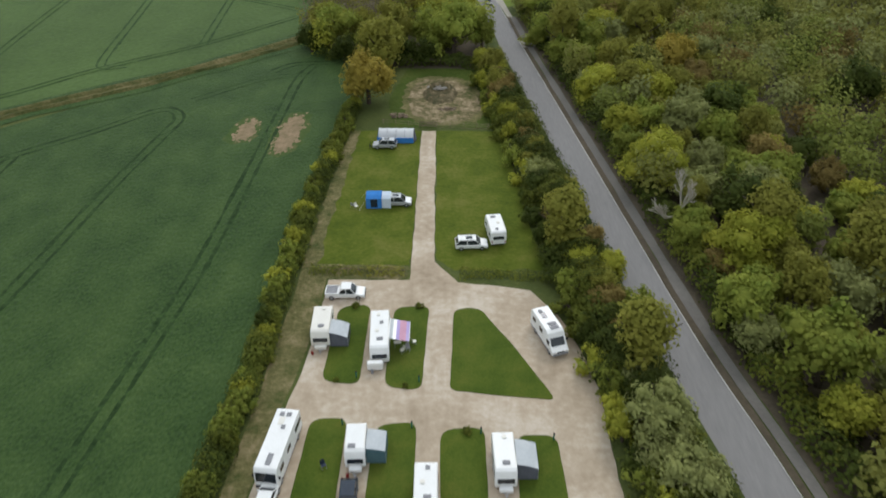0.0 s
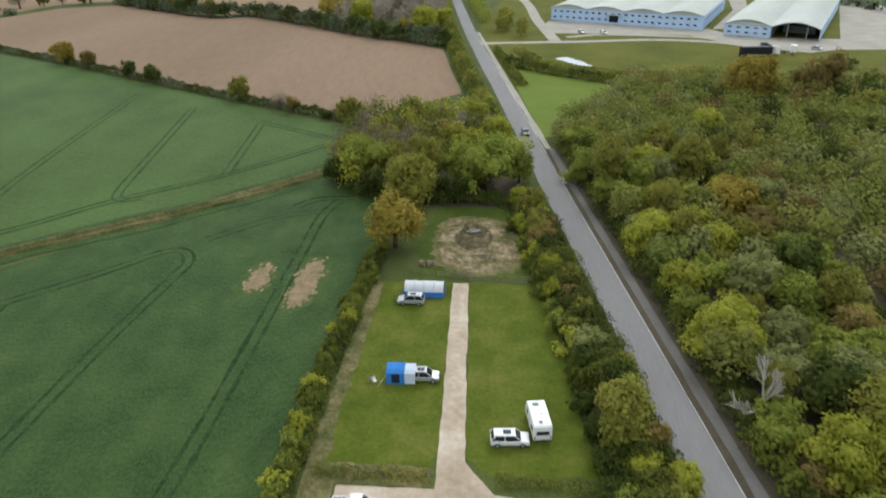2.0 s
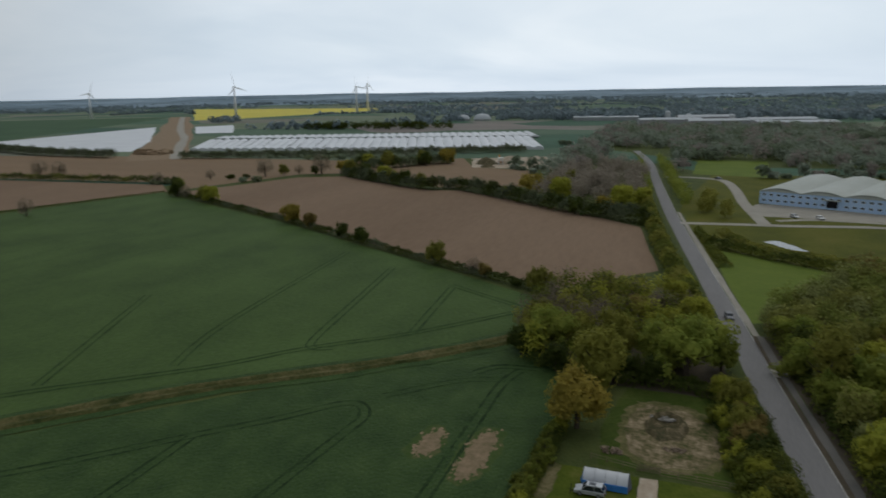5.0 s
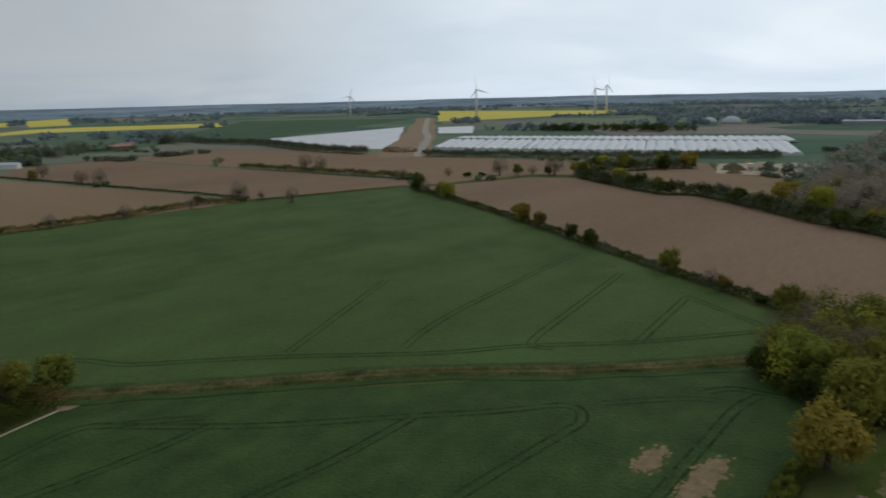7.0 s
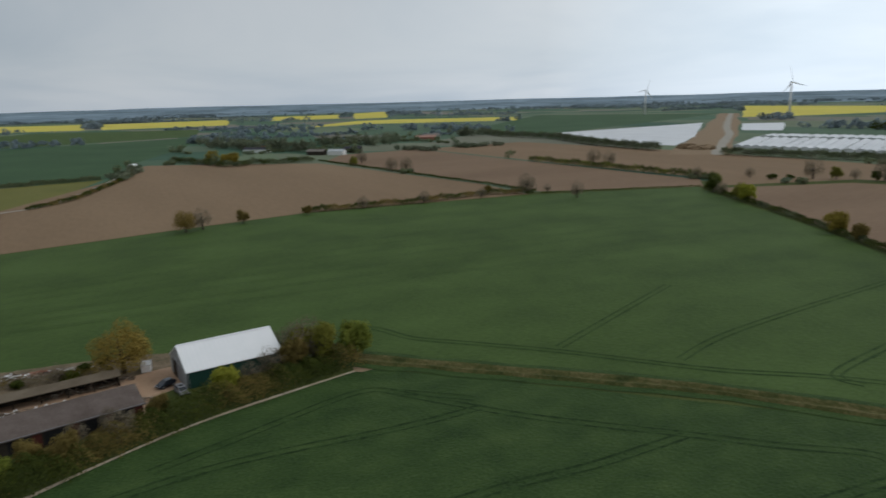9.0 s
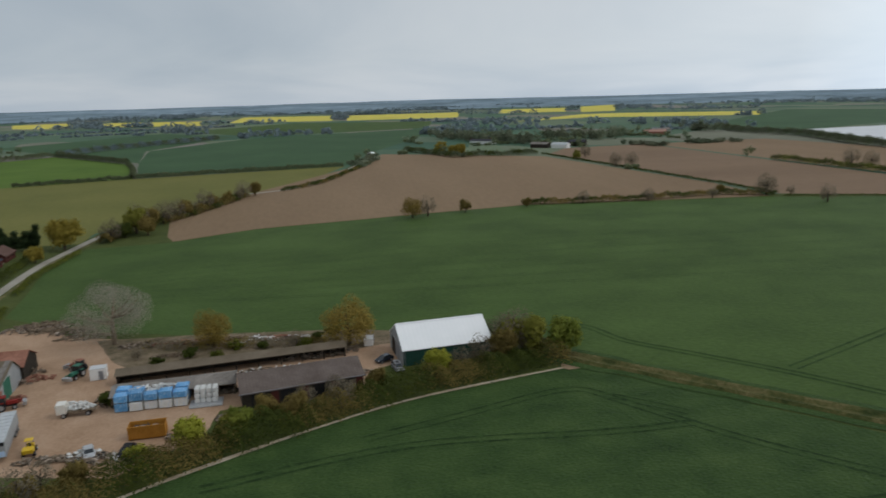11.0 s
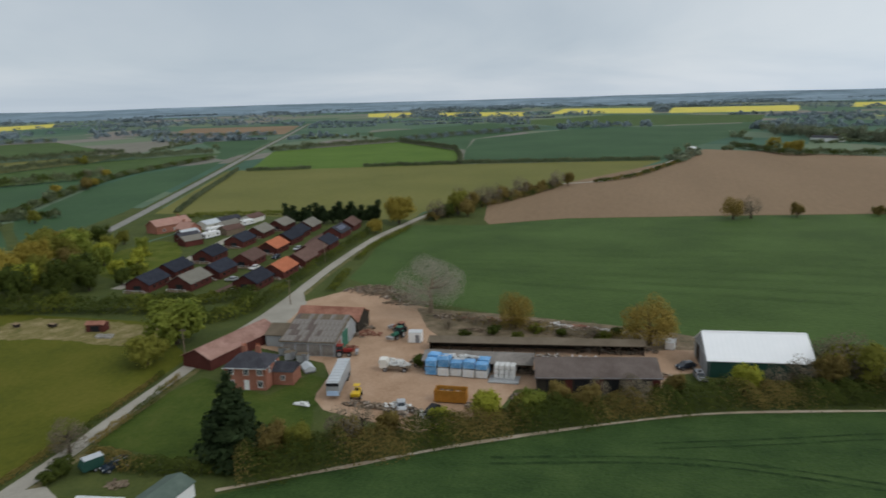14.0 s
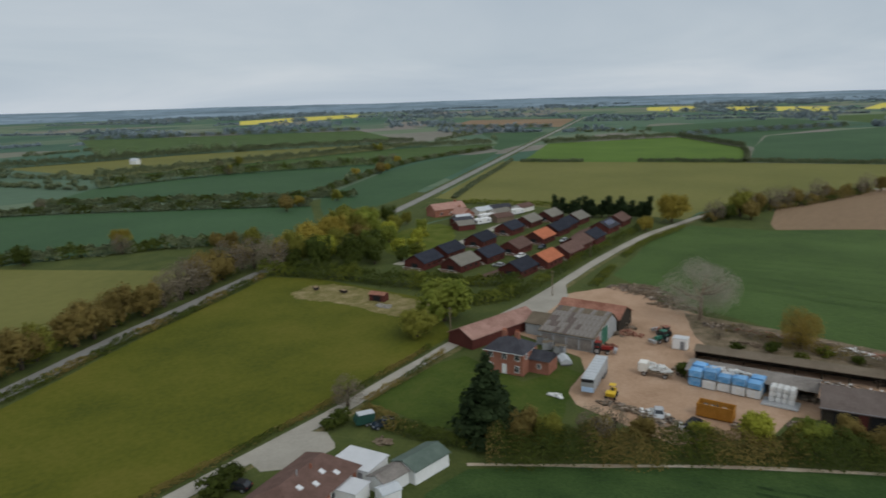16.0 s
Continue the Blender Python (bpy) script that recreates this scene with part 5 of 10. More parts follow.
# trees round the compound
for key, x, y, s in (("gold", -16.2, 137.5, 1.42), ("olive", -14.8, 156, 1.68), ("green_big", -27, 174, 1.1), ("green_big", 2.0, 166, 1.42), ("olive", -12.5, 173, 1.45), ("olive", -31, 182, 1.15), ("yg", 4.5, 198, 1.1),
                     ("green", 9.0, 171, 0.95), ("green", -4.5, 171, 1.05), ("deep", -9, 162, 0.7), ("olive", 10.4, 151, 0.9), ("deep", -33, 169, 0.8), ("deep", -24, 162, 0.75), ("deep", -5, 160, 0.7), ("olive", 11, 141, 0.8),
                     ("olive", -36.5, 219, 0.85), ("brown", -9, 199, 1.0), ("bare", -18, 192, 1.0), ("bare", -4, 205, 1.0), ("yg", -2, 190, 1.0), ("bare", -26, 196, 0.9),
                     ("green", 5, 185, 0.9), ("yg", 0, 216, 0.95), ("bare", -12, 214, 0.95), ("olive", -20, 182, 0.9), ("yg", 2.5, 230, 0.7), ("deep", -27, 208, 0.6), ("bare", -33, 200, 0.8)):
    plant(key, x, y, s, group="trees round the compound")
for mat, n, sd in ((L_TWIG, 26, 61), (L_OLIVE, 22, 62), (L_HEDGE, 20, 63), (L_YG, 8, 64)):
    rr = random.Random(sd)
    thicket("copse", [(x, y, rr.uniform(3.2, 4.6), rr.uniform(5.5, 8.0)) for x, y in [(rr.uniform(-36, 2) + (y0 - 190) * -0.02, y0) for y0 in [rr.uniform(166, 222) for _ in range(n)]]],
            mat, 420, 0.7 if mat is not L_TWIG else 0.4, "dense spring copse behind the compound", "woodland", shape="round", seed=sd)
hedge("dark shrubby bank behind the compound", [(-30, 166), (-14, 160), (0, 160), (8, 158)], 4.5, 2.6, L_DEEP, 90, 0.6, 3)
hedge("roadside hedge of budding trees", [(5, 205), (1, 235), (-6, 285), (-13, 350), (-22, 440)], 6.5, 4.2, L_HEDGE, 70, 0.9, 4, material2=L_OLIVE)
hedge("dark field hedge with gaps", [(-36, 217.5), (-79, 242.5), (-120, 268), (-169, 299), (-225, 331), (-292, 366)], 3.2, 2.3, L_DEEP, 90, 0.55, 5, material2=L_MID)
for key, x, y, s in (("gold", -168, 298, 1.2), ("brown", -154, 290, 1.0), ("deep", -131, 275, 0.75), ("deep", -118, 266.5, 0.8), ("olive", -79, 242.5, 1.05), ("brown", -58, 230, 0.7),
                     ("bare", -63, 233, 0.75), ("olive", -39, 218, 1.0), ("yg", -243, 341, 1.3), ("olive", -252, 346, 1.15), ("deep", -279, 358, 1.05), ("bare", -270, 354, 1.0), ("shrub_d", -46, 222, 1.2)):
    plant(key, x, y, s, group="trees in the field hedge")
hedge("thick dark hedge with trees between ploughed fields", [(-226, 470), (-181, 437), (-145, 415), (-131, 422), (-107, 405), (-76, 378), (-56, 360), (-29, 342), (-12, 330)], 8.5, 6.2, L_MID, 130, 0.95, 6, material2=L_DEEP)
hedge("bushy hedge of budding trees round a ploughed corner", [(-246, 533), (-212, 522), (-196, 552), (-174, 557)], 12, 6.5, L_MID, 140, 1.1, 35, material2=L_DEEP)
for key, x, y, s in (("gold", -78, 400, 1.7), ("yg", -59, 383, 1.85), ("olive", -62, 432, 1.5), ("gold", -68, 418, 1.3), ("yg", -27, 367, 1.7), ("gold", -34, 352, 1.2), ("yg", -18, 380, 1.3), ("olive", -150, 420, 1.2),
                     ("yg", -188, 450, 1.35), ("olive", -176, 436, 1.3), ("deep", -205, 458, 1.2), ("olive", -222, 470, 1.5), ("gold", -232, 480, 1.3), ("deep", -164, 428, 1.2), ("olive", -214, 520, 1.7),
                     ("yg", -235, 528, 1.4), ("olive", -196, 548, 1.5), ("gold", -178, 556, 1.7), ("deep", -190, 540, 1.3), ("deep", -47, 350, 1.0), ("deep", -100, 400, 1.0), ("yg", -90, 392, 0.9)):
    plant(key, x, y, s, group="trees in the ploughed field hedge")
# copse drawn in the twig colour that includes haze
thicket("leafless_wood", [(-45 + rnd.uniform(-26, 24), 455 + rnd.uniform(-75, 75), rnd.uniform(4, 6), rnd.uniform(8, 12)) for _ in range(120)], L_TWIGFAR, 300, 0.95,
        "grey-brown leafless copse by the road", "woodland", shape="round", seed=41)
thicket("roadside_trees", [(x0 + rnd.uniform(-5, 5), y0 + rnd.uniform(-7, 7), rnd.uniform(3.2, 4.6), rnd.uniform(6, 9)) for x0, y0 in ((14, 366), (18, 376), (13, 390), (20, 360), (10, 402), (16, 384))], L_OLIVE, 620, 0.8, "green trees in the triangle by the yard road", "trees", shape="round", seed=44)
thicket("roadside_trees", [(float(np.interp(y, [262, 365, 483, 590], [6.7, -4.5, -15, -24])) + rnd.choice((7.5, 9, 11, -7)), y, rnd.uniform(2.6, 4), rnd.uniform(5, 8))
                           for y in [rnd.uniform(375, 600) for _ in range(46)]], L_GREEN, 120, 0.9, "fresh green roadside trees", "trees", shape="round", seed=42)
hedge("tufty weeds on the bank at the lawn edge", [(1.8, 78.2), (7, 78), (13.5, 77)], 2.6, 0.55, L_HEDGE, 60, 0.3, 30)
hedge("tufty weeds on the bank at the lawn edge", [(-19.5, 79.3), (-12, 79), (-6, 78.7)], 2.4, 0.5, L_HEDGE, 55, 0.3, 31, material2=L_OLIVE)
hedge("low hedge beside the main road", [(14.5, 262), (11, 290), (7, 322)], 4.0, 1.8, L_HEDGE, 60, 0.6, 7)
hedge("bushy hedge below the pond meadow", [(10.6, 297), (18.7, 286.5), (37.4, 271.5), (61.7, 259.5), (90, 268), (112, 270), (140, 290)], 4.5, 3.0, L_HEDGE, 60, 0.8, 8, material2=L_DEEP)
hedge("reedy shrubs round a small pond", [(16, 322), (20, 308), (25, 296), (38, 284), (60, 276), (84, 284)], 6.0, 1.6, L_OLIVE, 60, 0.6, 9, material2=L_HEDGE)
# hedges of the broad wheat field and the ploughed land
hedge("dark hedge with bushes at the wheat edge", [(-358, 138), (-356, 159), (-352, 196), (-352, 225), (-354, 250), (-342, 276)], 4.6, 2.8, L_DEEP, 110, 0.55, 10, material2=L_BROWN)
hedge("short dark hedge at the wheat corner", [(-337, 278), (-318, 330), (-300, 372)], 1.6, 0.9, L_DEEP, 24, 0.5, 11)
hedge("dark hedge across ploughed land", [(-515, 400), (-440, 403), (-370, 405), (-322, 406), (-302, 388)], 5.5, 4.2, L_DEEP, 60, 0.8, 12, material2=L_HEDGE)
hedge("thin low hedge across ploughed land", [(-664, 254), (-571, 262), (-498, 269), (-437, 274), (-397, 278), (-346, 281)], 2.2, 1.4, L_DEEP, 30, 0.7, 13)
for key, x, y, s in (("amber", -337, 76, 1.0), ("bare", -340, 84, 1.32), ("brown", -345, 104, 0.96), ("brown", -350, 138, 0.70), ("bare", -352, 170, 0.93), ("bare", -348, 205, 0.93), ("bare", -343, 240, 0.85),
                     ("bare", -448, 416, 1.8), ("bare", -434, 420, 1.6), ("bare", -280, 452, 1.8), ("bare", -247, 474, 1.9), ("bare", -344, 273, 1.6), ("bare", -311, 284, 1.2), ("shrub_d", -296, 434, 1.8), ("shrub_d", -289, 442, 1.5), ("olive", -270, 461, 1.1),
                     ("bare", -521, 266, 1.5), ("bare", -514, 276, 1.5), ("olive", -589, 261, 1.15), ("bare", -608, 276, 1.5), ("brown", -355, 252, 0.8), ("bare", -330, 402, 1.08), ("bare", -310, 430, 0.93), ("deep", -250, 470, 0.78),
                     ("bare", -262, 468, 0.93), ("bare", -340, 285, 0.70), ("bare", -362, 284, 0.78)):
    plant(key, x, y, s, group="single trees in the fields")
# tree belts whose second leaf colour is paled for haze
hedge("tree belt before the polytunnels", [(-440, 560), (-350, 582), (-268, 604), (-223, 630), (-176, 652), (-138, 668)], 9, 6.0, L_MID, 100, 1.0, 14, material2=L_STEAD)
hedge("tree belt beside the construction track", [(-512, 556), (-560, 560), (-617, 568), (-690, 592), (-763, 612), (-860, 604), (-980, 640)], 11, 7.0, L_MID, 90, 1.1, 15, material2=L_STEAD)
thicket("tree_belt", [(-560 + t * 230 + rnd.uniform(-6, 6), 1010 + t * 20 + rnd.uniform(-18, 18), rnd.uniform(5, 7), rnd.uniform(9, 12)) for t in [rnd.random() for _ in range(110)]], L_DEEP, 40, 2.6,
        "dark wood behind the polytunnels", "woodland", shape="round", seed=43)
# farmstead hedges
hedge("overgrown dark hedge before the farmyard", [(-143.5, 79.5), (-135.6, 47.5), (-127.6, 28), (-115.2, 4), (-110.5, -4)], 9.0, 3.6, L_DEEP, 380, 0.33, 16, material2=L_BROWN)
hedge("budding olive-brown hedge before the farmyard", [(-110.5, -4), (-104.5, -13), (-97.5, -23), (-93, -30)], 9.5, 4.0, L_DEEP, 400, 0.32, 27, material2=L_BROWN)
for key, x, y, s in (("green", -146, 81.5, 1.06), ("olive", -152, 74, 0.95), ("bare", -145, 62, 0.84), ("yg", -140, 51, 0.84), ("bare", -143, 57, 0.67), ("olive", -150, 70, 1.01), ("brown", -137, 38, 0.62),
                     ("bare", -135, 30, 0.62), ("bare", -132, 24, 0.62), ("brown", -129, 17, 0.67), ("yg", -119, 5, 0.84), ("olive", -121, 11, 0.67), ("shrub_y", -116, -3, 1.34), ("brown", -111, -11, 0.67), ("brown", -107, -17, 0.67),
                     ("bare", -112, -16, 0.62), ("olive", -101, -23, 0.8), ("brown", -99, -27, 0.9), ("bare", -106, -17, 0.9), ("bare", -150.5, 71, 1.35), ("brown", -146.5, 67, 1.0), ("olive_b", -145.5, 74, 1.2), ("green", -122, 13, 0.7), ("brown", -126, 22, 0.8), ("bare", -130, 31, 0.8), ("bare", -154, 68, 1.01), ("bare", -148, 74, 0.90), ("bare", -166, 22, 0.56)):
    plant(key, x, y, s, group="trees round the farmyard")
make_tree("conifer_big", "tall dark pyramid-shaped conifer in the garden", L_PINE, "cone", 5.6, 16.0, 3600, 0.85, 50, name="conifer")
plant("conifer_big", -98.5, -33.5, 1.3, 0.92)
plant("amber", -164.5, 34.5, 1.2, 1.1, group="trees round the farmyard")
plant("amber", -171.5, 2.5, 0.9, 0.9, label="thin amber-brown tree behind the cart shed", group="trees round the farmyard")
for key, x, y, w in (("shrub_d", -163, -9, 0.9), ("shrub_d", -166, -2, 1.1), ("shrub", -169, 8, 1.0), ("shrub_d", -167.5, 14, 0.9), ("shrub", -166, 24, 1.1), ("shrub_d", -170, 27, 1.0), ("shrub", -164, 4, 0.8), ("bare", -168, -14, 0.4), ("shrub_d", -173, 31, 1.0)):
    plant(key, x, y, w, group="bushes in the yard scrub")
make_tree("silver", "wide pale leafless tree with silvery twig haze", L_PALE, "round", 12.0, 15.0, 19000, 0.22, 51, core=False, bark=M_TIMBER)
plant("silver", -180.5, -22, 1.0)
hedge("rough hedge between garden and wheat", [(-100, -27), (-94, -34), (-92, -45), (-94, -57)], 3.6, 2.0, L_DEEP, 170, 0.36, 17, material2=L_BROWN)
plant("green", -146, -77, 1.95, 1.4, label="large fresh green tree beside the lane")
plant("olive", -132.5, -75.5, 1.35, 0.95, label="olive-brown budding tree beside the lane")
plant("bare", -94.4, -62.0, 0.85, label="bare grey-brown tree at the lane edge")
for x, y, s in ((-85.5, -58.5, 1.0), (-88.5, -58, 1.3), (-61, -57, 1.6), (-65, -58.5, 1.3)):
    plant("shrub_d", x, y, s, group="shrubs by the bungalow")
hedge("dark shrubs below the first chalets", [(-176, -108), (-178, -96), (-181, -86), (-190, -80)], 6, 2.8, L_DEEP, 90, 0.6, 32, material2=L_HEDGE)
hedge("scrubby bushes behind the cart shed", [(-176, -14), (-172, -2), (-169, 16), (-166, 32)], 4.5, 1.8, L_BROWN, 70, 0.4, 33, material2=L_TWIG)
hedge("dark bushes between paddock and chalets", [(-160, -84), (-166, -77), (-174, -74.5), (-182, -78)], 7, 3.4, L_DEEP, 110, 0.6, 29, material2=L_HEDGE)
hedge("clipped hedge along the lane beside the chalets", [(-172, -71.5), (-200, -74), (-232, -76.3), (-262, -77.8), (-296, -80)], 3.4, 2.6, L_DEEP, 55, 0.5, 18, material2=L_HEDGE)
hedge("low hedge along the lane by the wheat", [(-236, -65), (-262, -67), (-300, -64)], 2.0, 1.6, L_HEDGE, 40, 0.5, 19)
hedge("weedy bank at the yard entrance", [(-196, -58), (-206, -60), (-222, -63)], 3.5, 0.9, L_HEDGE, 60, 0.4, 20)
hedge("thick dark hedge behind the paddock", [(-154, -160), (-161, -144), (-166, -118), (-168, -96), (-163, -82)], 7.5, 4.4, L_DEEP, 110, 0.6, 21, material2=L_HEDGE)
hedge("low rough hedge along the lane by the paddock", [(-40, -64.6), (-75, -65.2), (-100, -65.8), (-128, -68)], 1.6, 0.9, L_BROWN, 70, 0.3, 22, material2=L_DEEP)
hedge("brown garden hedge along the lane", [(-97, -60.2), (-112, -61.0), (-126, -62.6)], 1.7, 1.3, L_BROWN, 80, 0.3, 34, material2=L_DEEP)
hedge("tall budding hedge along the western road", [(-30, -126), (-60, -137), (-92, -150), (-120, -160), (-150, -170)], 6.5, 3.4, L_HEDGE, 80, 0.7, 28, material2=L_BROWN)
hedge("dark low hedge along the road by the paddock", [(-30, -112), (-59, -121.5), (-91, -134), (-118, -143), (-152, -156)], 2.4, 1.8, L_DEEP, 70, 0.45, 23, material2=L_BROWN)
for i in range(16):
    t = i / 15
    x, y = -45 - 112 * t + rnd.uniform(-2, 2), -128 - 42 * t + rnd.uniform(-2, 2)
    key = rnd.choice(["brown", "olive", "bare", "brown", "bare", "brown"])
    s = rnd.uniform(1.15, 1.5) * (1 + 0.3 * t)
    plant(key, x, y, s, s * 0.9, group="bronze trees along the western road")
for key, x, y, s in (("gold", -198, -170, 1.75), ("olive", -208, -176, 1.8), ("gold", -188, -172, 1.55), ("gold", -177, -168, 1.35), ("gold", -168, -164, 1.3), ("olive_b", -220, -184, 1.6), ("olive", -214, -170, 1.5), ("brown", -205, -160, 1.3),
                     ("green_big", -230, -182, 1.2), ("gold", -232, -190, 1.3), ("olive", -190, -158, 1.35), ("yg", -181, -156, 1.3), ("deep", -172, -150, 1.35), ("deep", -180, -143, 1.3), ("deep", -190, -142, 1.3), ("bare", -160, -160, 1.7), ("olive", -170, -160, 1.6), ("green", -199, -150, 1.1), ("olive", -242, -190, 1.2),
                     ("deep", -246, -182, 1.1), ("green", -216, -156, 0.9), ("yg", -226, -164, 0.95), ("deep", -165, -156, 0.9), ("olive", -236, -170, 1.0), ("yg", -203, -140, 0.8), ("deep", -185, -136, 0.75), ("deep", -176, -138, 0.85), ("deep", -193, -130, 0.7),
                     ("bare", -150, -170, 1.2), ("bare", -143, -168, 1.1), ("brown", -156, -172, 1.3), ("deep", -168, -132, 0.7), ("green", -170, -104, 0.6), ("deep", -168, -90, 0.75), ("shrub_d", -198, -122, 1.5), ("yg", -222, -146, 0.75), ("shrub_y", -213, -140, 1.8),
                     ("shrub", -206, -134, 1.7), ("green", -240, -158, 0.75), ("shrub_y", -232, -152, 1.6), ("olive", -252, -176, 0.8)):
    plant(key, x, y, s, group="trees of the small wood")
for i in range(13):
    plant("pine", -304 - i * 0.8 + rnd.uniform(-1.5, 1.5), -126 + i * 3.4, rnd.uniform(0.9, 1.15), rnd.uniform(0.8, 1.1), group="row of dark conifers")
plant("gold", -311, -73, 1.75)
plant("gold", -287, -76, 0.85)
for key, x, y, s in (("olive", -339, -51, 1.6), ("bare", -350, -52, 1.6), ("brown", -333, -45, 1.2), ("bare", -375, -40, 1.4), ("bare", -390, -34, 0.98), ("deep", -330, -54, 0.84), ("brown", -425, -20, 0.98), ("bare", -436, -14, 0.98), ("brown", -356, -48, 1.3), ("bare", -364, -44, 1.5), ("brown", -383, -36, 1.2), ("bare", -402, -29, 1.5), ("brown", -410, -26, 1.1), ("bare", -446, -12, 1.4), ("brown", -455, -6, 1.2), ("bare", -323, -58, 1.3)):
    plant(key, x, y, s, group="trees along the far lane")
hedge("bushy hedge along the far lane", [(-318, -60), (-345, -56), (-376, -39), (-420, -22), (-452, -12)], 6, 3.4, L_BROWN, 80, 0.9, 24, material2=L_DEEP)
hedge("low hedge along the far lane", [(-470, 10), (-500, 34), (-560, 56), (-627, 78), (-690, 90)], 3.5, 2.2, L_DEEP, 26, 1.0, 25, material2=L_BROWN)
hedge("hedge below the chalet conifers", [(-318, -190), (-330, -150), (-326, -100)], 4, 2.0, L_HEDGE, 30, 0.8, 26)


# field hedges of the western country
for i, (pts, w, h, lab) in enumerate((
        ([(-113, -262), (-140, -243), (-164, -229), (-191, -203)], 5, 3.0, "bushy hedge along a dark green field"), ([(-40, -262), (-75, -262), (-113, -258)], 5, 3.0, "bushy hedge along a pale meadow"),
        ([(-90, -418), (-165, -392), (-230, -318), (-273, -262)], 5, 3.0, "dark hedge behind a green field"), ([(-195, -417), (-296, -287), (-310, -262)], 4, 2.6, "dark hedge between green fields"),
        ([(-296, -288), (-420, -345), (-520, -380), (-662, -391)], 4, 2.4, "low hedge along a strip field"), ([(-260, -470), (-362, -461), (-490, -388)], 7, 4.5, "tall hedge with trees across fields"),
        ([(-300, -545), (-420, -528), (-630, -508), (-740, -440)], 7, 4.5, "tall hedge along a pale field"), ([(-304, -738), (-420, -715), (-504, -702), (-740, -562)], 8, 5.0, "distant hedge with trees"),
        ([(-541, -283), (-560, -232)], 2.5, 1.8, "short low hedge"), ([(-597, -112), (-575, -190)], 3, 2.0, "low hedge beside the olive ley"), ([(-597, -110), (-680, -128), (-749, -148)], 3, 2.2, "low hedge below bright pasture"),
        ([(-601, -108), (-615, -20), (-626, 58)], 3, 2.2, "low dark hedge beside the dark crop"), ([(-749, -148), (-830, -205), (-906, -262)], 5, 3.5, "hedge behind the bright pasture"), ([(-760, -374), (-840, -320), (-906, -266)], 6, 4, "hedge with trees by the straight road"),
        ([(-912, -262), (-1020, -215), (-1180, -110)], 7, 4.5, "distant hedge across fields"), ([(-330, -205), (-400, -236), (-480, -268), (-555, -300)], 2.5, 1.2, "low roadside hedge along the ley"),
        ([(-640, -1250), (-820, -1070), (-1000, -900)], 9, 5, "distant hedge across fields"), ([(-1130, -560), (-1100, -700), (-1130, -810)], 9, 5, "distant hedge by the far road"))):
    # hedges beyond 850 m take the leaf coloured with haze
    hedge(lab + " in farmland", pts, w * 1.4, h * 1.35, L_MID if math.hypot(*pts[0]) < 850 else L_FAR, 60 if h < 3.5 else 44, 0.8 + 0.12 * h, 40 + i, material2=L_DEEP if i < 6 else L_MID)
for i in range(44):
    pts = [(-75, -262), (-140, -243), (-191, -204), (-165, -392), (-273, -262), (-420, -346), (-362, -461), (-490, -388), (-420, -528), (-630, -508)]
    x, y = pts[i % len(pts)]
    s = rnd.uniform(0.8, 1.25)
    plant(rnd.choice(["olive", "bare", "deep", "brown", "gold", "olive_b"]), x + rnd.uniform(-26, 26), y + rnd.uniform(-8, 8), s, s, group="trees in the western hedges") if i < 32 else None


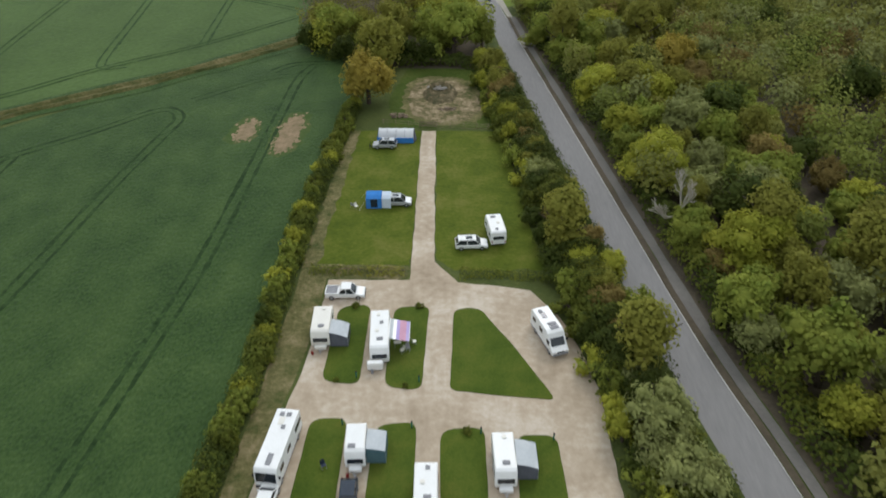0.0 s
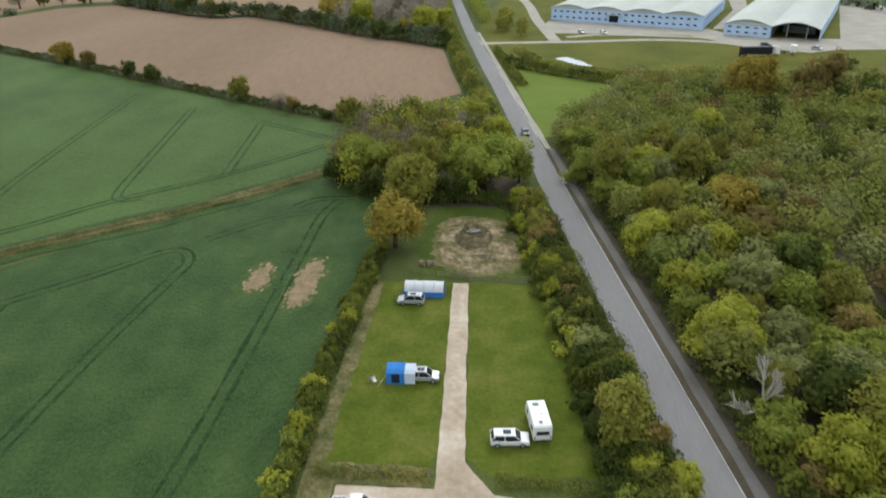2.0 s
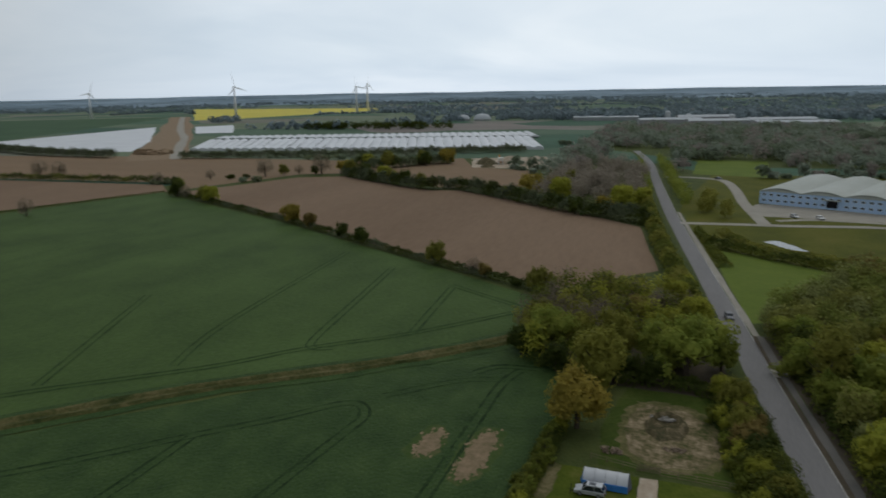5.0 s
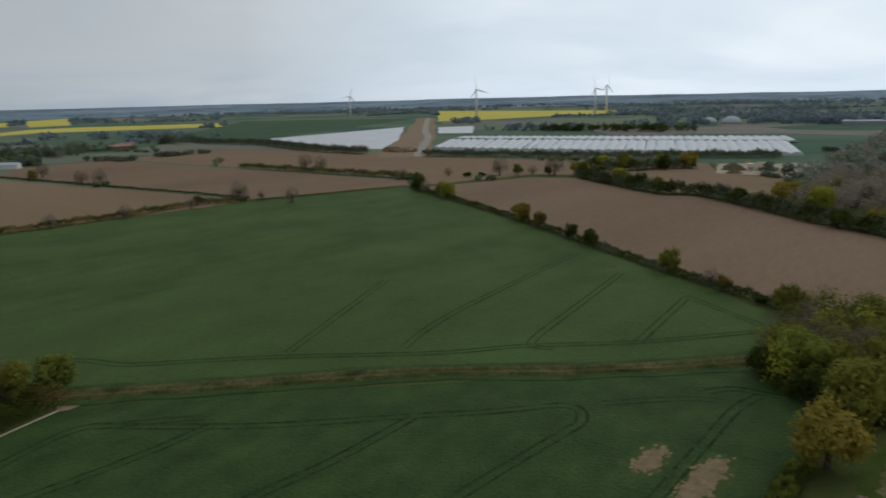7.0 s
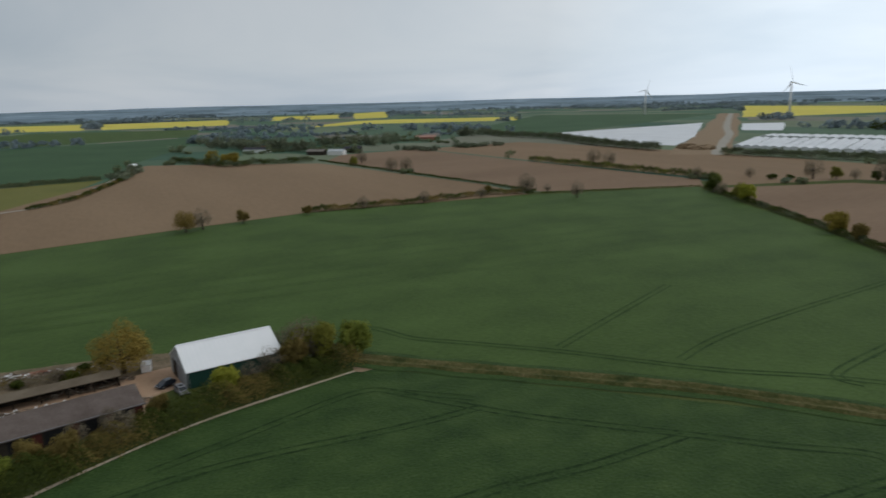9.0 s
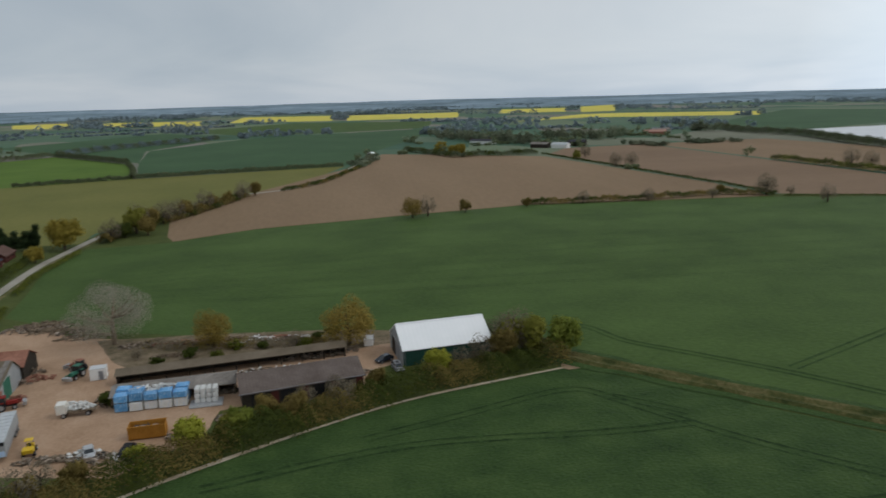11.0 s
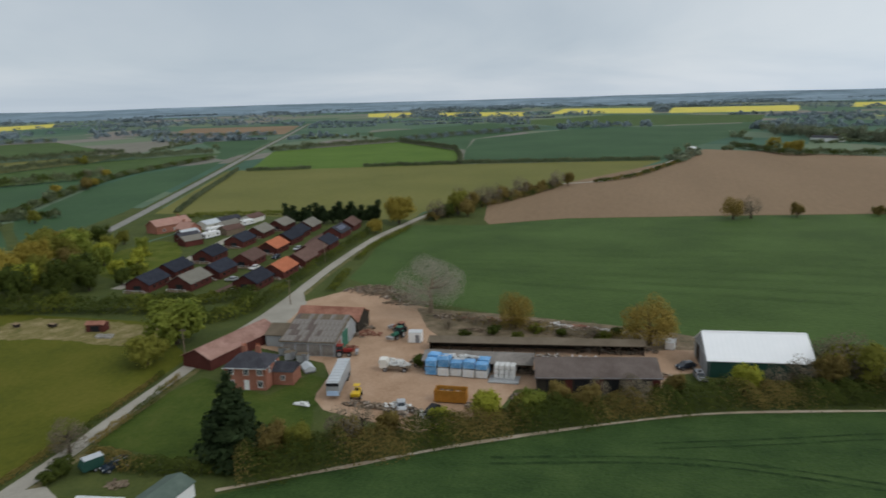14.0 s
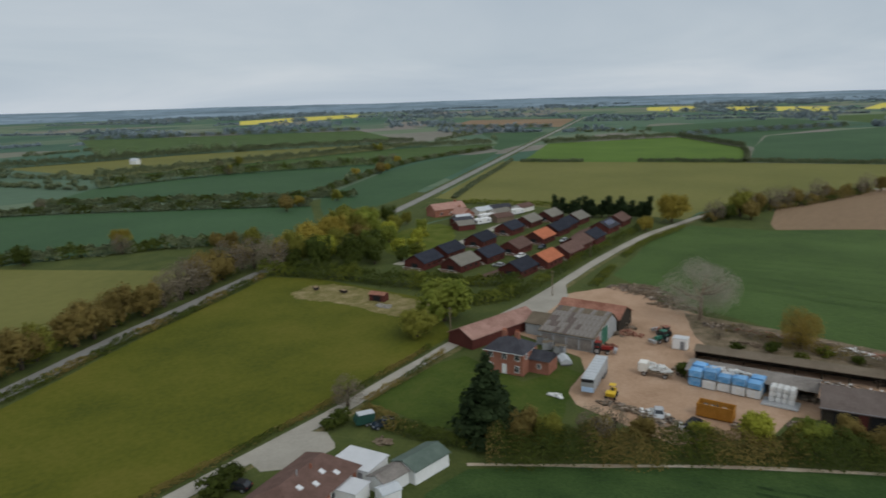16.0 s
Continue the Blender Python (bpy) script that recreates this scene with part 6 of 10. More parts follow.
def build_far_country():
    """Hedgerows and woods from the middle distance to the horizon."""
    rng = random.Random(21)
    spots = {"deep": [], "olive": [], "green": [], "bare": []}
    keep_out = FIELDS + [[(-650, 640), (-120, 660), (-120, 1000), (-650, 1000)], [(-520, 560), (-460, 560), (-1200, 1560), (-1270, 1560)], [(-330, 1000), (260, 1000), (260, 1260), (-330, 1260)], [(-990, 700), (-560, 680), (-560, 900), (-1150, 1480), (-1700, 1500), (-1300, 900)], [(-1000, 1500), (-760, 1080), (-480, 1060), (-480, 1420), (-700, 1700)]]

    def free(x, y):
        if (x + 20) ** 2 + (y - 27) ** 2 < 420 ** 2:
            return False
        if -4 > x > -60 and 0 < y < 720:
            return False
        # keep the western road and the main road open
        if x < -100 and abs((y + 163) - (x + 159) * 0.387) < 14:
            return False
        return not any(inside(x, y, f) for f in keep_out)

    def add(x, y, r, h):
        if free(x, y):
            spots[rng.choice(("deep", "deep", "olive", "green") if y < 450 or x < -100 else ("deep", "olive", "olive", "bare"))].append((x, y, r, h))

    for _ in range(300):
        a = rng.uniform(-0.35, 2 * math.pi - 0.35)
        d = 450 + 3600 * rng.random() ** 1.3
        x, y = d * math.sin(a), d * math.cos(a)
        if 0.7 < a < 3.2 and d > 900:
            continue
        turn = rng.choice((0.35, 1.9)) + rng.uniform(-0.2, 0.2)
        k = rng.randint(10, 34)
        for i in range(k):
            o = (i - k / 2) * (6 + d * 0.004)
            h = rng.uniform(2.2, 4.5) if rng.random() < 0.8 else rng.uniform(7, 10)
            add(x + o * math.cos(turn) + rng.uniform(-2, 2), y + o * math.sin(turn) + rng.uniform(-2, 2), rng.uniform(3, 4.6) + d * 0.0012, h)
    for _ in range(95):
        a = rng.uniform(-2.6, 0.8)
        d = 900 + 3400 * rng.random() ** 0.8
        x, y = d * math.sin(a), d * math.cos(a)
        w, l = rng.uniform(30, 90), rng.uniform(80, 300)
        t = rng.uniform(0, 3.14)
        for i in range(rng.randint(30, 70)):
            u, v = rng.uniform(-l, l), rng.uniform(-w, w)
            add(x + u * math.cos(t) - v * math.sin(t), y + u * math.sin(t) + v * math.cos(t), rng.uniform(6, 11), rng.uniform(8, 13))
    # the belt of woods north of the vaulted sheds
    for _ in range(1750):
        x, y = rng.uniform(-90, 520), rng.uniform(490, 1010)
        if y < 610 and 3 < x < 75 or 165 < x < 245 and 520 < y < 690 or y < 560 and 30 < x < 235:
            continue
        if 178 < x < 226 and 695 < y < 860:
            continue
        add(x, y, rng.uniform(6.5, 12), rng.uniform(7, 13))
    patch("woodland_floor", [(40, 566), (-80, 720), (-90, 1000), (520, 1010), (540, 490), (250, 470), (235, 560)], 0.02, M_VERGE, "shaded grass under woods behind the sheds", "ground", step=20, amp=5)
    for _ in range(420):
        add(rng.uniform(-330, 260), rng.uniform(1280, 1500), rng.uniform(6, 9), rng.uniform(9, 13))
    # the wooded country along the northern and north-western horizon
    for _ in range(3600):
        a = rng.uniform(-0.95, 0.55)
        d = rng.uniform(1500, 4300) if a > -0.42 else rng.uniform(2300, 4300)
        if noise.noise((d * math.sin(a) * 0.0022, d * math.cos(a) * 0.0022, 4)) > (-0.15 if a > -0.42 else 0.05):
            add(d * math.sin(a), d * math.cos(a), rng.uniform(9, 16), rng.uniform(8, 13))
    for _ in range(1500):
        a = rng.uniform(-2.7, -0.95)
        d = rng.uniform(1900, 4300)
        if noise.noise((d * math.sin(a) * 0.002, d * math.cos(a) * 0.002, 9)) > 0.08:
            add(d * math.sin(a), d * math.cos(a), rng.uniform(9, 15), rng.uniform(7, 12))
    # middle-distance leaf colours, each with some haze put in
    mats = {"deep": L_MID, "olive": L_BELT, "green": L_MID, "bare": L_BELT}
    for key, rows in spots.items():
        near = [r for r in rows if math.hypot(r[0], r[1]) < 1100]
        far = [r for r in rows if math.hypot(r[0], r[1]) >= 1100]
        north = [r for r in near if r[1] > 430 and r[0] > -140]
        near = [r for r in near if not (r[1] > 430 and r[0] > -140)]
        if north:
            # northern crowns wear leaf colours with haze mixed in
            thicket("northern_woods", north, L_MAUVE if key == "bare" else L_BELT if key == "deep" else L_NORTH, 90, 2.7, "budding woods north of the sheds, haze greyed into colour", "woodland", shape="round", seed=53)
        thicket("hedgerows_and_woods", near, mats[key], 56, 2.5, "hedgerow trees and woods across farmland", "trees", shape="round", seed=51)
        # haze is in the leaf colour of these far woods
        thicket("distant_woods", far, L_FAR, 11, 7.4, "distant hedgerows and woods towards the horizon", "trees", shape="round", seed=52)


build_far_country()

# ---- vehicles and tents on the campsite ----


def wheel(parent, x, y, r=0.33, w=0.22, z=None):
    z = r if z is None else z
    bm = bmesh.new()
    cyl(bm, (x - w / 2, y, z), (x + w / 2, y, z), r, n=14)
    t = part("wheel", bm, M_BLACKP, parent)
    s = 1 if x > 0 else -1
    bm = bmesh.new()
    cyl(bm, (x + s * (w / 2 - 0.03), y, z), (x + s * (w / 2 + 0.015), y, z), r * 0.62, n=12)
    part("rim", bm, M_METAL, t)
    return t


def caravan(m, length=5.6, width=2.3, label="white touring caravan on a gravel pitch", rooflights=3, front_box=True, body_mat=None, twin=False, group="touring caravans"):
    """A touring caravan: y runs along it, its drawbar towards -y."""
    ob = thing("caravan", m, label, "caravan", group)
    h0, h1, hl = 0.45, 2.62, length / 2
    prof = [(-hl + 0.10, h0), (-hl - 0.02, 1.1), (-hl + 0.12, 1.75), (-hl + 0.42, 2.45), (-hl + 0.75, h1), (hl - 0.35, h1), (hl - 0.08, 2.45), (hl, 1.6), (hl - 0.04, h0)]
    body = part("body", prism(prof, -width / 2, width / 2, 0.07), body_mat or M_WHITE, ob)
    part("skirt", boxes((0, 0, 0.38, width - 0.12, length - 0.5, 0.22)), M_GREYP, ob)
    # windows: front, rear, sides
    for name, cy, cz, sx, rx in (("front_window", -hl + 0.02, 1.45, width * 0.78, -12), ("rear_window", hl - 0.005, 1.55, width * 0.7, 0)):
        bm = boxes((0, 0, 0, sx, 0.05, 0.55), bevel=0.015)
        bm.transform(pose(0, cy, cz, rx))
        part(name, bm, M_GLASS, ob)
    for sx in (-1, 1):
        for cy in (-hl * 0.55, 0.1, hl * 0.6):
            if sx > 0 and cy == 0.1:
                part("door", boxes((sx * width / 2, cy, 1.35, 0.04, 0.62, 1.75), bevel=0.01), M_CREAM, ob)
            else:
                part("side_window", boxes((sx * width / 2, cy, 1.55, 0.05, 0.95, 0.55), bevel=0.015), M_GLASS, ob)
    rnd = random.Random(int(length * 100))
    for i in range(rooflights):
        y = -hl + length * (0.25 + 0.6 * i / max(1, rooflights - 1))
        big = i == 0
        rl = part("rooflight", boxes((rnd.uniform(-.35, .35), y, h1 + 0.05, 0.75 if big else 0.45, 0.5 if big else 0.45, 0.10), bevel=0.02), M_GREYP if i % 2 == 0 else M_CREAM, ob)
    part("roof_rail", boxes((-width / 2 + 0.08, 0.2, h1 + 0.02, 0.05, length - 1.2, 0.05), (width / 2 - 0.08, 0.2, h1 + 0.02, 0.05, length - 1.2, 0.05)), M_CREAM, ob)
    if twin:
        for cy in (-0.45, 0.35):
            for sx in (-1, 1):
                wheel(ob, sx * (width / 2 - 0.10), cy, 0.32)
    else:
        for sx in (-1, 1):
            wheel(ob, sx * (width / 2 - 0.10), -0.1, 0.33)
    part("drawbar", cyls(((-0.55, -hl + 0.1, 0.45), (0, -hl - 1.05, 0.45), 0.05, 0.05), ((0.55, -hl + 0.1, 0.45), (0, -hl - 1.05, 0.45), 0.05, 0.05),
                         ((0, -hl - 0.9, 0.0), (0, -hl - 0.9, 0.75), 0.035, 0.035)), M_METAL, ob)
    if front_box:
        part("locker", boxes((0, -hl - 0.28, 0.62, width * 0.62, 0.55, 0.45), bevel=0.08), body_mat or M_WHITE, ob)
    for sx in (-1, 1):
        part("tail_light", boxes((sx * (width / 2 - 0.16), hl - 0.01, 0.85, 0.16, 0.05, 0.35), bevel=0.01), M_MACHRED, ob)
    part("stripe", boxes((-width / 2 - 0.005, 0, 1.05, 0.02, length * 0.86, 0.10), (width / 2 + 0.005, 0, 1.05, 0.02, length * 0.86, 0.10)), M_GREYP, ob)
    return ob


def motorhome(m, length=6.6, width=2.25, label="white motorhome parked on gravel", coach=False, cab_col=None):
    """A motorhome: its cab towards -y."""
    ob = thing("motorhome", m, label, "motorhome")
    hl = length / 2
    h1 = 2.95 if coach else 2.8
    if coach:
        prof = [(-hl + 0.05, 0.4), (-hl, 1.2), (-hl + 0.18, 2.6), (-hl + 0.45, h1), (hl - 0.15, h1), (hl, 2.7), (hl, 0.4)]
    else:
        prof = [(-hl, 0.45), (-hl - 0.02, 0.95), (-hl + 0.75, 1.25), (-hl + 1.35, 2.05), (-hl + 1.7, 2.62), (-hl + 2.3, h1), (hl - 0.2, h1), (hl, 2.6), (hl, 0.45)]
    part("body", prism(prof, -width / 2, width / 2, 0.09), M_WHITE, ob)
    part("skirt", boxes((0, 0.2, 0.34, width - 0.10, length - 0.7, 0.24)), M_GREYP, ob)
    if coach:
        bm = boxes((0, 0, 0, width * 0.88, 0.05, 1.25), bevel=0.02)
        bm.transform(pose(0, -hl + 0.08, 1.85, -6))
        part("windscreen", bm, M_GLASS, ob)
        part("bumper", boxes((0, -hl - 0.02, 0.55, width * 0.96, 0.16, 0.35), bevel=0.05), M_BLACKP, ob)
    else:
        bm = boxes((0, 0, 0, width * 0.80, 0.05, 1.05), bevel=0.02)
        bm.transform(pose(0, -hl + 1.04, 1.66, -36))
        part("windscreen", bm, M_GLASS, ob)
        part("bumper", boxes((0, -hl - 0.03, 0.58, width * 0.9, 0.2, 0.32), bevel=0.06), M_GREYP, ob)
        part("grille", boxes((0, -hl - 0.02, 0.88, width * 0.42, 0.05, 0.16), bevel=0.01), M_BLACKP, ob)
    for sx in (-1, 1):
        part("headlight", boxes((sx * width * 0.37, -hl + (0.0 if coach else 0.08), 0.92, 0.34, 0.14, 0.2), bevel=0.03), M_CLEAR, ob)
        part("mirror", boxes((sx * (width / 2 + 0.16), -hl + (0.3 if coach else 1.1), 1.75, 0.22, 0.1, 0.38), bevel=0.03), M_BLACKP, ob)
        ys = (-hl + 1.6, -0.2, hl - 1.6, hl - 0.7) if coach else (0.2, hl - 1.1)
        for y in ys:
            part("side_window", boxes((sx * width / 2, y, 1.85, 0.05, 1.05 if coach else 0.9, 0.62), bevel=0.015), M_GLASS, ob)
        if not coach:
            part("cab_window", boxes((sx * width / 2, -hl + 1.45, 1.62, 0.05, 0.75, 0.55), bevel=0.015), M_GLASS, ob)
        part("tail_light", boxes((sx * (width / 2 - 0.12), hl, 0.95, 0.14, 0.05, 0.5), bevel=0.01), M_MACHRED, ob)
        for y in (-hl + 1.0, hl - 1.6):
            wheel(ob, sx * (width / 2 - 0.12), y, 0.36, 0.24)
    part("rear_window", boxes((0, hl, 1.9, width * 0.6, 0.05, 0.6), bevel=0.015), M_GLASS, ob)
    lights = ((0.35, hl - 0.9, .5, .5), (-0.4, hl - 0.9, .5, .5), (0.2, hl - 2.6, .45, .5), (0.1, -hl + 1.5, .55, 1.4)) if coach else ((0.1, -0.9, 1.1, 0.55), (0.1, -0.2, 1.1, 0.5), (-0.3, hl - 1.0, .5, .5))
    for x, y, a, b in lights:
        part("rooflight", boxes((x, y, h1 + 0.04, a, b, 0.10), bevel=0.02), M_GREYP, ob)
    part("solar_panel", boxes((-0.2, hl - 1.8, h1 + 0.03, 0.6, 1.0, 0.04)), M_SOLARPV if not coach else M_CREAM, ob)
    return ob


def car(m, label, paint, length=4.7, width=1.85, height=1.65, kind="suv", group=""):
    """A car, its nose towards -y."""
    ob = thing({"suv": "estate_car", "pickup": "pickup_truck", "hatch": "hatchback_car"}[kind], m, label, {"pickup": "pickup"}.get(kind, "car"), group)
    hl = length / 2
    w2 = width / 2
    low = [(-hl, 0.35), (-hl - 0.02, 0.62), (-hl + 0.12, 0.82), (-hl + 0.9, 0.98), (hl - 0.15, 1.0), (hl, 0.85), (hl, 0.38)]
    part("body", prism(low, -w2, w2, 0.07), paint, ob)
    if kind == "pickup":
        c0, c1, r0, r1 = -hl + 1.15, 0.75, -hl + 1.85, 0.45
        part("load_bed", boxes((w2 - 0.06, hl - 0.85, 1.05, 0.10, 1.55, 0.16), (-w2 + 0.06, hl - 0.85, 1.05, 0.10, 1.55, 0.16), (0, hl - 0.06, 1.05, width, 0.10, 0.16), bevel=0.02), paint, ob)
        part("bed_liner", boxes((0, hl - 0.85, 1.0, width - 0.25, 1.5, 0.03)), M_GREYP, ob)
    else:
        c0, c1 = -hl + 1.0, hl - 0.1
        r0, r1 = -hl + 1.75, hl - (0.45 if kind == "suv" else 0.75)
    glass = [(c0, 0.96), (r0, height - 0.06), (r1, height - 0.06), (c1, 0.96)]
    cab = prism(glass, -w2 + 0.08, w2 - 0.08)
    for v in cab.verts:
        if v.co.z > 1.2:
            v.co.x *= 0.86
    part("glasshouse", cab, M_GLASS, ob)
    part("roof", boxes((0, (r0 + r1) / 2, height - 0.03, width * 0.80, r1 - r0 + 0.12, 0.09), bevel=0.035), paint, ob)
    for sx in (-1, 1):
        for y in ((r0 + c0) / 2, (r0 + r1) / 2, (r1 + c1) / 2):
            lean = 0 if abs(y - (r0 + r1) / 2) < 0.01 else (1 if y < 0 else -1)
            a = Vector((sx * (w2 - 0.09), y - lean * 0.40 * (1 if lean else 0), 0.97))
            b = Vector((sx * (w2 * 0.82), y + lean * 0.36 * (1 if lean else 0), height - 0.05))
            bm = bmesh.new()
            cyl(bm, a, b, 0.05, 0.05, 5)
            part("pillar", bm, paint, ob)
        part("headlight", boxes((sx * (w2 - 0.28), -hl + 0.06, 0.72, 0.36, 0.18, 0.16), bevel=0.04), M_CLEAR, ob)
        part("tail_light", boxes((sx * (w2 - 0.16), hl - 0.01, 0.85, 0.22, 0.08, 0.2), bevel=0.02), M_MACHRED, ob)
        part("mirror", boxes((sx * (w2 + 0.08), c0 + 0.45, 1.05, 0.18, 0.1, 0.13), bevel=0.03), paint, ob)
        for y in (-hl + 0.85, hl - 0.85):
            wheel(ob, sx * (w2 - 0.09), y, 0.35, 0.22)
    part("bumper", boxes((0, -hl + 0.0, 0.45, width * 0.94, 0.14, 0.2), bevel=0.04), M_BLACKP, ob)
    if kind == "suv":
        part("roof_bar", boxes((w2 * 0.72, (r0 + r1) / 2, height + 0.04, 0.04, r1 - r0 - 0.2, 0.05), (-w2 * 0.72, (r0 + r1) / 2, height + 0.04, 0.04, r1 - r0 - 0.2, 0.05)), M_METAL, ob)
        part("sunroof", boxes((0, (r0 + r1) / 2 - 0.3, height + 0.02, 0.8, 1.0, 0.03), bevel=0.01), M_GLASS, ob)
    return ob


def porch_awning(m, width, depth, h_in, h_out, fabric, side, label):
    """A poled caravan porch awning: x runs out from the caravan, y along it."""
    ob = thing("caravan_awning", m, label, "awning")
    w = width / 2
    bm = bmesh.new()
    n = 6
    rows = []
    for j in range(n + 1):
        t = j / n
        rows.append([bm.verts.new((depth * t, y, h_in + (h_out - h_in) * t + 0.10 * math.sin(math.pi * t) - 0.03 * (abs(k - 2) / 2))) for k, y in enumerate((-w, -w / 2, 0, w / 2, w))])
    for a, b in zip(rows, rows[1:]):
        for k in range(4):
            bm.faces.new((a[k], a[k + 1], b[k + 1], b[k]))
    r = bmesh.ops.extrude_face_region(bm, geom=bm.faces[:])
    bmesh.ops.translate(bm, vec=(0, 0, -0.03), verts=[v for v in r["geom"] if isinstance(v, bmesh.types.BMVert)])
    part("roof", bm, fabric, ob)
    bm = prism([(0.02, 0.03), (0.02, h_in - 0.05), (depth * 0.5, (h_in + h_out) / 2 + 0.04), (depth - 0.02, h_out - 0.05), (depth - 0.02, 0.03)], -0.02, 0.02)
    bm.transform(pose(0, -w, 0, 0, 0, 90) @ Matrix.Diagonal((-1, 1, 1, 1)))
    for v in bm.verts:
        v.co = Vector((abs(v.co.x), v.co.y, v.co.z))
    part("side_wall", bm, side, ob)
    bm = prism([(0.02, 0.03), (0.02, h_in - 0.05), (depth * 0.5, (h_in + h_out) / 2 + 0.04), (depth - 0.02, h_out - 0.05), (depth - 0.02, 0.03)], -0.02, 0.02)
    bm.transform(pose(0, w, 0, 0, 0, 90) @ Matrix.Diagonal((-1, 1, 1, 1)))
    for v in bm.verts:
        v.co = Vector((abs(v.co.x), v.co.y, v.co.z))
    part("side_wall", bm, side, ob)
    part("front_wall", boxes((depth, 0, h_out / 2, 0.04, width * 0.94, h_out - 0.05)), side, ob)
    for y in (-w, w):
        part("pole", cyls(((depth, y, 0), (depth, y, h_out), 0.025, 0.025)), M_METAL, ob)
    part("window", boxes((depth + 0.022, 0, h_out * 0.6, 0.01, width * 0.55, 0.5)), M_GLASS, ob)
    return ob


def sunshade(m):
    """A roll-out striped sun canopy on two poles."""
    ob = thing("sun_canopy", m, "pink, lilac and white striped roll-out canopy beside a caravan", "awning")
    part("cassette", boxes((0.05, 0, 2.45, 0.16, 3.7, 0.16), bevel=0.03), M_WHITE, ob)
    cols = [M_LGREYF, M_WHITE, M_LILACF, M_PINKF, M_PINKF, M_LILACF]
    for i in range(6):
        x0, x1 = 0.1 + i * 0.4, 0.1 + (i + 1) * 0.4
        z0, z1 = 2.42 - i * 0.09, 2.42 - (i + 1) * 0.09
        bm = bmesh.new()
        for x, z in ((x0, z0), (x1, z1)):
            for y in (-1.8, 1.8):
                for dz in (0, -0.02):
                    bm.verts.new((x, y, z + dz))
        v = list(bm.verts)
        for f in ((0, 2, 6, 4), (1, 5, 7, 3), (0, 4, 5, 1), (2, 3, 7, 6), (0, 1, 3, 2), (4, 6, 7, 5)):
            bm.faces.new([v[k] for k in f])
        part("fabric_stripe", bm, cols[i], ob)
    for y in (-1.75, 1.75):
        part("pole", cyls(((2.45, y, 0), (2.48, y, 1.9), 0.025, 0.025)), M_METAL, ob)
        part("rafter", cyls(((0.1, y, 2.35), (2.48, y, 1.86), 0.02, 0.02)), M_METAL, ob)
    part("front_rail", cyls(((2.5, -1.8, 1.87), (2.5, 1.8, 1.87), 0.04, 0.04)), M_WHITE, ob)
    return ob


def tunnel_tent(m, length, width, height, label, fabric, fabric2):
    """A hooped tunnel tent along x: fabric bays between poles, a darker skirt and guy lines."""
    ob = thing("tent", m, label, "tent")
    bays = 4
    for b in range(bays):
        bm = bmesh.new()
        rows = []
        for j in range(4):
            x = -length / 2 + length * (b + j / 3) / bays
            sag = 1 - 0.035 * math.sin(math.pi * j / 3)
            rows.append([bm.verts.new((x, width / 2 * math.cos(math.pi * k / 10) * sag, max(0.03, height * math.sin(math.pi * k / 10) ** 0.8 * sag))) for k in range(11)])
        for a, c in zip(rows, rows[1:]):
            for k in range(10):
                bm.faces.new((a[k], a[k + 1], c[k + 1], c[k]))
        part("fabric_bay", bm, fabric if b in (1, 2) else fabric2, ob, smooth=True)
    for s in (-1, 1):
        bm = bmesh.new()
        c = bm.verts.new((s * (length / 2 + 0.5), 0, 0.05))
        ring = [bm.verts.new((s * length / 2, width / 2 * math.cos(math.pi * k / 10), max(0.03, height * math.sin(math.pi * k / 10) ** 0.8))) for k in range(11)]
        for k in range(10):
            bm.faces.new((ring[k], ring[k + 1], c))
        part("end_wall", bm, M_BLUEF if s < 0 else M_GREYF, ob)
    for b in range(bays + 1):
        x = -length / 2 + length * b / bays
        bm = bmesh.new()
        P = [Vector((x, (width / 2 + 0.02) * math.cos(math.pi * k / 10), max(0.03, (height + 0.03) * math.sin(math.pi * k / 10) ** 0.8))) for k in range(11)]
        for a, c in zip(P, P[1:]):
            cyl(bm, a, c, 0.025, 0.025, 5, caps=False)
        part("hoop", bm, M_GREYP, ob)
    part("skirt", boxes((0, width / 2 - 0.06, 0.55, length, 0.2, 1.05), (0, -width / 2 + 0.06, 0.55, length, 0.2, 1.05), bevel=0.03), M_BLUEF, ob)
    return ob


# pitches nearest the drive
caravan(pose(-15.75, 65.9, 0.06, 0, 0, 2), 5.4, 2.3, "cream touring caravan with a grey porch awning", 2, True, M_CREAM)
porch_awning(pose(-14.55, 64.9, 0.1, 0, 0, 0), 2.6, 2.2, 2.3, 1.5, M_LGREYF, M_GREYF, "grey domed porch awning against a caravan")
caravan(pose(-8.35, 64.0, 0.06, 0, 0, 3), 7.4, 2.3, "long white touring caravan on a gravel pitch", 4, False, M_WHITE, True)
ob = thing("front_locker", pose(-8.65, 59.6, 0.06, 0, 0, 3), "white moulded locker before a caravan", "locker")
part("shell", boxes((0, 0, 0.75, 1.9, 0.75, 1.1), bevel=0.18), M_WHITE, ob)
part("lid", boxes((0, -0.1, 1.34, 1.75, 0.6, 0.1), bevel=0.04), M_WHITE, ob)
sunshade(pose(-7.2, 64.2, 0.1))
motorhome(pose(12.6, 64.6, 0.06, 0, 0, 18), 6.6, 2.2, "white panel-sided motorhome parked at the gravel edge")
car(pose(-13.8, 73.6, 0.06, 0, 0, 90), "white double-cab pickup parked on gravel", M_WHITE, 5.3, 1.9, 1.75, "pickup")
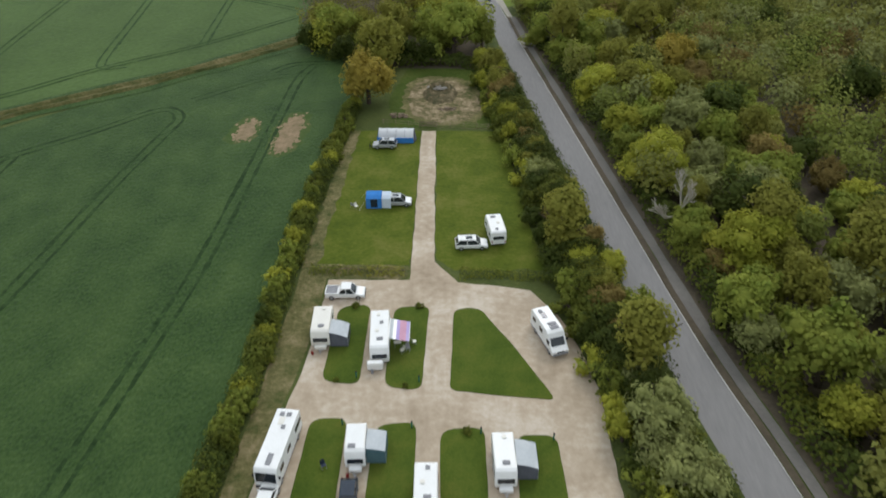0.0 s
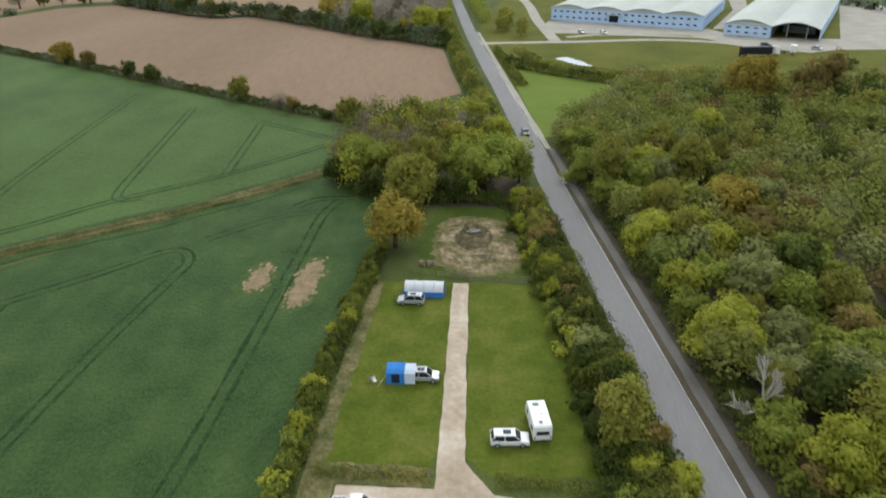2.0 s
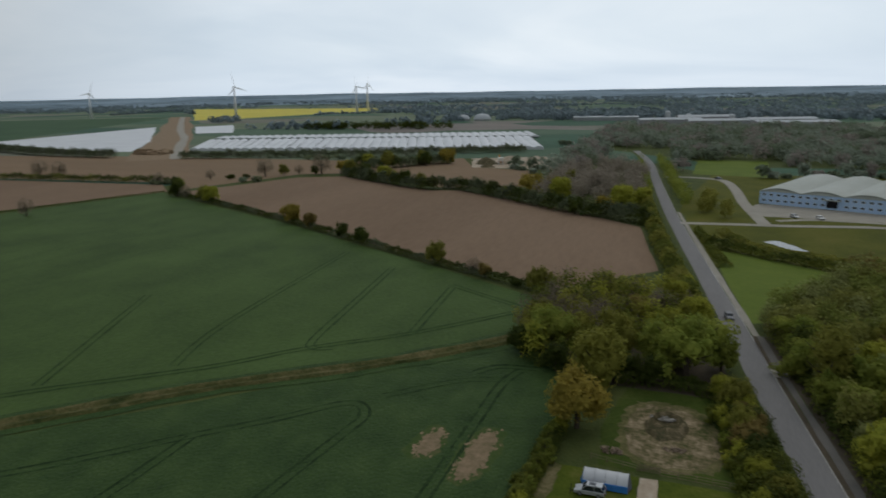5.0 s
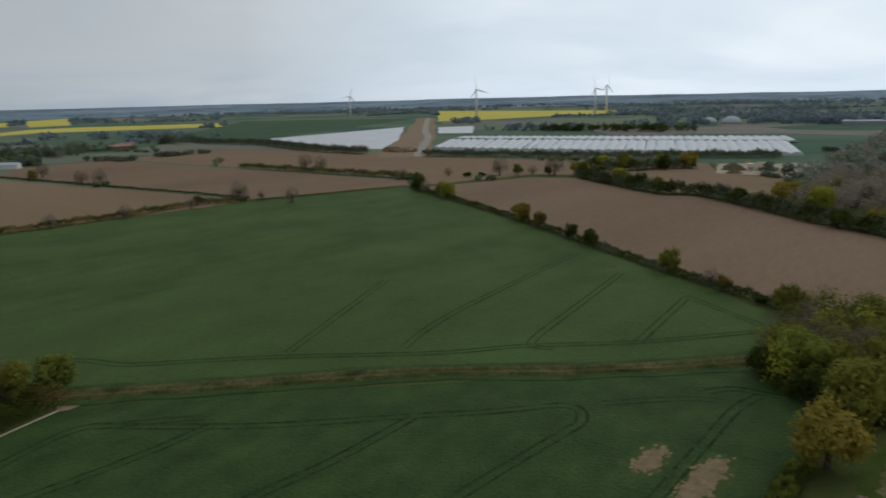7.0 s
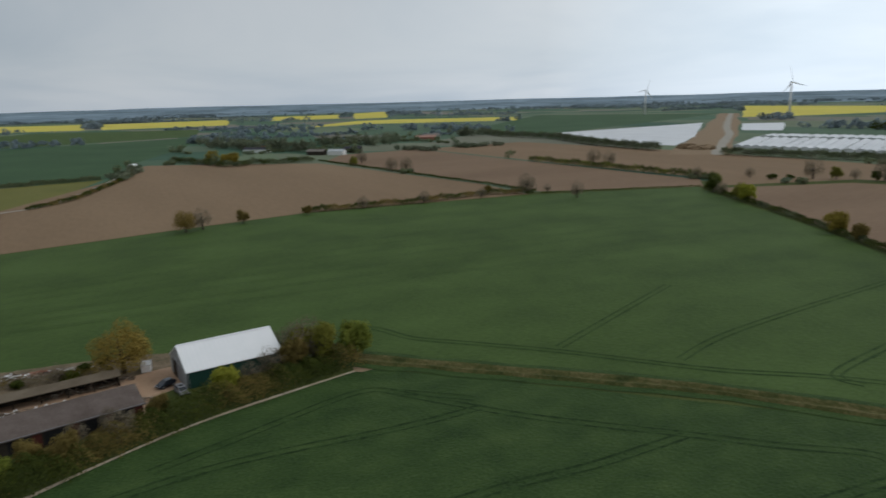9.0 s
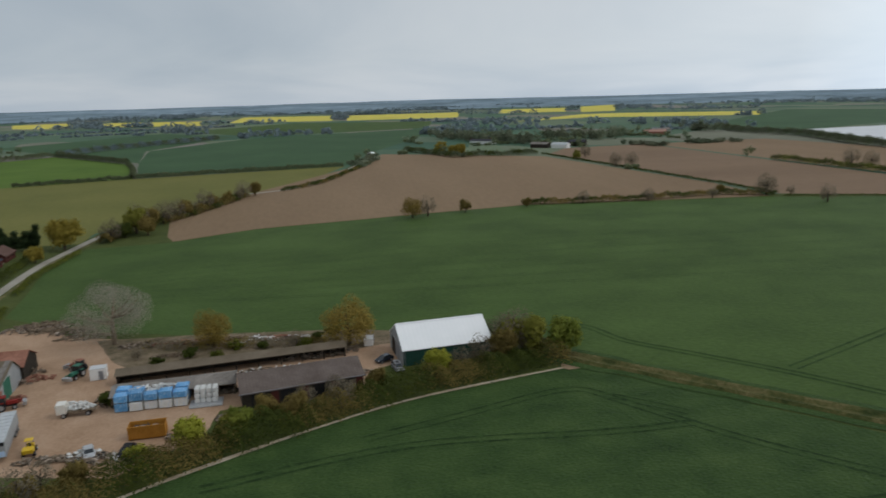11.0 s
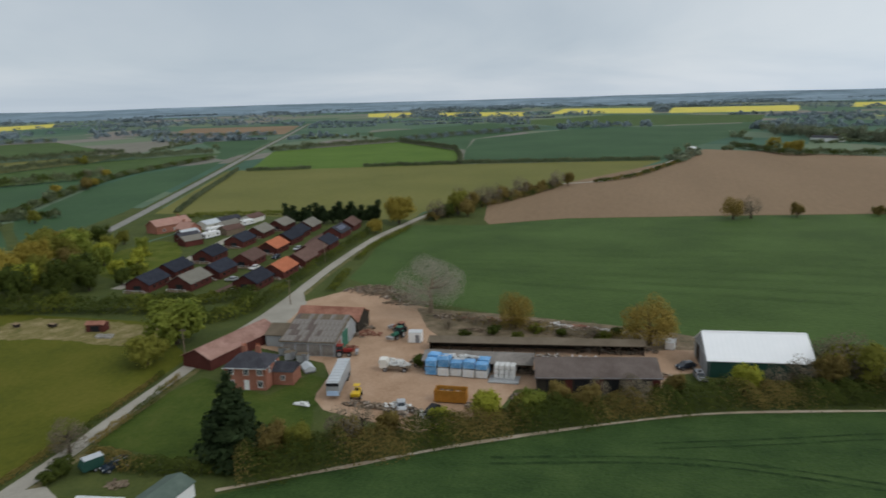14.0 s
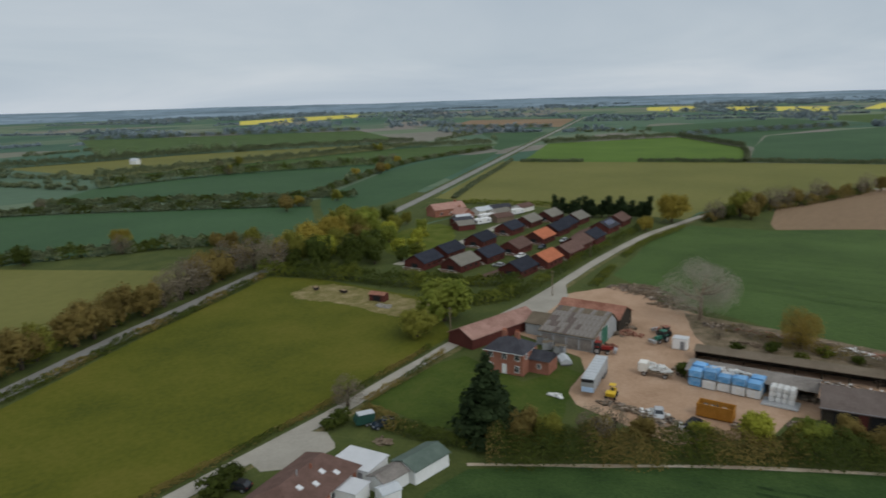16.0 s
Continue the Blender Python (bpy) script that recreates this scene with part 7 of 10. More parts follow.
car(pose(3.6, 84.8, 0.06, 0, 0, 92), "white estate car with dark sunroof on grass", M_WHITE, 4.75, 1.9, 1.7, "suv")
caravan(pose(7.3, 87.6, 0.06, 0, 0, 187), 5.6, 2.3, "white touring caravan parked on the lawn", 3, True)
motorhome(pose(-17.6, 47.0, 0.06, 0, 0, -7), 8.2, 2.4, "long white coach-built motorhome with dark windscreen", True)
car(pose(-17.9, 41.4, 0.06, 0, 0, 175), "white car parked beside a motorhome", M_WHITE, 4.3, 1.8, 1.5, "hatch")
caravan(pose(-9.6, 47.3, 0.06, 0, 0, 2), 4.2, 2.1, "small white touring caravan with teal awning", 1, True)
porch_awning(pose(-8.5, 47.4, 0.1), 2.6, 2.0, 2.3, 1.9, M_LGREYF, M_TEALF, "pale porch awning with teal sides against a caravan")
car(pose(-9.9, 41.6, 0.06, 0, 0, 2), "dark blue hatchback before a small caravan", M_CARDARK, 4.2, 1.75, 1.48, "hatch")
caravan(pose(-2.25, 41.6, 0.06, 0, 0, 0), 5.6, 2.3, "white touring caravan with grey rooflights", 3, True)
caravan(pose(5.6, 45.4, 0.06, 0, 0, 1), 5.4, 2.2, "white touring caravan with a grey side awning", 2, True)
porch_awning(pose(6.75, 45.6, 0.1), 3.2, 2.2, 2.4, 1.7, M_LGREYF, M_GREYF, "light grey awning with dark windows against a caravan")
# upper lawn
tunnel_tent(pose(-9.4, 120.6, 0.06, 0, 0, -2), 6.6, 3.4, 2.2, "hooped tunnel tent with white roof and blue sides", M_TUNNEL, M_TUNNEL)
car(pose(-11.4, 117.3, 0.06, 0, 0, -92), "silver estate car with roof box beside a tent", M_SILVER, 4.4, 1.8, 1.75, "suv")
ob = thing("bicycle_rack", pose(-14.2, 117.2, 0.06), "dark bicycle rack behind a car", "rack")
part("frame", cyls(((0, -0.6, 0.5), (0, 0.6, 0.5), .04, .04), ((0, -0.6, 0.5), (0.5, 0, 0.3), .04, .04), ((0, 0.6, 0.0), (0, 0.6, 1.0), .04, .04), ((0, -0.6, 0.0), (0, -0.6, 1.0), .04, .04)), M_BLACKP, ob)


def drive_away_tent(m):
    """A blue box-shaped awning pitched at the tail of a van."""
    ob = thing("tailgate_tent", m, "bright blue tailgate awning pitched behind a car", "tent")
    prof = [(-1.5, 0.02), (-1.32, 1.75), (-0.6, 2.05), (0.6, 2.05), (1.32, 1.75), (1.5, 0.02)]
    part("blue_bay", prism(prof, -1.9, 0.6, 0.04), M_BLUEF, ob)
    part("pale_bay", prism([(y * 0.92, z * 0.96) for y, z in prof], 0.62, 2.1, 0.04), M_LBLUEF, ob)
    part("door_flap", boxes((-0.6, -1.45, 0.95, 1.1, 0.05, 1.6)), M_CARDARK, ob)
    for s in (-1, 1):
        part("guy_line", cyls(((-1.9, s * 1.4, 1.6), (-3.0, s * 2.0, 0.0), 0.015, 0.015)), M_CREAM, ob)
    return ob


drive_away_tent(pose(-11.1, 97.2, 0.06, 0, 0, 0))
car(pose(-7.9, 97.0, 0.06, 0, 0, 90), "silver people carrier with raised tailgate awning", M_SILVER, 4.4, 1.8, 1.75, "suv")


def folding_chair(m, seat_mat):
    ob = thing("camping_chair", m, "small folding camping chair on grass", "chair", "camping chairs")
    part("seat", boxes((0, 0, 0.42, 0.5, 0.5, 0.04), bevel=0.01), seat_mat, ob)
    bm = boxes((0, 0, 0, 0.5, 0.04, 0.5), bevel=0.01)
    bm.transform(pose(0, 0.27, 0.68, -12))
    part("backrest", bm, seat_mat, ob)
    for x in (-0.24, 0.24):
        for y in (-0.24, 0.24):
            part("leg", cyls(((x, y, 0), (x, -y * 0.4, 0.45), 0.018, 0.018)), M_METAL, ob)
    return ob


def camp_table(m):
    ob = thing("camping_table", m, "small pale camping table on grass", "table")
    part("tabletop", boxes((0, 0, 0.66, 0.9, 0.6, 0.04), bevel=0.01), M_CREAM, ob)
    for x in (-0.38, 0.38):
        for y in (-0.24, 0.24):
            part("leg", cyls(((x, y, 0), (x, y, 0.65), 0.018, 0.018)), M_METAL, ob)


for x, y, a, mt in ((-4.9, 62.9, 20, M_GREYP), (-5.6, 62.5, -60, M_CREAM), (-4.2, 64.0, 120, M_CREAM), (-14.6, 95.9, 40, M_CREAM), (-15.2, 96.3, 150, M_GREYP), (-12.9, 45.6, 30, M_CARDARK)):
    folding_chair(pose(x, y, 0.115, 0, 0, a), mt)
camp_table(pose(-6.2, 63.6, 0.115, 0, 0, 10))


def gas_bottle(x, y, col, z=0.06):
    ob = thing("gas_bottle", pose(x, y, z), "upright camping gas bottle beside a caravan", "gas bottle", "gas bottles")
    bm = bmesh.new()
    cyl(bm, (0, 0, 0), (0, 0, 0.5), 0.16, n=12)
    cyl(bm, (0, 0, 0.5), (0, 0, 0.6), 0.16, 0.07, 12)
    part("cylinder", bm, col, ob)
    part("valve", cyls(((0, 0, 0.6), (0, 0, 0.68), 0.04, 0.04)), M_METAL, ob)


gas_bottle(-10.3, 44.4, M_MACHRED)
gas_bottle(-9.0, 59.0, M_GREYP)
gas_bottle(-16.6, 62.3, M_MACHRED)


def hookup_post(x, y):
    ob = thing("hookup_post", pose(x, y, 0.1), "small green electric hook-up post on grass", "hook-up post", "hook-up posts")
    part("post", boxes((0, 0, 0.45, 0.16, 0.16, 0.9), bevel=0.02), M_MACHGRN, ob)
    part("cap", boxes((0, 0, 0.93, 0.2, 0.2, 0.07), bevel=0.02), M_BLACKP, ob)


for x, y in ((-3.4, 57.6), (-10.8, 58.3), (-11.6, 51.2), (3.5, 49.9), (-4.0, 50.8), (11.2, 49.0)):
    hookup_post(x, y)
for x, y, s in ((-3.7, 71.0, 0.3), (-12.2, 71.2, 0.3), (-5.0, 56.8, 0.22), (-13.2, 57.8, 0.2), (2.0, 50.0, 0.3)):
    plant("shrub", x, y, s, z=0.1, label="small clipped shrub at an island edge", group="island shrubs")


def rail_fence(pts, label, h=1.1, bay=2.6, rails=2):
    """Posts and rails along a line."""
    ob = thing("fence", pose(0, 0, 0), label, "fence")
    line = [Vector((*p, 0)) for p in pts]
    spots = []
    for a, b in zip(line, line[1:]):
        n = max(1, round((b - a).length / bay))
        spots += [a.lerp(b, i / n) for i in range(n)]
    spots.append(line[-1])
    post = None
    for p in spots:
        if post is None:
            post = part("post", boxes((0, 0, h / 2, 0.11, 0.11, h), bevel=0.01), M_TIMBER, ob)
            post.location = p
        else:
            o = post.copy()
            scene.collection.objects.link(o)
            o.location = p
    for a, b in zip(spots, spots[1:]):
        for k in range(rails):
            z = h * (0.9 - 0.42 * k)
            part("rail", cyls(((a.x, a.y, z), (b.x, b.y, z), 0.04, 0.04), n=5), M_TIMBER, ob)
    return ob


rail_fence([(-12.5, 127.6), (-7.4, 126.4), (-5.2, 125.8)], "weathered post-and-rail fence across the lawn end")
rail_fence([(-1.8, 125.6), (3.5, 125.2), (10.6, 124.6)], "weathered post-and-rail fence across the lawn end", rails=3)
rail_fence([(-16.0, 79.2), (-6.0, 78.6)], "low timber rail on the grass bank", 0.6, 3.0, 1)


def gate(m, w):
    ob = thing("field_gate", m, "closed timber field gate at the drive's end", "gate")
    part("gate_frame", boxes((-w / 2, 0, 0.65, 0.09, 0.09, 1.2), (w / 2, 0, 0.65, 0.09, 0.09, 1.2)), M_TIMBER, ob)
    for k in range(5):
        part("bar", boxes((0, 0, 0.2 + k * 0.24, w, 0.05, 0.09)), M_TIMBER, ob)
    bm = boxes((0, 0, 0, w * 1.02, 0.05, 0.09))
    bm.transform(pose(0, 0.05, 0.66, 0, -20, 0))
    part("brace", bm, M_TIMBER, ob)


gate(pose(-3.4, 125.7, 0.06, 0, 0, -3), 3.1)


def rubble(name, cx, cy, rx, ry, n, label, category, seed, mat=None, size=(0.25, 0.9), hmax=0.8, z=0.03, turn=0.0, flat=1.0, long=1.0):
    """A heap of odd blocks, beams and sheets, joined into one."""
    rnd = random.Random(seed)
    bm = bmesh.new()
    for _ in range(n):
        a, d = rnd.uniform(0, 6.28), math.sqrt(rnd.random())
        x, y = rx * d * math.cos(a), ry * d * math.sin(a)
        top = hmax * (1 - d * 0.75)
        s = [rnd.uniform(*size) * k for k in (rnd.uniform(0.4, 2.0) * long, rnd.uniform(0.3, 1.0) / long ** 0.6, rnd.uniform(0.15, 0.6) * flat)]
        zz = rnd.uniform(0, top) + s[2] * 0.3
        m = pose(x, y, zz, rnd.uniform(-14, 14), rnd.uniform(-14, 14), rnd.uniform(0, 180))
        box(bm, 0, 0, 0, *s, m=m, taper=(rnd.uniform(0.7, 1), rnd.uniform(0.7, 1)))
    ob = part(name, bm, mat or M_SCRAP)
    ob.matrix_basis = pose(cx, cy, z, 0, 0, turn)
    return tagged(ob, label, category, kind="stuff")


rubble("timber_heap", -9.6, 130.8, 1.6, 1.2, 40, "heap of broken pale boards on rough grass", "debris", 61, M_TIMBER)
rubble("log_heap", 0.0, 134.2, 1.8, 0.8, 24, "scattered pale logs on trampled earth", "debris", 62, M_TIMBER, hmax=0.3)
rubble("stone_heap", -1.6, 144.6, 2.6, 1.0, 46, "broken stones on an earth ring", "debris", 63, M_CONC, hmax=0.5, z=0.3)
# a silver car out on the road
car(pose(12.6, 207.5, 0.08, 0, 0, 6), "dark grey hatchback out on the country road", M_GREYP, 4.3, 1.8, 1.5, "hatch")

# ---- the farmyard ----
patch("farmyard", [(-113, -6), (-118, -26), (-122, -30), (-134, -32), (-141, -36), (-147, -56), (-150, -63.5), (-178, -64), (-188, -60), (-200, -52), (-204, -44), (-190, -36),
                   (-180, -14), (-175, 8), (-171, 30), (-166, 46), (-151, 47), (-147, 38), (-140, 36), (-134, 8), (-124, 6)], 0.05, M_YARD,
      "tan hardcore farmyard with wheel-worn ground", "yard", step=3, amp=0.8)
patch("scrub_ground", [(-159, -12), (-168, -20), (-184, -27), (-182, 0), (-177, 30), (-168, 62), (-163, 46), (-161, 34), (-160.5, 20), (-159.5, 0)], 0.058, M_SCRUBG, "rough scrubby brown bank behind the sheds", "grass", step=3, amp=0.8)
patch("yard_apron", [(-156, -62.5), (-165, -57.5), (-176, -59), (-184, -60.5), (-190, -64), (-196, -67), (-184, -67), (-172, -66.2), (-158, -66)], 0.064, M_LANE, "pale worn concrete apron where the yard meets the lane", "yard", step=2, amp=0.6)
patch("garden_lawn", [(-98, -60), (-120, -61), (-128, -58), (-122, -40), (-134, -36), (-132, -31), (-118, -28), (-108, -24), (-100, -34), (-96, -44)], 0.045, M_GARDEN,
      "green farmhouse garden lawn", "lawn", step=3, amp=0.5)
patch("bungalow_yard", [(-58, -59), (-80, -59), (-86, -56), (-94, -52), (-92, -38), (-76, -30), (-56, -36)], 0.056, M_VERGE, "worn grass round the bungalow", "ground", step=3, amp=0.5)
patch("driveway", [(-69.3, -57), (-72.8, -53.2), (-81.2, -52.1), (-84.6, -57.5), (-82.5, -61.8), (-70.5, -61.8)], 0.07, M_LANE, "pale gravel bungalow driveway", "drive", step=2, amp=0.4)


def gable(name, m, w, l, eave, ridge, wall, roof, label, category="building", over=0.35, thick=0.14, apex=0.0, group="", wall_label="", open_front=False):
    """A gabled building: the ridge runs along y. apex shifts the ridge in x."""
    ob = thing(name, m, label, category, group)
    hw, hl = w / 2, l / 2
    if open_front:
        part("back_wall", boxes((-hw + 0.1, 0, eave / 2, 0.2, l, eave)), wall, ob)
        for s in (-1, 1):
            bm = bmesh.new()
            vs = [bm.verts.new((x, s * (hl - 0.1) + dy, z)) for dy in (-0.1, 0.1) for x, z in ((-hw, 0), (hw, 0), (hw, eave), (apex, ridge - 0.05), (-hw, eave))]
            bm.faces.new(vs[:5]), bm.faces.new(vs[5:][::-1])
            for i in range(5):
                bm.faces.new((vs[i], vs[(i + 1) % 5], vs[5 + (i + 1) % 5], vs[5 + i]))
            part("end_wall", bm, wall, ob)
        n = max(2, int(l / 4.5))
        for i in range(n + 1):
            part("post", boxes((hw - 0.12, -hl + 0.15 + i * (l - 0.3) / n, eave / 2, 0.2, 0.2, eave)), M_TIMBERD, ob)
    else:
        bm = bmesh.new()
        a = [bm.verts.new((x, -hl, z)) for x, z in ((-hw, 0), (hw, 0), (hw, eave), (apex, ridge - 0.05), (-hw, eave))]
        b = [bm.verts.new((x, hl, z)) for x, z in ((-hw, 0), (hw, 0), (hw, eave), (apex, ridge - 0.05), (-hw, eave))]
        bm.faces.new(a), bm.faces.new(b[::-1])
        for i in range(5):
            bm.faces.new((a[i], b[i], b[(i + 1) % 5], a[(i + 1) % 5]))
        part("wall", bm, wall, ob, wall_label)
    for s in (-1, 1):
        ex, ez = s * (hw + over), eave - over * (ridge - eave) / (hw - s * apex) + thick
        bm = bmesh.new()
        nx = 8
        rows = []
        for j in range(nx + 1):
            y = -hl - over + (l + 2 * over) * j / nx
            dz = 0.04 * noise.noise((y * 0.3, s * 3.0, l))
            rows.append([bm.verts.new((apex, y, ridge + thick + dz)), bm.verts.new((ex, y, ez + dz)), bm.verts.new((ex, y, ez + dz - thick)), bm.verts.new((apex, y, ridge + dz))])
        for r, q in zip(rows, rows[1:]):
            for k in range(4):
                bm.faces.new((r[k], r[(k + 1) % 4], q[(k + 1) % 4], q[k]))
        bm.faces.new(rows[0]), bm.faces.new(rows[-1][::-1])
        part("roof_slope", bm, roof, ob)
    return ob


def window(parent, x, y, z, w, h, face="x+", frame_mat=None):
    """A framed window set on a wall that faces x or y: a moulded frame, a pane and a glazing bar."""
    s = 1 if face[1] == "+" else -1
    m = pose(x, y, z, 0, 0, 0 if face[0] == "x" else 90)
    if face[0] == "y":
        s = -s
    bm = bmesh.new()
    rings = []
    for d, k in ((-0.05, 0.0), (0.05, 0.0), (0.05, 0.09), (-0.05, 0.09)):
        rings.append([bm.verts.new(m @ Vector((s * d, a * (w / 2 - k), b * (h / 2 - k)))) for a, b in ((-1, -1), (1, -1), (1, 1), (-1, 1))])
    for r, q in zip(rings, rings[1:] + rings[:1]):
        for i in range(4):
            bm.faces.new((r[i], r[(i + 1) % 4], q[(i + 1) % 4], q[i]))
    f = part("window", bm, frame_mat or M_PAINTW, parent)
    part("pane", box(bmesh.new(), s * 0.01, 0, 0, 0.03, w - 0.18, h - 0.18, m), M_GLASS, f)
    part("glazing_bar", box(bmesh.new(), s * 0.03, 0, 0, 0.03, 0.07, h - 0.18, m), frame_mat or M_PAINTW, f)
    return f


def build_white_barn():
    ob = gable("barn", pose(-154.9, 54.6, 0.05, 0, 0, 5.0), 13.4, 20.2, 3.7, 7.5, M_GRNSHEET, M_WSHEET, "green-walled barn with white sheet roof beside the hedge", "barn", over=0.3)
    g = part("gable_cladding", prism([(-6.7, 0.02), (-6.7, 3.7), (0, 7.4), (6.7, 3.7), (6.7, 0.02)], -0.08, 0.0), M_GREYSHEET, ob)
    g.matrix_basis = pose(0, -10.18, 0, 0, 0, 90)
    part("sliding_door", boxes((-2.6, -10.32, 1.95, 3.2, 0.08, 3.9)), M_TIMBERD, ob)
    part("sliding_door", boxes((1.4, -10.32, 1.9, 3.8, 0.08, 3.8)), M_GREYP, ob)
    part("door_track", boxes((0, -10.38, 4.05, 9.5, 0.12, 0.14)), M_METAL, ob)
    for k in range(3):
        part("roof_ridge_cap", boxes((0, -6.8 + k * 6.8, 7.66, 0.5, 6.8, 0.06)), M_WSHEET, ob)
    for y in (-9.9, 9.9):
        part("downpipe", cyls(((6.78, y * 0.99, 0), (6.78, y * 0.99, 3.6), 0.06, 0.06)), M_GREYP, ob)


build_white_barn()


def build_black_shed():
    ob = gable("farm_shed", pose(-140.9, 23.0, 0.05, 0, 0, 9.5), 11.0, 23.6, 3.1, 5.1, M_TIMBERD, M_FIBREDK, "long black-boarded shed with lichened dark grey roof", "shed", over=0.4)
    # black panels on the closed wall paint the shade of openings
    for y in (-8.5, -3.0, 3.5, 8.5):
        part("opening", boxes((5.52, y, 1.5, 0.08, 3.2, 2.9)), M_BLACKP, ob)
    for y in (-5.7, 0.2, 6.0, 11.0):
        part("brick_pier", boxes((5.55, y, 1.6, 0.2, 1.4, 3.2)), M_BRICKD, ob)
    part("door", boxes((5.56, 10.2, 1.3, 0.1, 1.8, 2.6)), M_TIMBER, ob)
    part("gutter", cyls(((5.95, -12.5, 3.25), (5.95, 12.5, 3.25), 0.07, 0.07)), M_GREYP, ob)
    return ob


build_black_shed()
gable("lean_to_shed", pose(-144.2, -1.5, 0.05, 0, 0, 3.5), 6.4, 23, 2.4, 3.3, M_TIMBER, M_FIBRE, "grey fibre-cement roofed open shed in the yard", "shed", open_front=True)
gable("cart_shed", pose(-156.3, 9.0, 0.05, 0, 0, 6.3), 3.8, 48, 2.3, 2.8, M_TIMBERD, M_FIBREBR, "long open-fronted cart shed with mossy brown roof", "shed", open_front=True, apex=-0.9)


def build_mill():
    ob = gable("workshop_barn", pose(-151.9, -41.9, 0.05, 0, 0, 4), 15.5, 13.2, 3.3, 6.0, M_GREYSHEET, M_FIBREBR, "grey fibre-cement roofed workshop barn with green doors", "barn", over=0.3, apex=-4.0)
    part("green_door", boxes((0.6, 6.56, 2.0, 4.2, 0.1, 4.0)), M_MACHGRN, ob)
    part("door_frame", boxes((0.6, 6.54, 4.1, 4.6, 0.12, 0.16), (-1.6, 6.54, 2.0, 0.14, 0.12, 4.1), (2.8, 6.54, 2.0, 0.14, 0.12, 4.1)), M_PAINTW, ob)
    part("rust_door", boxes((5.2, 6.58, 1.5, 2.6, 0.1, 3.0)), M_RUST, ob)
    # odd sheets patched over the yard side of the roof
    rnd = random.Random(77)
    fall = math.atan2(2.7, 11.75)
    kinds = {}
    for r in range(5):
        for c in range(12):
            y = -5.97 + c * 1.085
            u = rnd.random()
            if c > 11 or (r == 0 and u < 0.3):
                mat = M_FIBREBR if u < 0.6 else M_RUST
            else:
                mat = M_FIBREDK if u > 0.5 + 0.05 * c else M_FIBRE if u < 0.95 else M_GREYSHEET
            x = 1.22 + r * 2.36
            m = pose(x - 4.0, y, 6.0 + 0.20 + 0.012 * (c % 2) + 0.02 * (4 - r) - x * 2.7 / 11.75, 0, math.degrees(fall), rnd.uniform(-0.6, 0.6))
            if mat not in kinds:
                kinds[mat] = part("roof_sheet", boxes((0, 0, 0, 2.5, 1.06, 0.03)), mat, ob)
                kinds[mat].matrix_basis = m
            else:
                sheet = new("roof_sheet", kinds[mat].data)
                sheet.parent = ob
                sheet.matrix_basis = m
    for y in (-4.6, -1.5, 1.6, 4.7):
        part("wall_panel", boxes((7.78, y, 1.5, 0.08, 2.6, 2.6)), M_FIBRE, ob)
    gable("rust_roofed_barn", pose(-164.6, -43.8, 0.05, 0, 0, 2), 8.6, 16.5, 3.2, 5.4, M_TIMBERD, M_RUST, "rusty red sheet-roofed barn behind the workshop", "barn", over=0.3)
    gable("annex_shed", pose(-153.0, -51.6, 0.05, 0, 0, 4), 9.0, 5.8, 2.8, 4.3, M_GREYSHEET, M_FIBREBR, "brown-roofed annex beside the workshop barn", "shed", over=0.2)
    gable("rust_roofed_range", pose(-143.8, -60.4, 0.05, 0, 0, 79), 8.0, 23.0, 2.6, 4.4, M_BRICKD, M_RUSTPK, "long rust-red sheet-roofed range beside the lane", "barn", over=0.3, open_front=False)


build_mill()


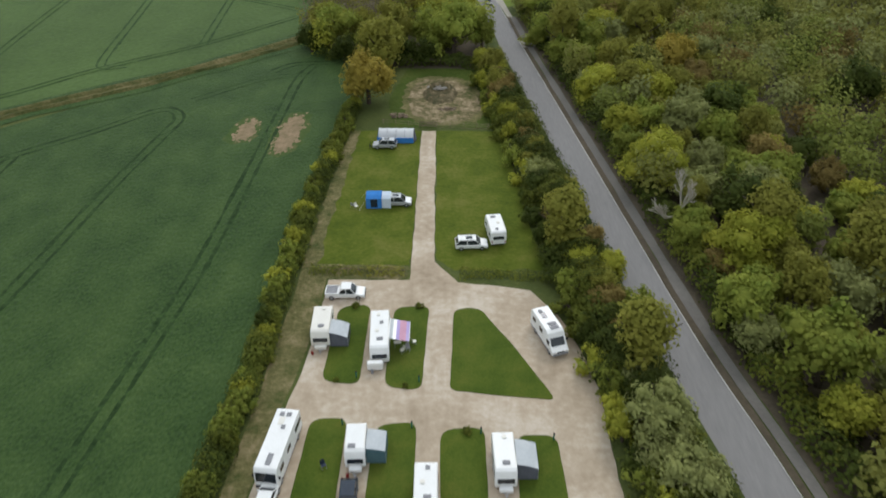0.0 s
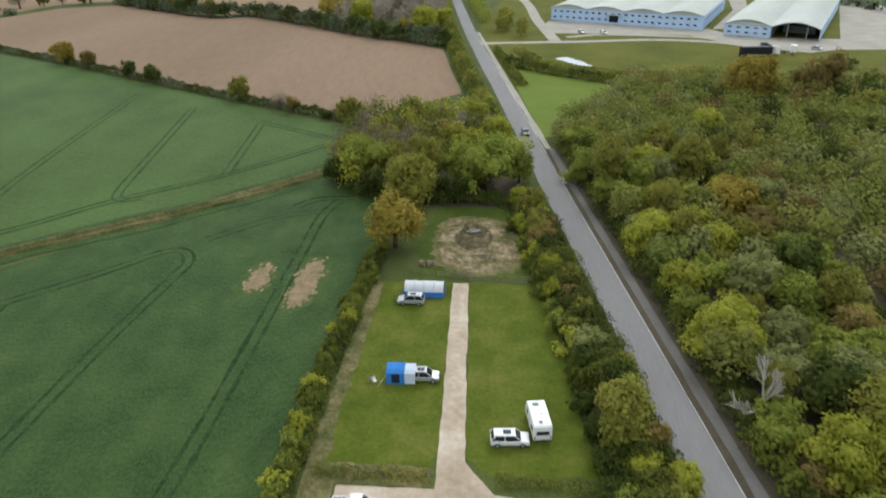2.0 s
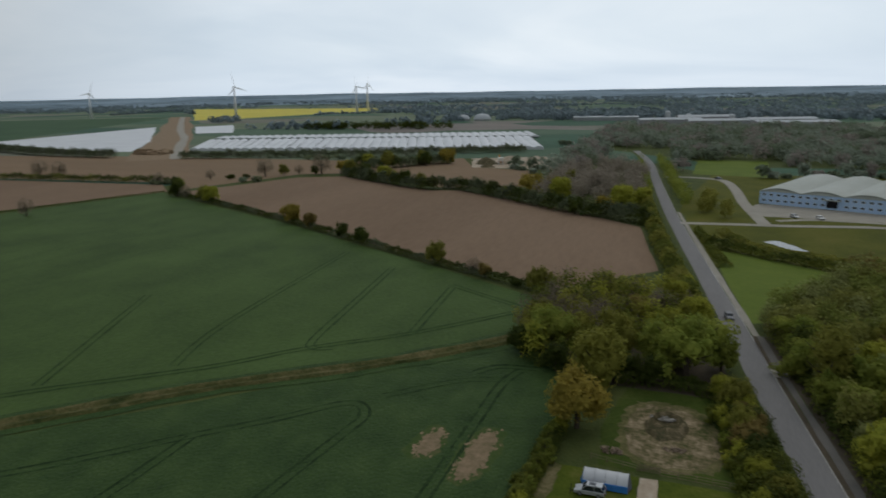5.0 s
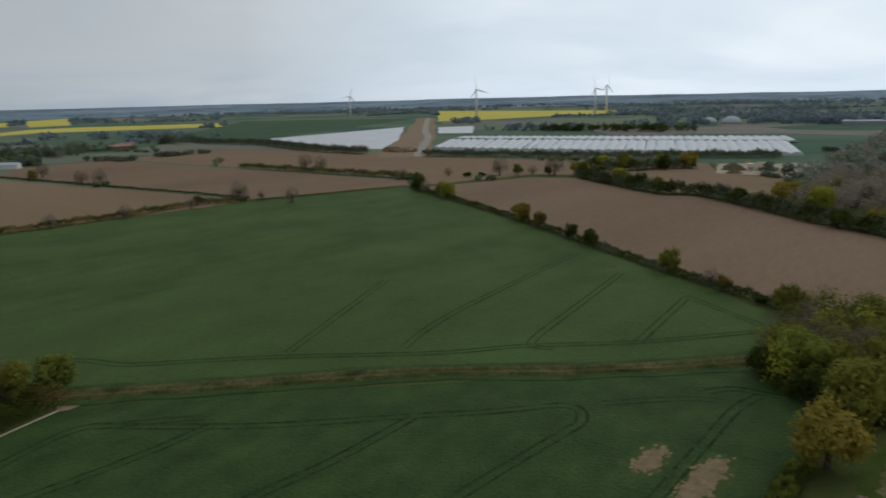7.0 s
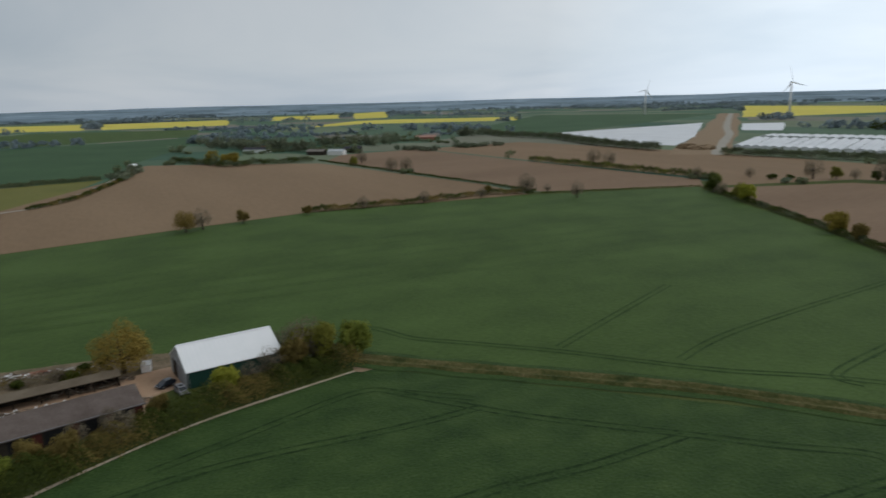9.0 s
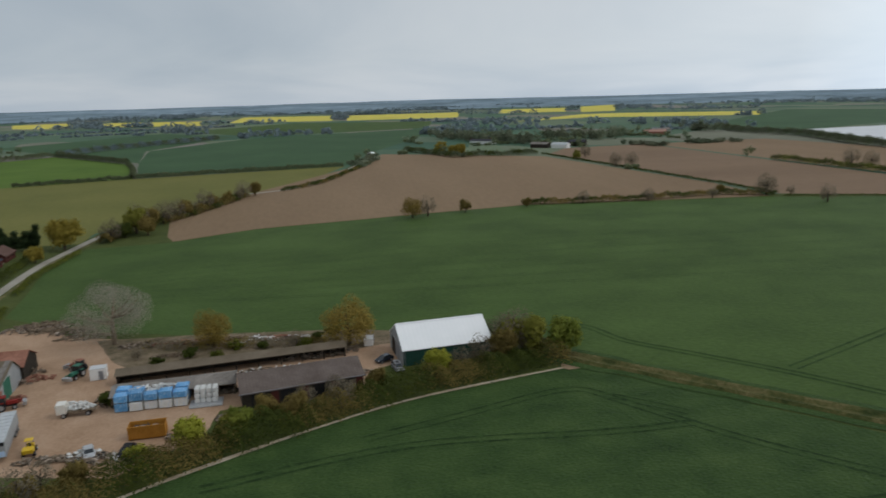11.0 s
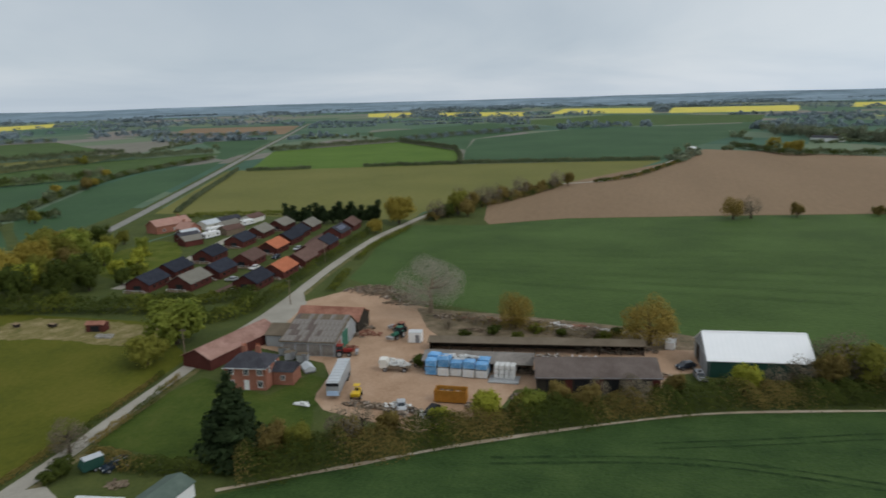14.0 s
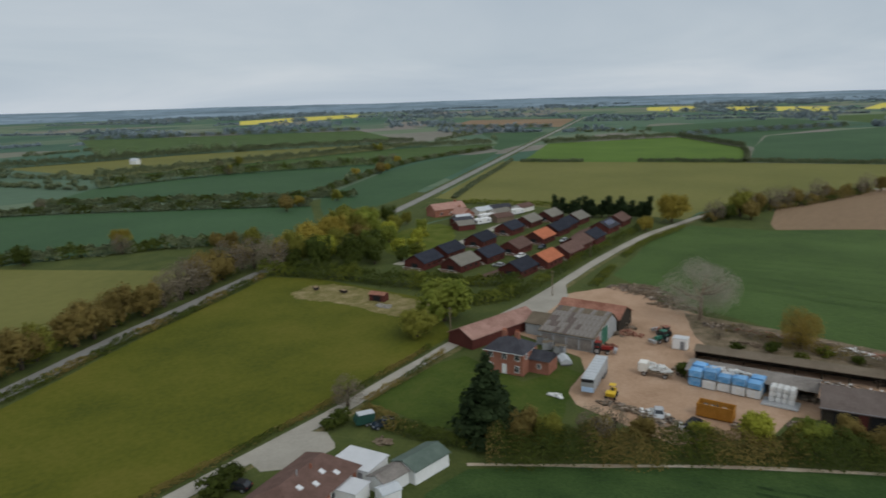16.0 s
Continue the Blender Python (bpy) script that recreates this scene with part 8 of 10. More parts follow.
def build_farmhouse():
    ob = thing("farmhouse", pose(-127.6, -46.0, 0.05, 0, 0, 6), "two-storey red-brick farmhouse with slate hipped roof", "house")
    part("wall", boxes((0, 0, 2.4, 7.4, 8.8, 4.8)), M_BRICK, ob)
    bm = bmesh.new()
    o = 0.35
    v = [bm.verts.new(p) for p in ((-3.7 - o, -4.4 - o, 4.75), (3.7 + o, -4.4 - o, 4.75), (3.7 + o, 4.4 + o, 4.75), (-3.7 - o, 4.4 + o, 4.75), (0, -1.3, 7.0), (0, 1.3, 7.0))]
    for f in ((0, 1, 4), (1, 2, 5, 4), (2, 3, 5), (3, 0, 4, 5), (3, 2, 1, 0)):
        bm.faces.new([v[i] for i in f])
    part("roof", bm, M_SLATE, ob)
    for y in (-3.0, 0.2, 3.1):
        window(ob, 3.72, y, 3.85, 1.15, 1.35)
        if y != 0.2:
            window(ob, 3.72, y, 1.35, 1.15, 1.5)
    part("front_door", boxes((3.72, 0.2, 1.1, 0.1, 1.0, 2.1)), M_PAINTW, ob)
    for x in (-1.5, 1.8):
        window(ob, x, 4.42, 3.8, 1.0, 1.3, "y+")
    for y in (-1.5, 1.5):
        c = part("chimney", boxes((-0.2, y, 7.3, 0.75, 1.0, 1.7), bevel=0.03), M_BRICK, ob)
        part("chimney_pot", cyls(((-0.2, y - 0.25, 8.1), (-0.2, y - 0.25, 8.6), 0.13, 0.11), ((-0.2, y + 0.25, 8.1), (-0.2, y + 0.25, 8.6), 0.13, 0.11)), M_TILEOR, c)
    part("extension_wall", boxes((-1.6, 6.7, 1.5, 4.6, 4.4, 3.0)), M_BRICK, ob)
    bm = prism([(-2.6, 2.9), (0, 4.4), (2.6, 2.9)], -2.5, 2.5)
    bm.transform(pose(-1.6, 6.6, 0, 0, 0, 90))
    part("extension_roof", bm, M_SLATE, ob)
    window(ob, 0.72, 6.7, 1.6, 1.0, 1.1)
    part("gutter", cyls(((4.1, -4.7, 4.72), (4.1, 4.7, 4.72), 0.06, 0.06)), M_PAINTW, ob)


build_farmhouse()


def build_bungalow():
    ob = thing("bungalow", pose(-67.5, -45.2, 0.05, 0, 0, 10), "bungalow with large brown tiled hipped roof", "house")
    part("wall", boxes((0, 0, 1.35, 15.0, 9.5, 2.7)), M_BRICK, ob)
    bm = bmesh.new()
    v = [bm.verts.new(p) for p in ((-8, -5.3, 2.6), (8, -5.3, 2.6), (8, 5.3, 2.6), (-8, 5.3, 2.6), (-5.2, 0, 5.0), (5.0, 0, 5.0))]
    for f in ((0, 1, 5, 4), (1, 2, 5), (2, 3, 4, 5), (3, 0, 4), (3, 2, 1, 0)):
        bm.faces.new([v[i] for i in f])
    part("roof", bm, M_TILEBR, ob)
    for x, y in ((-2.0, 2.2), (0.6, 3.0), (3.0, 2.0), (-3.6, 3.6)):
        bm = boxes((0, 0, 0, 0.8, 0.9, 0.1))
        bm.transform(pose(x, y, 5.0 - y * 2.4 / 5.3 + 0.05, -24, 0, 0))
        part("rooflight", bm, M_CLEAR, ob)
    part("flue", cyls(((1.5, 0.4, 4.6), (1.5, 0.4, 5.7), 0.12, 0.12)), M_METAL, ob)
    part("flue", cyls(((-1.2, 0.8, 4.5), (-1.2, 0.8, 5.4), 0.1, 0.1)), M_TILEOR, ob)
    for x in (-5, -1, 4):
        window(ob, x, 4.78, 1.5, 1.6, 1.1, "y+")
    part("conservatory_wall", boxes((-3.0, 6.6, 1.1, 3.6, 3.6, 2.2)), M_PAINTW, ob)
    part("conservatory_roof", boxes((-3.0, 6.6, 2.28, 3.9, 3.9, 0.14), bevel=0.03), M_TUNNEL, ob)
    w = thing("white_outbuilding", pose(-77.6, -43.4, 0.05, 0, 0, 8), "white flat-roofed garage beside the bungalow", "garage")
    part("wall", boxes((0, 0, 1.2, 5.4, 7.0, 2.4)), M_PAINTW, w)
    part("roof", boxes((0, 0, 2.5, 5.8, 7.4, 0.22), bevel=0.04), M_TUNNEL, w)
    part("garage_door", boxes((-2.72, -1.2, 1.05, 0.08, 2.6, 2.0)), M_CREAM, w)
    part("door", boxes((2.72, 2.0, 1.0, 0.08, 0.9, 2.0)), M_GREYP, w)
    g = gable("green_hut", pose(-83.6, -36.0, 0.05, 0, 0, 84), 5.0, 7.5, 2.3, 3.2, M_PAINTW, M_GRNFELT, "long white hut with green felt roof at the wheat edge", "hut", over=0.25)
    for x in (-0.9, 0.4, 1.5):
        window(g, x, 3.78, 1.4, 0.8, 0.8, "y+")
    gable("grey_hut", pose(-77.3, -37.2, 0.05, 0, 0, 84), 3.6, 5.0, 2.1, 2.8, M_PAINTW, M_FIBRE, "small grey-roofed hut beside the green hut", "hut", over=0.2)
    gable("pale_shed", pose(-74.2, -34.6, 0.05, 0, 0, 70), 2.4, 3.0, 2.0, 2.5, M_PAINTW, M_LGREYF, "small pale-roofed garden shed", "shed", over=0.15)


build_bungalow()

# ---- machines and goods in the yard ----


def build_trailer():
    ob = thing("box_trailer", pose(-128.7, -27.3, 0.05, 0, 0, 102), "long pale grey box trailer on the yard edge", "trailer")
    part("body", boxes((0, 0, 2.35, 2.5, 13.2, 2.7), bevel=0.06), M_GREYSHEET, ob)
    part("roof_sheet", boxes((0, 0, 3.73, 2.46, 13.1, 0.06)), M_LGREYF, ob)
    for k in range(9):
        part("roof_bow", boxes((0, -5.9 + k * 1.48, 3.78, 2.4, 0.12, 0.05)), M_METAL, ob)
    part("headboard", boxes((0, -6.63, 3.35, 2.4, 0.06, 0.6)), M_BLACKP, ob)
    part("chassis", boxes((0.5, 0, 0.95, 0.14, 12.6, 0.2), (-0.5, 0, 0.95, 0.14, 12.6, 0.2)), M_BLACKP, ob)
    part("stripe", boxes((1.262, 0, 1.45, 0.02, 13.0, 0.35), (-1.262, 0, 1.45, 0.02, 13.0, 0.35)), M_GREYP, ob)
    part("front_panel", boxes((0, -6.62, 1.6, 2.3, 0.05, 1.0)), M_PALEBLUE, ob)
    for y in (3.4, 4.7, 6.0):
        for s in (-1, 1):
            wheel(ob, s * 1.05, y, 0.5, 0.34)
    for s in (-1, 1):
        part("landing_leg", boxes((s * 0.8, -4.2, 0.5, 0.14, 0.14, 1.0)), M_METAL, ob)


build_trailer()


def build_dumper(m, label, paint):
    ob = thing("site_dumper", m, label, "dumper")
    bm = prism([(-1.5, 0.75), (-1.75, 1.5), (0.1, 1.45), (0.0, 0.7)], -0.85, 0.85, 0.05)
    part("skip_bucket", bm, paint, ob)
    part("chassis", boxes((0, 0.8, 0.75, 1.1, 2.0, 0.45), bevel=0.05), paint, ob)
    part("engine_cover", boxes((0, 1.5, 1.15, 1.1, 0.8, 0.5), bevel=0.06), paint, ob)
    part("seat", boxes((0, 0.75, 1.15, 0.5, 0.5, 0.3), (0, 0.98, 1.4, 0.5, 0.1, 0.5), bevel=0.03), M_BLACKP, ob)
    part("roll_bar", cyls(((-0.5, 1.1, 0.9), (-0.5, 1.1, 2.3), .04, .04), ((0.5, 1.1, 0.9), (0.5, 1.1, 2.3), .04, .04), ((-0.5, 1.1, 2.3), (0.5, 1.1, 2.3), .04, .04)), M_BLACKP, ob)
    part("canopy", boxes((0, 0.8, 2.36, 1.3, 1.3, 0.08), bevel=0.02), paint, ob)
    for s in (-1, 1):
        wheel(ob, s * 0.85, -0.8, 0.5, 0.4)
        wheel(ob, s * 0.75, 1.4, 0.42, 0.32)
    return ob


build_dumper(pose(-124.6, -22.0, 0.05, 0, 0, 100), "yellow site dumper beside a long trailer", M_YELLOW)


def build_skip():
    ob = thing("open_skip", pose(-126.6, -3.4, 0.05, 0, 0, 2), "rusty orange open-topped waste skip", "skip")
    l, w, h, t = 6.2, 2.4, 2.3, 0.08
    part("floor", boxes((0, 0, 0.25, w, l, 0.1)), M_ORANGE, ob)
    for s in (-1, 1):
        part("side", boxes((s * (w / 2 - t / 2), 0, h / 2 + 0.2, t, l, h)), M_ORANGE, ob)
        part("end", boxes((0, s * (l / 2 - t / 2), h / 2 + 0.2, w - 2 * t - 0.01, t, h)), M_ORANGE, ob)
        for k in range(7):
            part("rib", boxes((s * (w / 2 + 0.06), -l / 2 + 0.4 + k * 0.9, h / 2 + 0.2, 0.1, 0.12, h)), M_ORANGE, ob)
        part("rail", boxes((s * (w / 2 + 0.02), 0, h + 0.22, 0.16, l, 0.12)), M_ORANGE, ob)
    part("runner", boxes((0.6, 0, 0.1, 0.16, l, 0.2), (-0.6, 0, 0.1, 0.16, l, 0.2)), M_BLACKP, ob)
    rubble("skip_waste", -126.6, -3.4, 1.0, 2.7, 60, "mixed rubbish filling an orange skip", "waste", 70, hmax=0.9, z=1.55)


build_skip()


def pack(m, mat, label, sx, sy, sz):
    ob = thing("wrapped_pack", m, label, "pallet load", "stacked building packs")
    part("pallet", boxes((0, 0, 0.13, sx, sy, 0.03), (0, -sy * 0.4, 0.06, sx, 0.1, 0.12), (0, 0, 0.06, sx, 0.1, 0.12), (0, sy * 0.4, 0.06, sx, 0.1, 0.12)), M_TIMBER, ob)
    part("load", boxes((0, 0, 0.15 + sz / 2, sx * 0.97, sy * 0.97, sz), bevel=0.06), mat, ob)
    for k in (-0.25, 0.25):
        part("strap", boxes((0, sy * k, 0.16 + sz / 2, sx * 0.99, 0.03, sz + 0.02)), M_PALEBLUE, ob)
    return ob


base_blue = pack(pose(-139.2, -10.6, 0.05), M_BLUEPL, "blue sheet-wrapped pack stacked in the yard", 2.2, 2.5, 1.65)
base_white = pack(pose(-139.0, -7.9, 0.05), M_BAG, "white-wrapped pack stacked in the yard", 2.2, 2.5, 1.6)
for i in range(5):
    y, turn = -10.6 + i * 2.7, (i * 37 % 9 - 4) * 0.9
    if i > 1:
        copy_thing(base_white, pose(-139.1 - 0.12 * (i % 3), y, 0.05, 0, 0, turn))
    copy_thing(base_blue, pose(-139.2 - 0.1 * (i % 2), y, 1.88, 0, 0, -turn) @ Matrix.Diagonal((1, 1, (0.8, 1.0, 0.72, 0.9, 0.7)[i], 1)))
    copy_thing(base_blue, pose(-141.7 - 0.05 * i, y, 0.05, 0, 0, turn))
    if i != 3:
        copy_thing(base_blue if i != 2 else base_white, pose(-141.7 - 0.05 * i, y, 1.88, 0, 0, turn * 1.5) @ Matrix.Diagonal((1, 1, (1.0, 0.8, 0.6, 1, 0.75)[i], 1)))
rubble("sheet_offcuts", -141.4, -5.0, 0.9, 4.6, 26, "pale boards and sheets laid on stacked packs", "debris", 170, M_BAG, hmax=0.4, z=3.35, long=2.5)


def bulk_bag(m):
    ob = thing("bulk_bag", m, "full white woven bulk bag", "bulk bag", "white bulk bags")
    part("bag", boxes((0, 0, 0.48, 0.95, 0.95, 0.95), bevel=0.16), M_BAG, ob)
    part("loop", cyls(((-0.3, -0.3, 0.9), (-0.1, -0.1, 1.15), .03, .03), ((0.3, 0.3, 0.9), (0.1, 0.1, 1.15), .03, .03), ((0.3, -0.3, 0.9), (0.1, -0.1, 1.15), .03, .03), ((-0.3, 0.3, 0.9), (-0.1, 0.1, 1.15), .03, .03)), M_BAG, ob)
    return ob


bag = bulk_bag(pose(-138.6, 3.3, 0.35))
for k in range(3):
    for i in range(4):
        for j in range(2):
            if (k, i, j) != (0, 0, 0):
                copy_thing(bag, pose(-138.6 - j * 1.1, 3.3 + i * 1.1 + k * 0.05, 0.35 + k * 1.02, 0, 0, (i * 37 + k * 11 + j * 5) % 9 - 4))
ob = thing("flatbed_trailer", pose(-137.6, 5.0, 0.05, 0, 0, 2), "low pale flatbed trailer carrying bags", "trailer")
part("deck", boxes((-0.7, 0, 0.28, 3.6, 6.2, 0.12), bevel=0.03), M_SILVER, ob)
part("side_rail", boxes((1.12, 0, 0.25, 0.1, 6.2, 0.3)), M_LGREYF, ob)


def tractor(m, label, paint, loader=True):
    """A farm tractor, its nose towards -y."""
    ob = thing("tractor", m, label, "tractor")
    part("bonnet", boxes((0, -1.1, 1.35, 0.85, 1.9, 0.75), bevel=0.1), paint, ob)
    part("chassis", boxes((0, -0.4, 0.85, 0.6, 3.2, 0.4), bevel=0.05), M_BLACKP, ob)
    part("cab_glass", boxes((0, 0.55, 2.0, 1.35, 1.35, 1.2), bevel=0.06), M_GLASS, ob)
    part("cab_roof", boxes((0, 0.55, 2.68, 1.5, 1.55, 0.16), bevel=0.06), paint, ob)
    for s in (-1, 1):
        wheel(ob, s * 0.85, 0.75, 0.8, 0.45)
        wheel(ob, s * 0.72, -1.5, 0.48, 0.32)
        part("mudguard", boxes((s * 0.82, 0.75, 1.7, 0.5, 1.1, 0.08), bevel=0.03), paint, ob)
    part("exhaust", cyls(((0.35, -0.9, 1.7), (0.35, -0.9, 2.6), 0.05, 0.05)), M_BLACKP, ob)
    if loader:
        part("loader_arm", boxes((0.62, -1.6, 1.3, 0.12, 2.6, 0.18), (-0.62, -1.6, 1.3, 0.12, 2.6, 0.18)), paint, ob)
        part("bucket", prism([(-3.5, 0.5), (-3.6, 1.2), (-2.9, 1.25), (-2.8, 0.5)], -1.0, 1.0, 0.03), M_METAL, ob)
    return ob


tractor(pose(-159.5, -24.6, 0.05, 0, 0, 70), "green tractor with front loader in the yard", M_MACHGRN)
tractor(pose(-145.4, -33.4, 0.05, 0, 0, 200), "dull red tractor beside the workshop barn", M_MACHRED)
tractor(pose(-163.5, -25.4, 0.05, 0, 0, -30), "rust-brown loader parked by scrub", M_RUST)


def flat_lorry(m, label):
    ob = thing("flatbed_lorry", m, label, "lorry")
    part("cab", boxes((0, -2.7, 1.75, 2.2, 1.7, 2.0), bevel=0.12), M_CREAM, ob)
    part("windscreen", boxes((0, -3.56, 2.1, 1.9, 0.06, 0.8), bevel=0.02), M_GLASS, ob)
    part("bed", boxes((0, 0.8, 1.1, 2.3, 5.0, 0.18)), M_TIMBER, ob)
    part("headboard", boxes((0, -1.7, 1.7, 2.3, 0.08, 1.1)), M_CREAM, ob)
    part("chassis", boxes((0.4, 0, 0.8, 0.12, 6.4, 0.2), (-0.4, 0, 0.8, 0.12, 6.4, 0.2)), M_BLACKP, ob)
    for s in (-1, 1):
        for y in (-2.3, 1.9):
            wheel(ob, s * 1.0, y, 0.48, 0.3)
    return ob


flat_lorry(pose(-139.4, -18.6, 0.05, 0, 0, 6), "weathered cream flatbed lorry in the yard")
rubble("lorry_load", -139.5, -17.8, 1.0, 2.3, 70, "white and grey scrap heaped on a flatbed", "scrap", 71, M_BAG, hmax=1.5, z=1.2, turn=6)
plant("shrub_d", -142.5, -14.2, 1.2, 1.4, label="dark green shrub grown up through the scrap")


def container(m, label, mat, l=4.0, w=2.4, h=2.4, roof=None):
    ob = thing("storage_cabin", m, label, "cabin")
    part("shell", boxes((0, 0, h / 2 + 0.1, w, l, h), bevel=0.05), mat, ob)
    part("roof", boxes((0, 0, h + 0.14, w + 0.1, l + 0.1, 0.1), bevel=0.02), roof or M_TUNNEL, ob)
    part("door", boxes((w / 2 + 0.02, 0.6, 1.1, 0.06, 0.9, 1.9)), M_GREYP, ob)
    part("skid", boxes((0.8, 0, 0.05, 0.15, l, 0.12), (-0.8, 0, 0.05, 0.15, l, 0.12)), M_BLACKP, ob)


container(pose(-157.6, -19.6, 0.05, 0, 0, 6), "white site cabin beside the cart shed", M_WHITE, 3.2, 2.4, 2.5)
container(pose(-163.5, 39.0, 0.05, 0, 0, 80), "white tank cabin behind the barn", M_WHITE, 3.2, 2.0, 1.6)
ob = thing("garden_frame_tent", pose(-136.0, -37.6, 0.05, 0, 0, 40), "low pale folding trailer tent on grass", "trailer tent")
part("shell", prism([(-1.2, 0.3), (-1.2, 0.9), (0, 1.6), (1.2, 0.9), (1.2, 0.3)], -1.9, 1.9, 0.04), M_LGREYF, ob)
part("base", boxes((0, 0, 0.28, 3.9, 2.3, 0.3), bevel=0.03), M_GREYP, ob)
for x, y, a in ((-140.6, -41.0, 10), (-141.4, -44.5, 25), (-143.8, -47.0, -12)):
    container(pose(x, y, 0.05, 0, 0, a), "small grey garden store beside the workshop barn", M_GREYSHEET, 2.4, 1.8, 1.7, M_FIBREBR)
# scrap and stores about the yard
for i, (x, y, rx, ry, n, h) in enumerate(((-119.6, -9.5, 2.0, 5.5, 130, 1.0), (-121.0, -15.5, 1.5, 3.0, 50, 0.8), (-198, -48, 3.0, 7.0, 110, 1.3), (-199, -40, 2.5, 5.0, 80, 1.0), (-192, -34, 2.5, 6, 70, 1.0),
                                         (-173.5, 9, 1.8, 7, 90, 1.1), (-172.5, 22, 1.6, 5, 60, 0.9), (-158.5, 25, 1.6, 7, 130, 1.4), (-160, 33, 1.5, 3.5, 50, 1.0), (-146, 37.0, 1.2, 2.6, 34, 0.8),
                                         (-158.2, -38.0, 1.4, 5.0, 70, 1.2), (-165, -35.5, 1.6, 3.0, 50, 1.6), (-143.5, 8.5, 1.4, 1.8, 40, 1.0), (-131, 9.0, 1.0, 2.2, 26, 0.7), (-177, -16, 2, 5, 60, 1.0), (-145, -14, 1.5, 3.2, 50, 1.2))):
    rubble("scrap_heap", x, y, rx, ry, n, "heap of mixed scrap metal and timber", "scrap", 80 + i, hmax=h, z=0.05)
rubble("timber_heap", -201, -45.5, 3.2, 5.5, 90, "heap of old timber and rubble at the field edge", "debris", 99, M_TIMBER, hmax=1.5, z=0.05, long=3.0)
rubble("white_goods", -119.4, -8.0, 1.6, 5.0, 26, "white scrap panels and tubs in the yard", "scrap", 131, M_PAINTW, hmax=0.9, z=0.05)
rubble("tyre_heap", -120.2, -11.0, 1.5, 4.0, 34, "black scrap tyres and sheets in the yard", "scrap", 132, M_BLACKP, hmax=0.7, z=0.05)
rubble("white_goods", -143.5, -21.0, 1.4, 3.0, 26, "white drums and boxes among the scrap", "scrap", 133, M_BAG, hmax=1.2, z=0.05)
for i, (x, y, ry, n, mat) in enumerate(((-121.5, -20.0, 3.5, 60, None), (-122.0, -13.0, 3.0, 46, M_BAG), (-118.5, -3.0, 3.0, 60, M_BLACKP), (-125.5, 2.5, 3.0, 44, None), (-121.0, -17.0, 3.0, 40, M_TIMBER), (-174.0, 18, 4.0, 50, M_RUST),
                                        (-172.0, 25, 4.0, 44, M_PAINTW), (-168.0, -6, 5.0, 60, M_TIMBER), (-148.5, 3.0, 5.0, 60, None), (-149.0, -7.0, 4.0, 50, M_PAINTW))):
    rubble("scrap_row", x, y, 1.3, ry, n, "row of mixed scrap lying along the yard", "scrap", 150 + i, mat, hmax=0.9, z=0.05)
rubble("white_rubble", -174.5, 12.6, 1.4, 3.0, 50, "white broken plaster and tubs heaped in the scrub", "debris", 145, M_PAINTW, hmax=1.1, z=0.05)
rubble("pale_boards", -173.5, 14, 1.6, 12, 46, "pale boards and panels behind the cart shed", "debris", 134, M_PAINTW, hmax=0.9, z=0.05)
rubble("brick_heap", -176.5, -4, 1.8, 10, 60, "rusty metal and brick scrap on a bank", "scrap", 135, M_RUST, hmax=1.0, z=0.05)
rubble("rust_scrap", -160.5, -33, 1.6, 4, 50, "rusty machine parts beside the barn", "scrap", 136, M_RUST, hmax=1.4, z=0.05)
rubble("scrap_row", -152.6, 12, 1.0, 16, 120, "small scrap stored along the cart shed", "scrap", 137, hmax=1.0, z=0.05)
rubble("white_goods", -153.0, 18, 0.9, 11, 30, "white drums along the cart shed", "scrap", 138, M_PAINTW, hmax=0.9, z=0.05)
rubble("timber_heap", -195, -38, 2.5, 8, 70, "long grey timbers at the yard edge", "debris", 139, M_TIMBER, hmax=1.0, z=0.05, long=4.0)
rubble("timber_heap", -188, -31, 2.2, 6, 60, "long brown beams and posts at the yard edge", "debris", 140, M_TIMBER, hmax=0.9, z=0.05, long=4.0)
rubble("timber_heap", -197, -44, 3.0, 6, 60, "grey boards and beams among old timber", "debris", 141, M_TIMBER, hmax=1.5, z=0.05, long=2.5)
rubble("brush_heap", -175, 4, 2.2, 14, 150, "brown brushwood and broken boards behind the cart shed", "debris", 142, M_TIMBER, hmax=1.3, z=0.05, long=2.5)
rubble("rust_scrap", -149.5, -33.0, 1.5, 2.0, 40, "rusty machine parts before the workshop doors", "scrap", 143, M_RUST, hmax=1.3, z=0.05)
rubble("scrap_heap", -142.6, -13.2, 1.6, 2.4, 60, "heap of mixed scrap beside stacked packs", "scrap", 144, hmax=1.3, z=0.05)
car(pose(-151.5, 41.3, 0.05, 0, 0, 30), "dark hatchback parked before the barn", M_CARDARK, 4.1, 1.75, 1.5, "hatch")
car(pose(-146.0, 43.6, 0.05, 0, 0, 100), "grey estate car parked before the barn", M_GREYP, 4.4, 1.8, 1.6, "suv")
car(pose(-120.6, -5.6, 0.05, 0, 0, 80), "black scrapped hatchback in the yard", M_BLACKP, 4.1, 1.75, 1.45, "hatch")
car(pose(-121.5, -11.8, 0.05, 0, 0, 110), "silver scrapped hatchback in the yard", M_SILVER, 4.1, 1.75, 1.45, "hatch")
car(pose(-91.6, -50.6, 0.05, 0, 0, 60), "dark blue estate car by the garden hedge", M_CARDARK, 4.5, 1.85, 1.6, "suv")
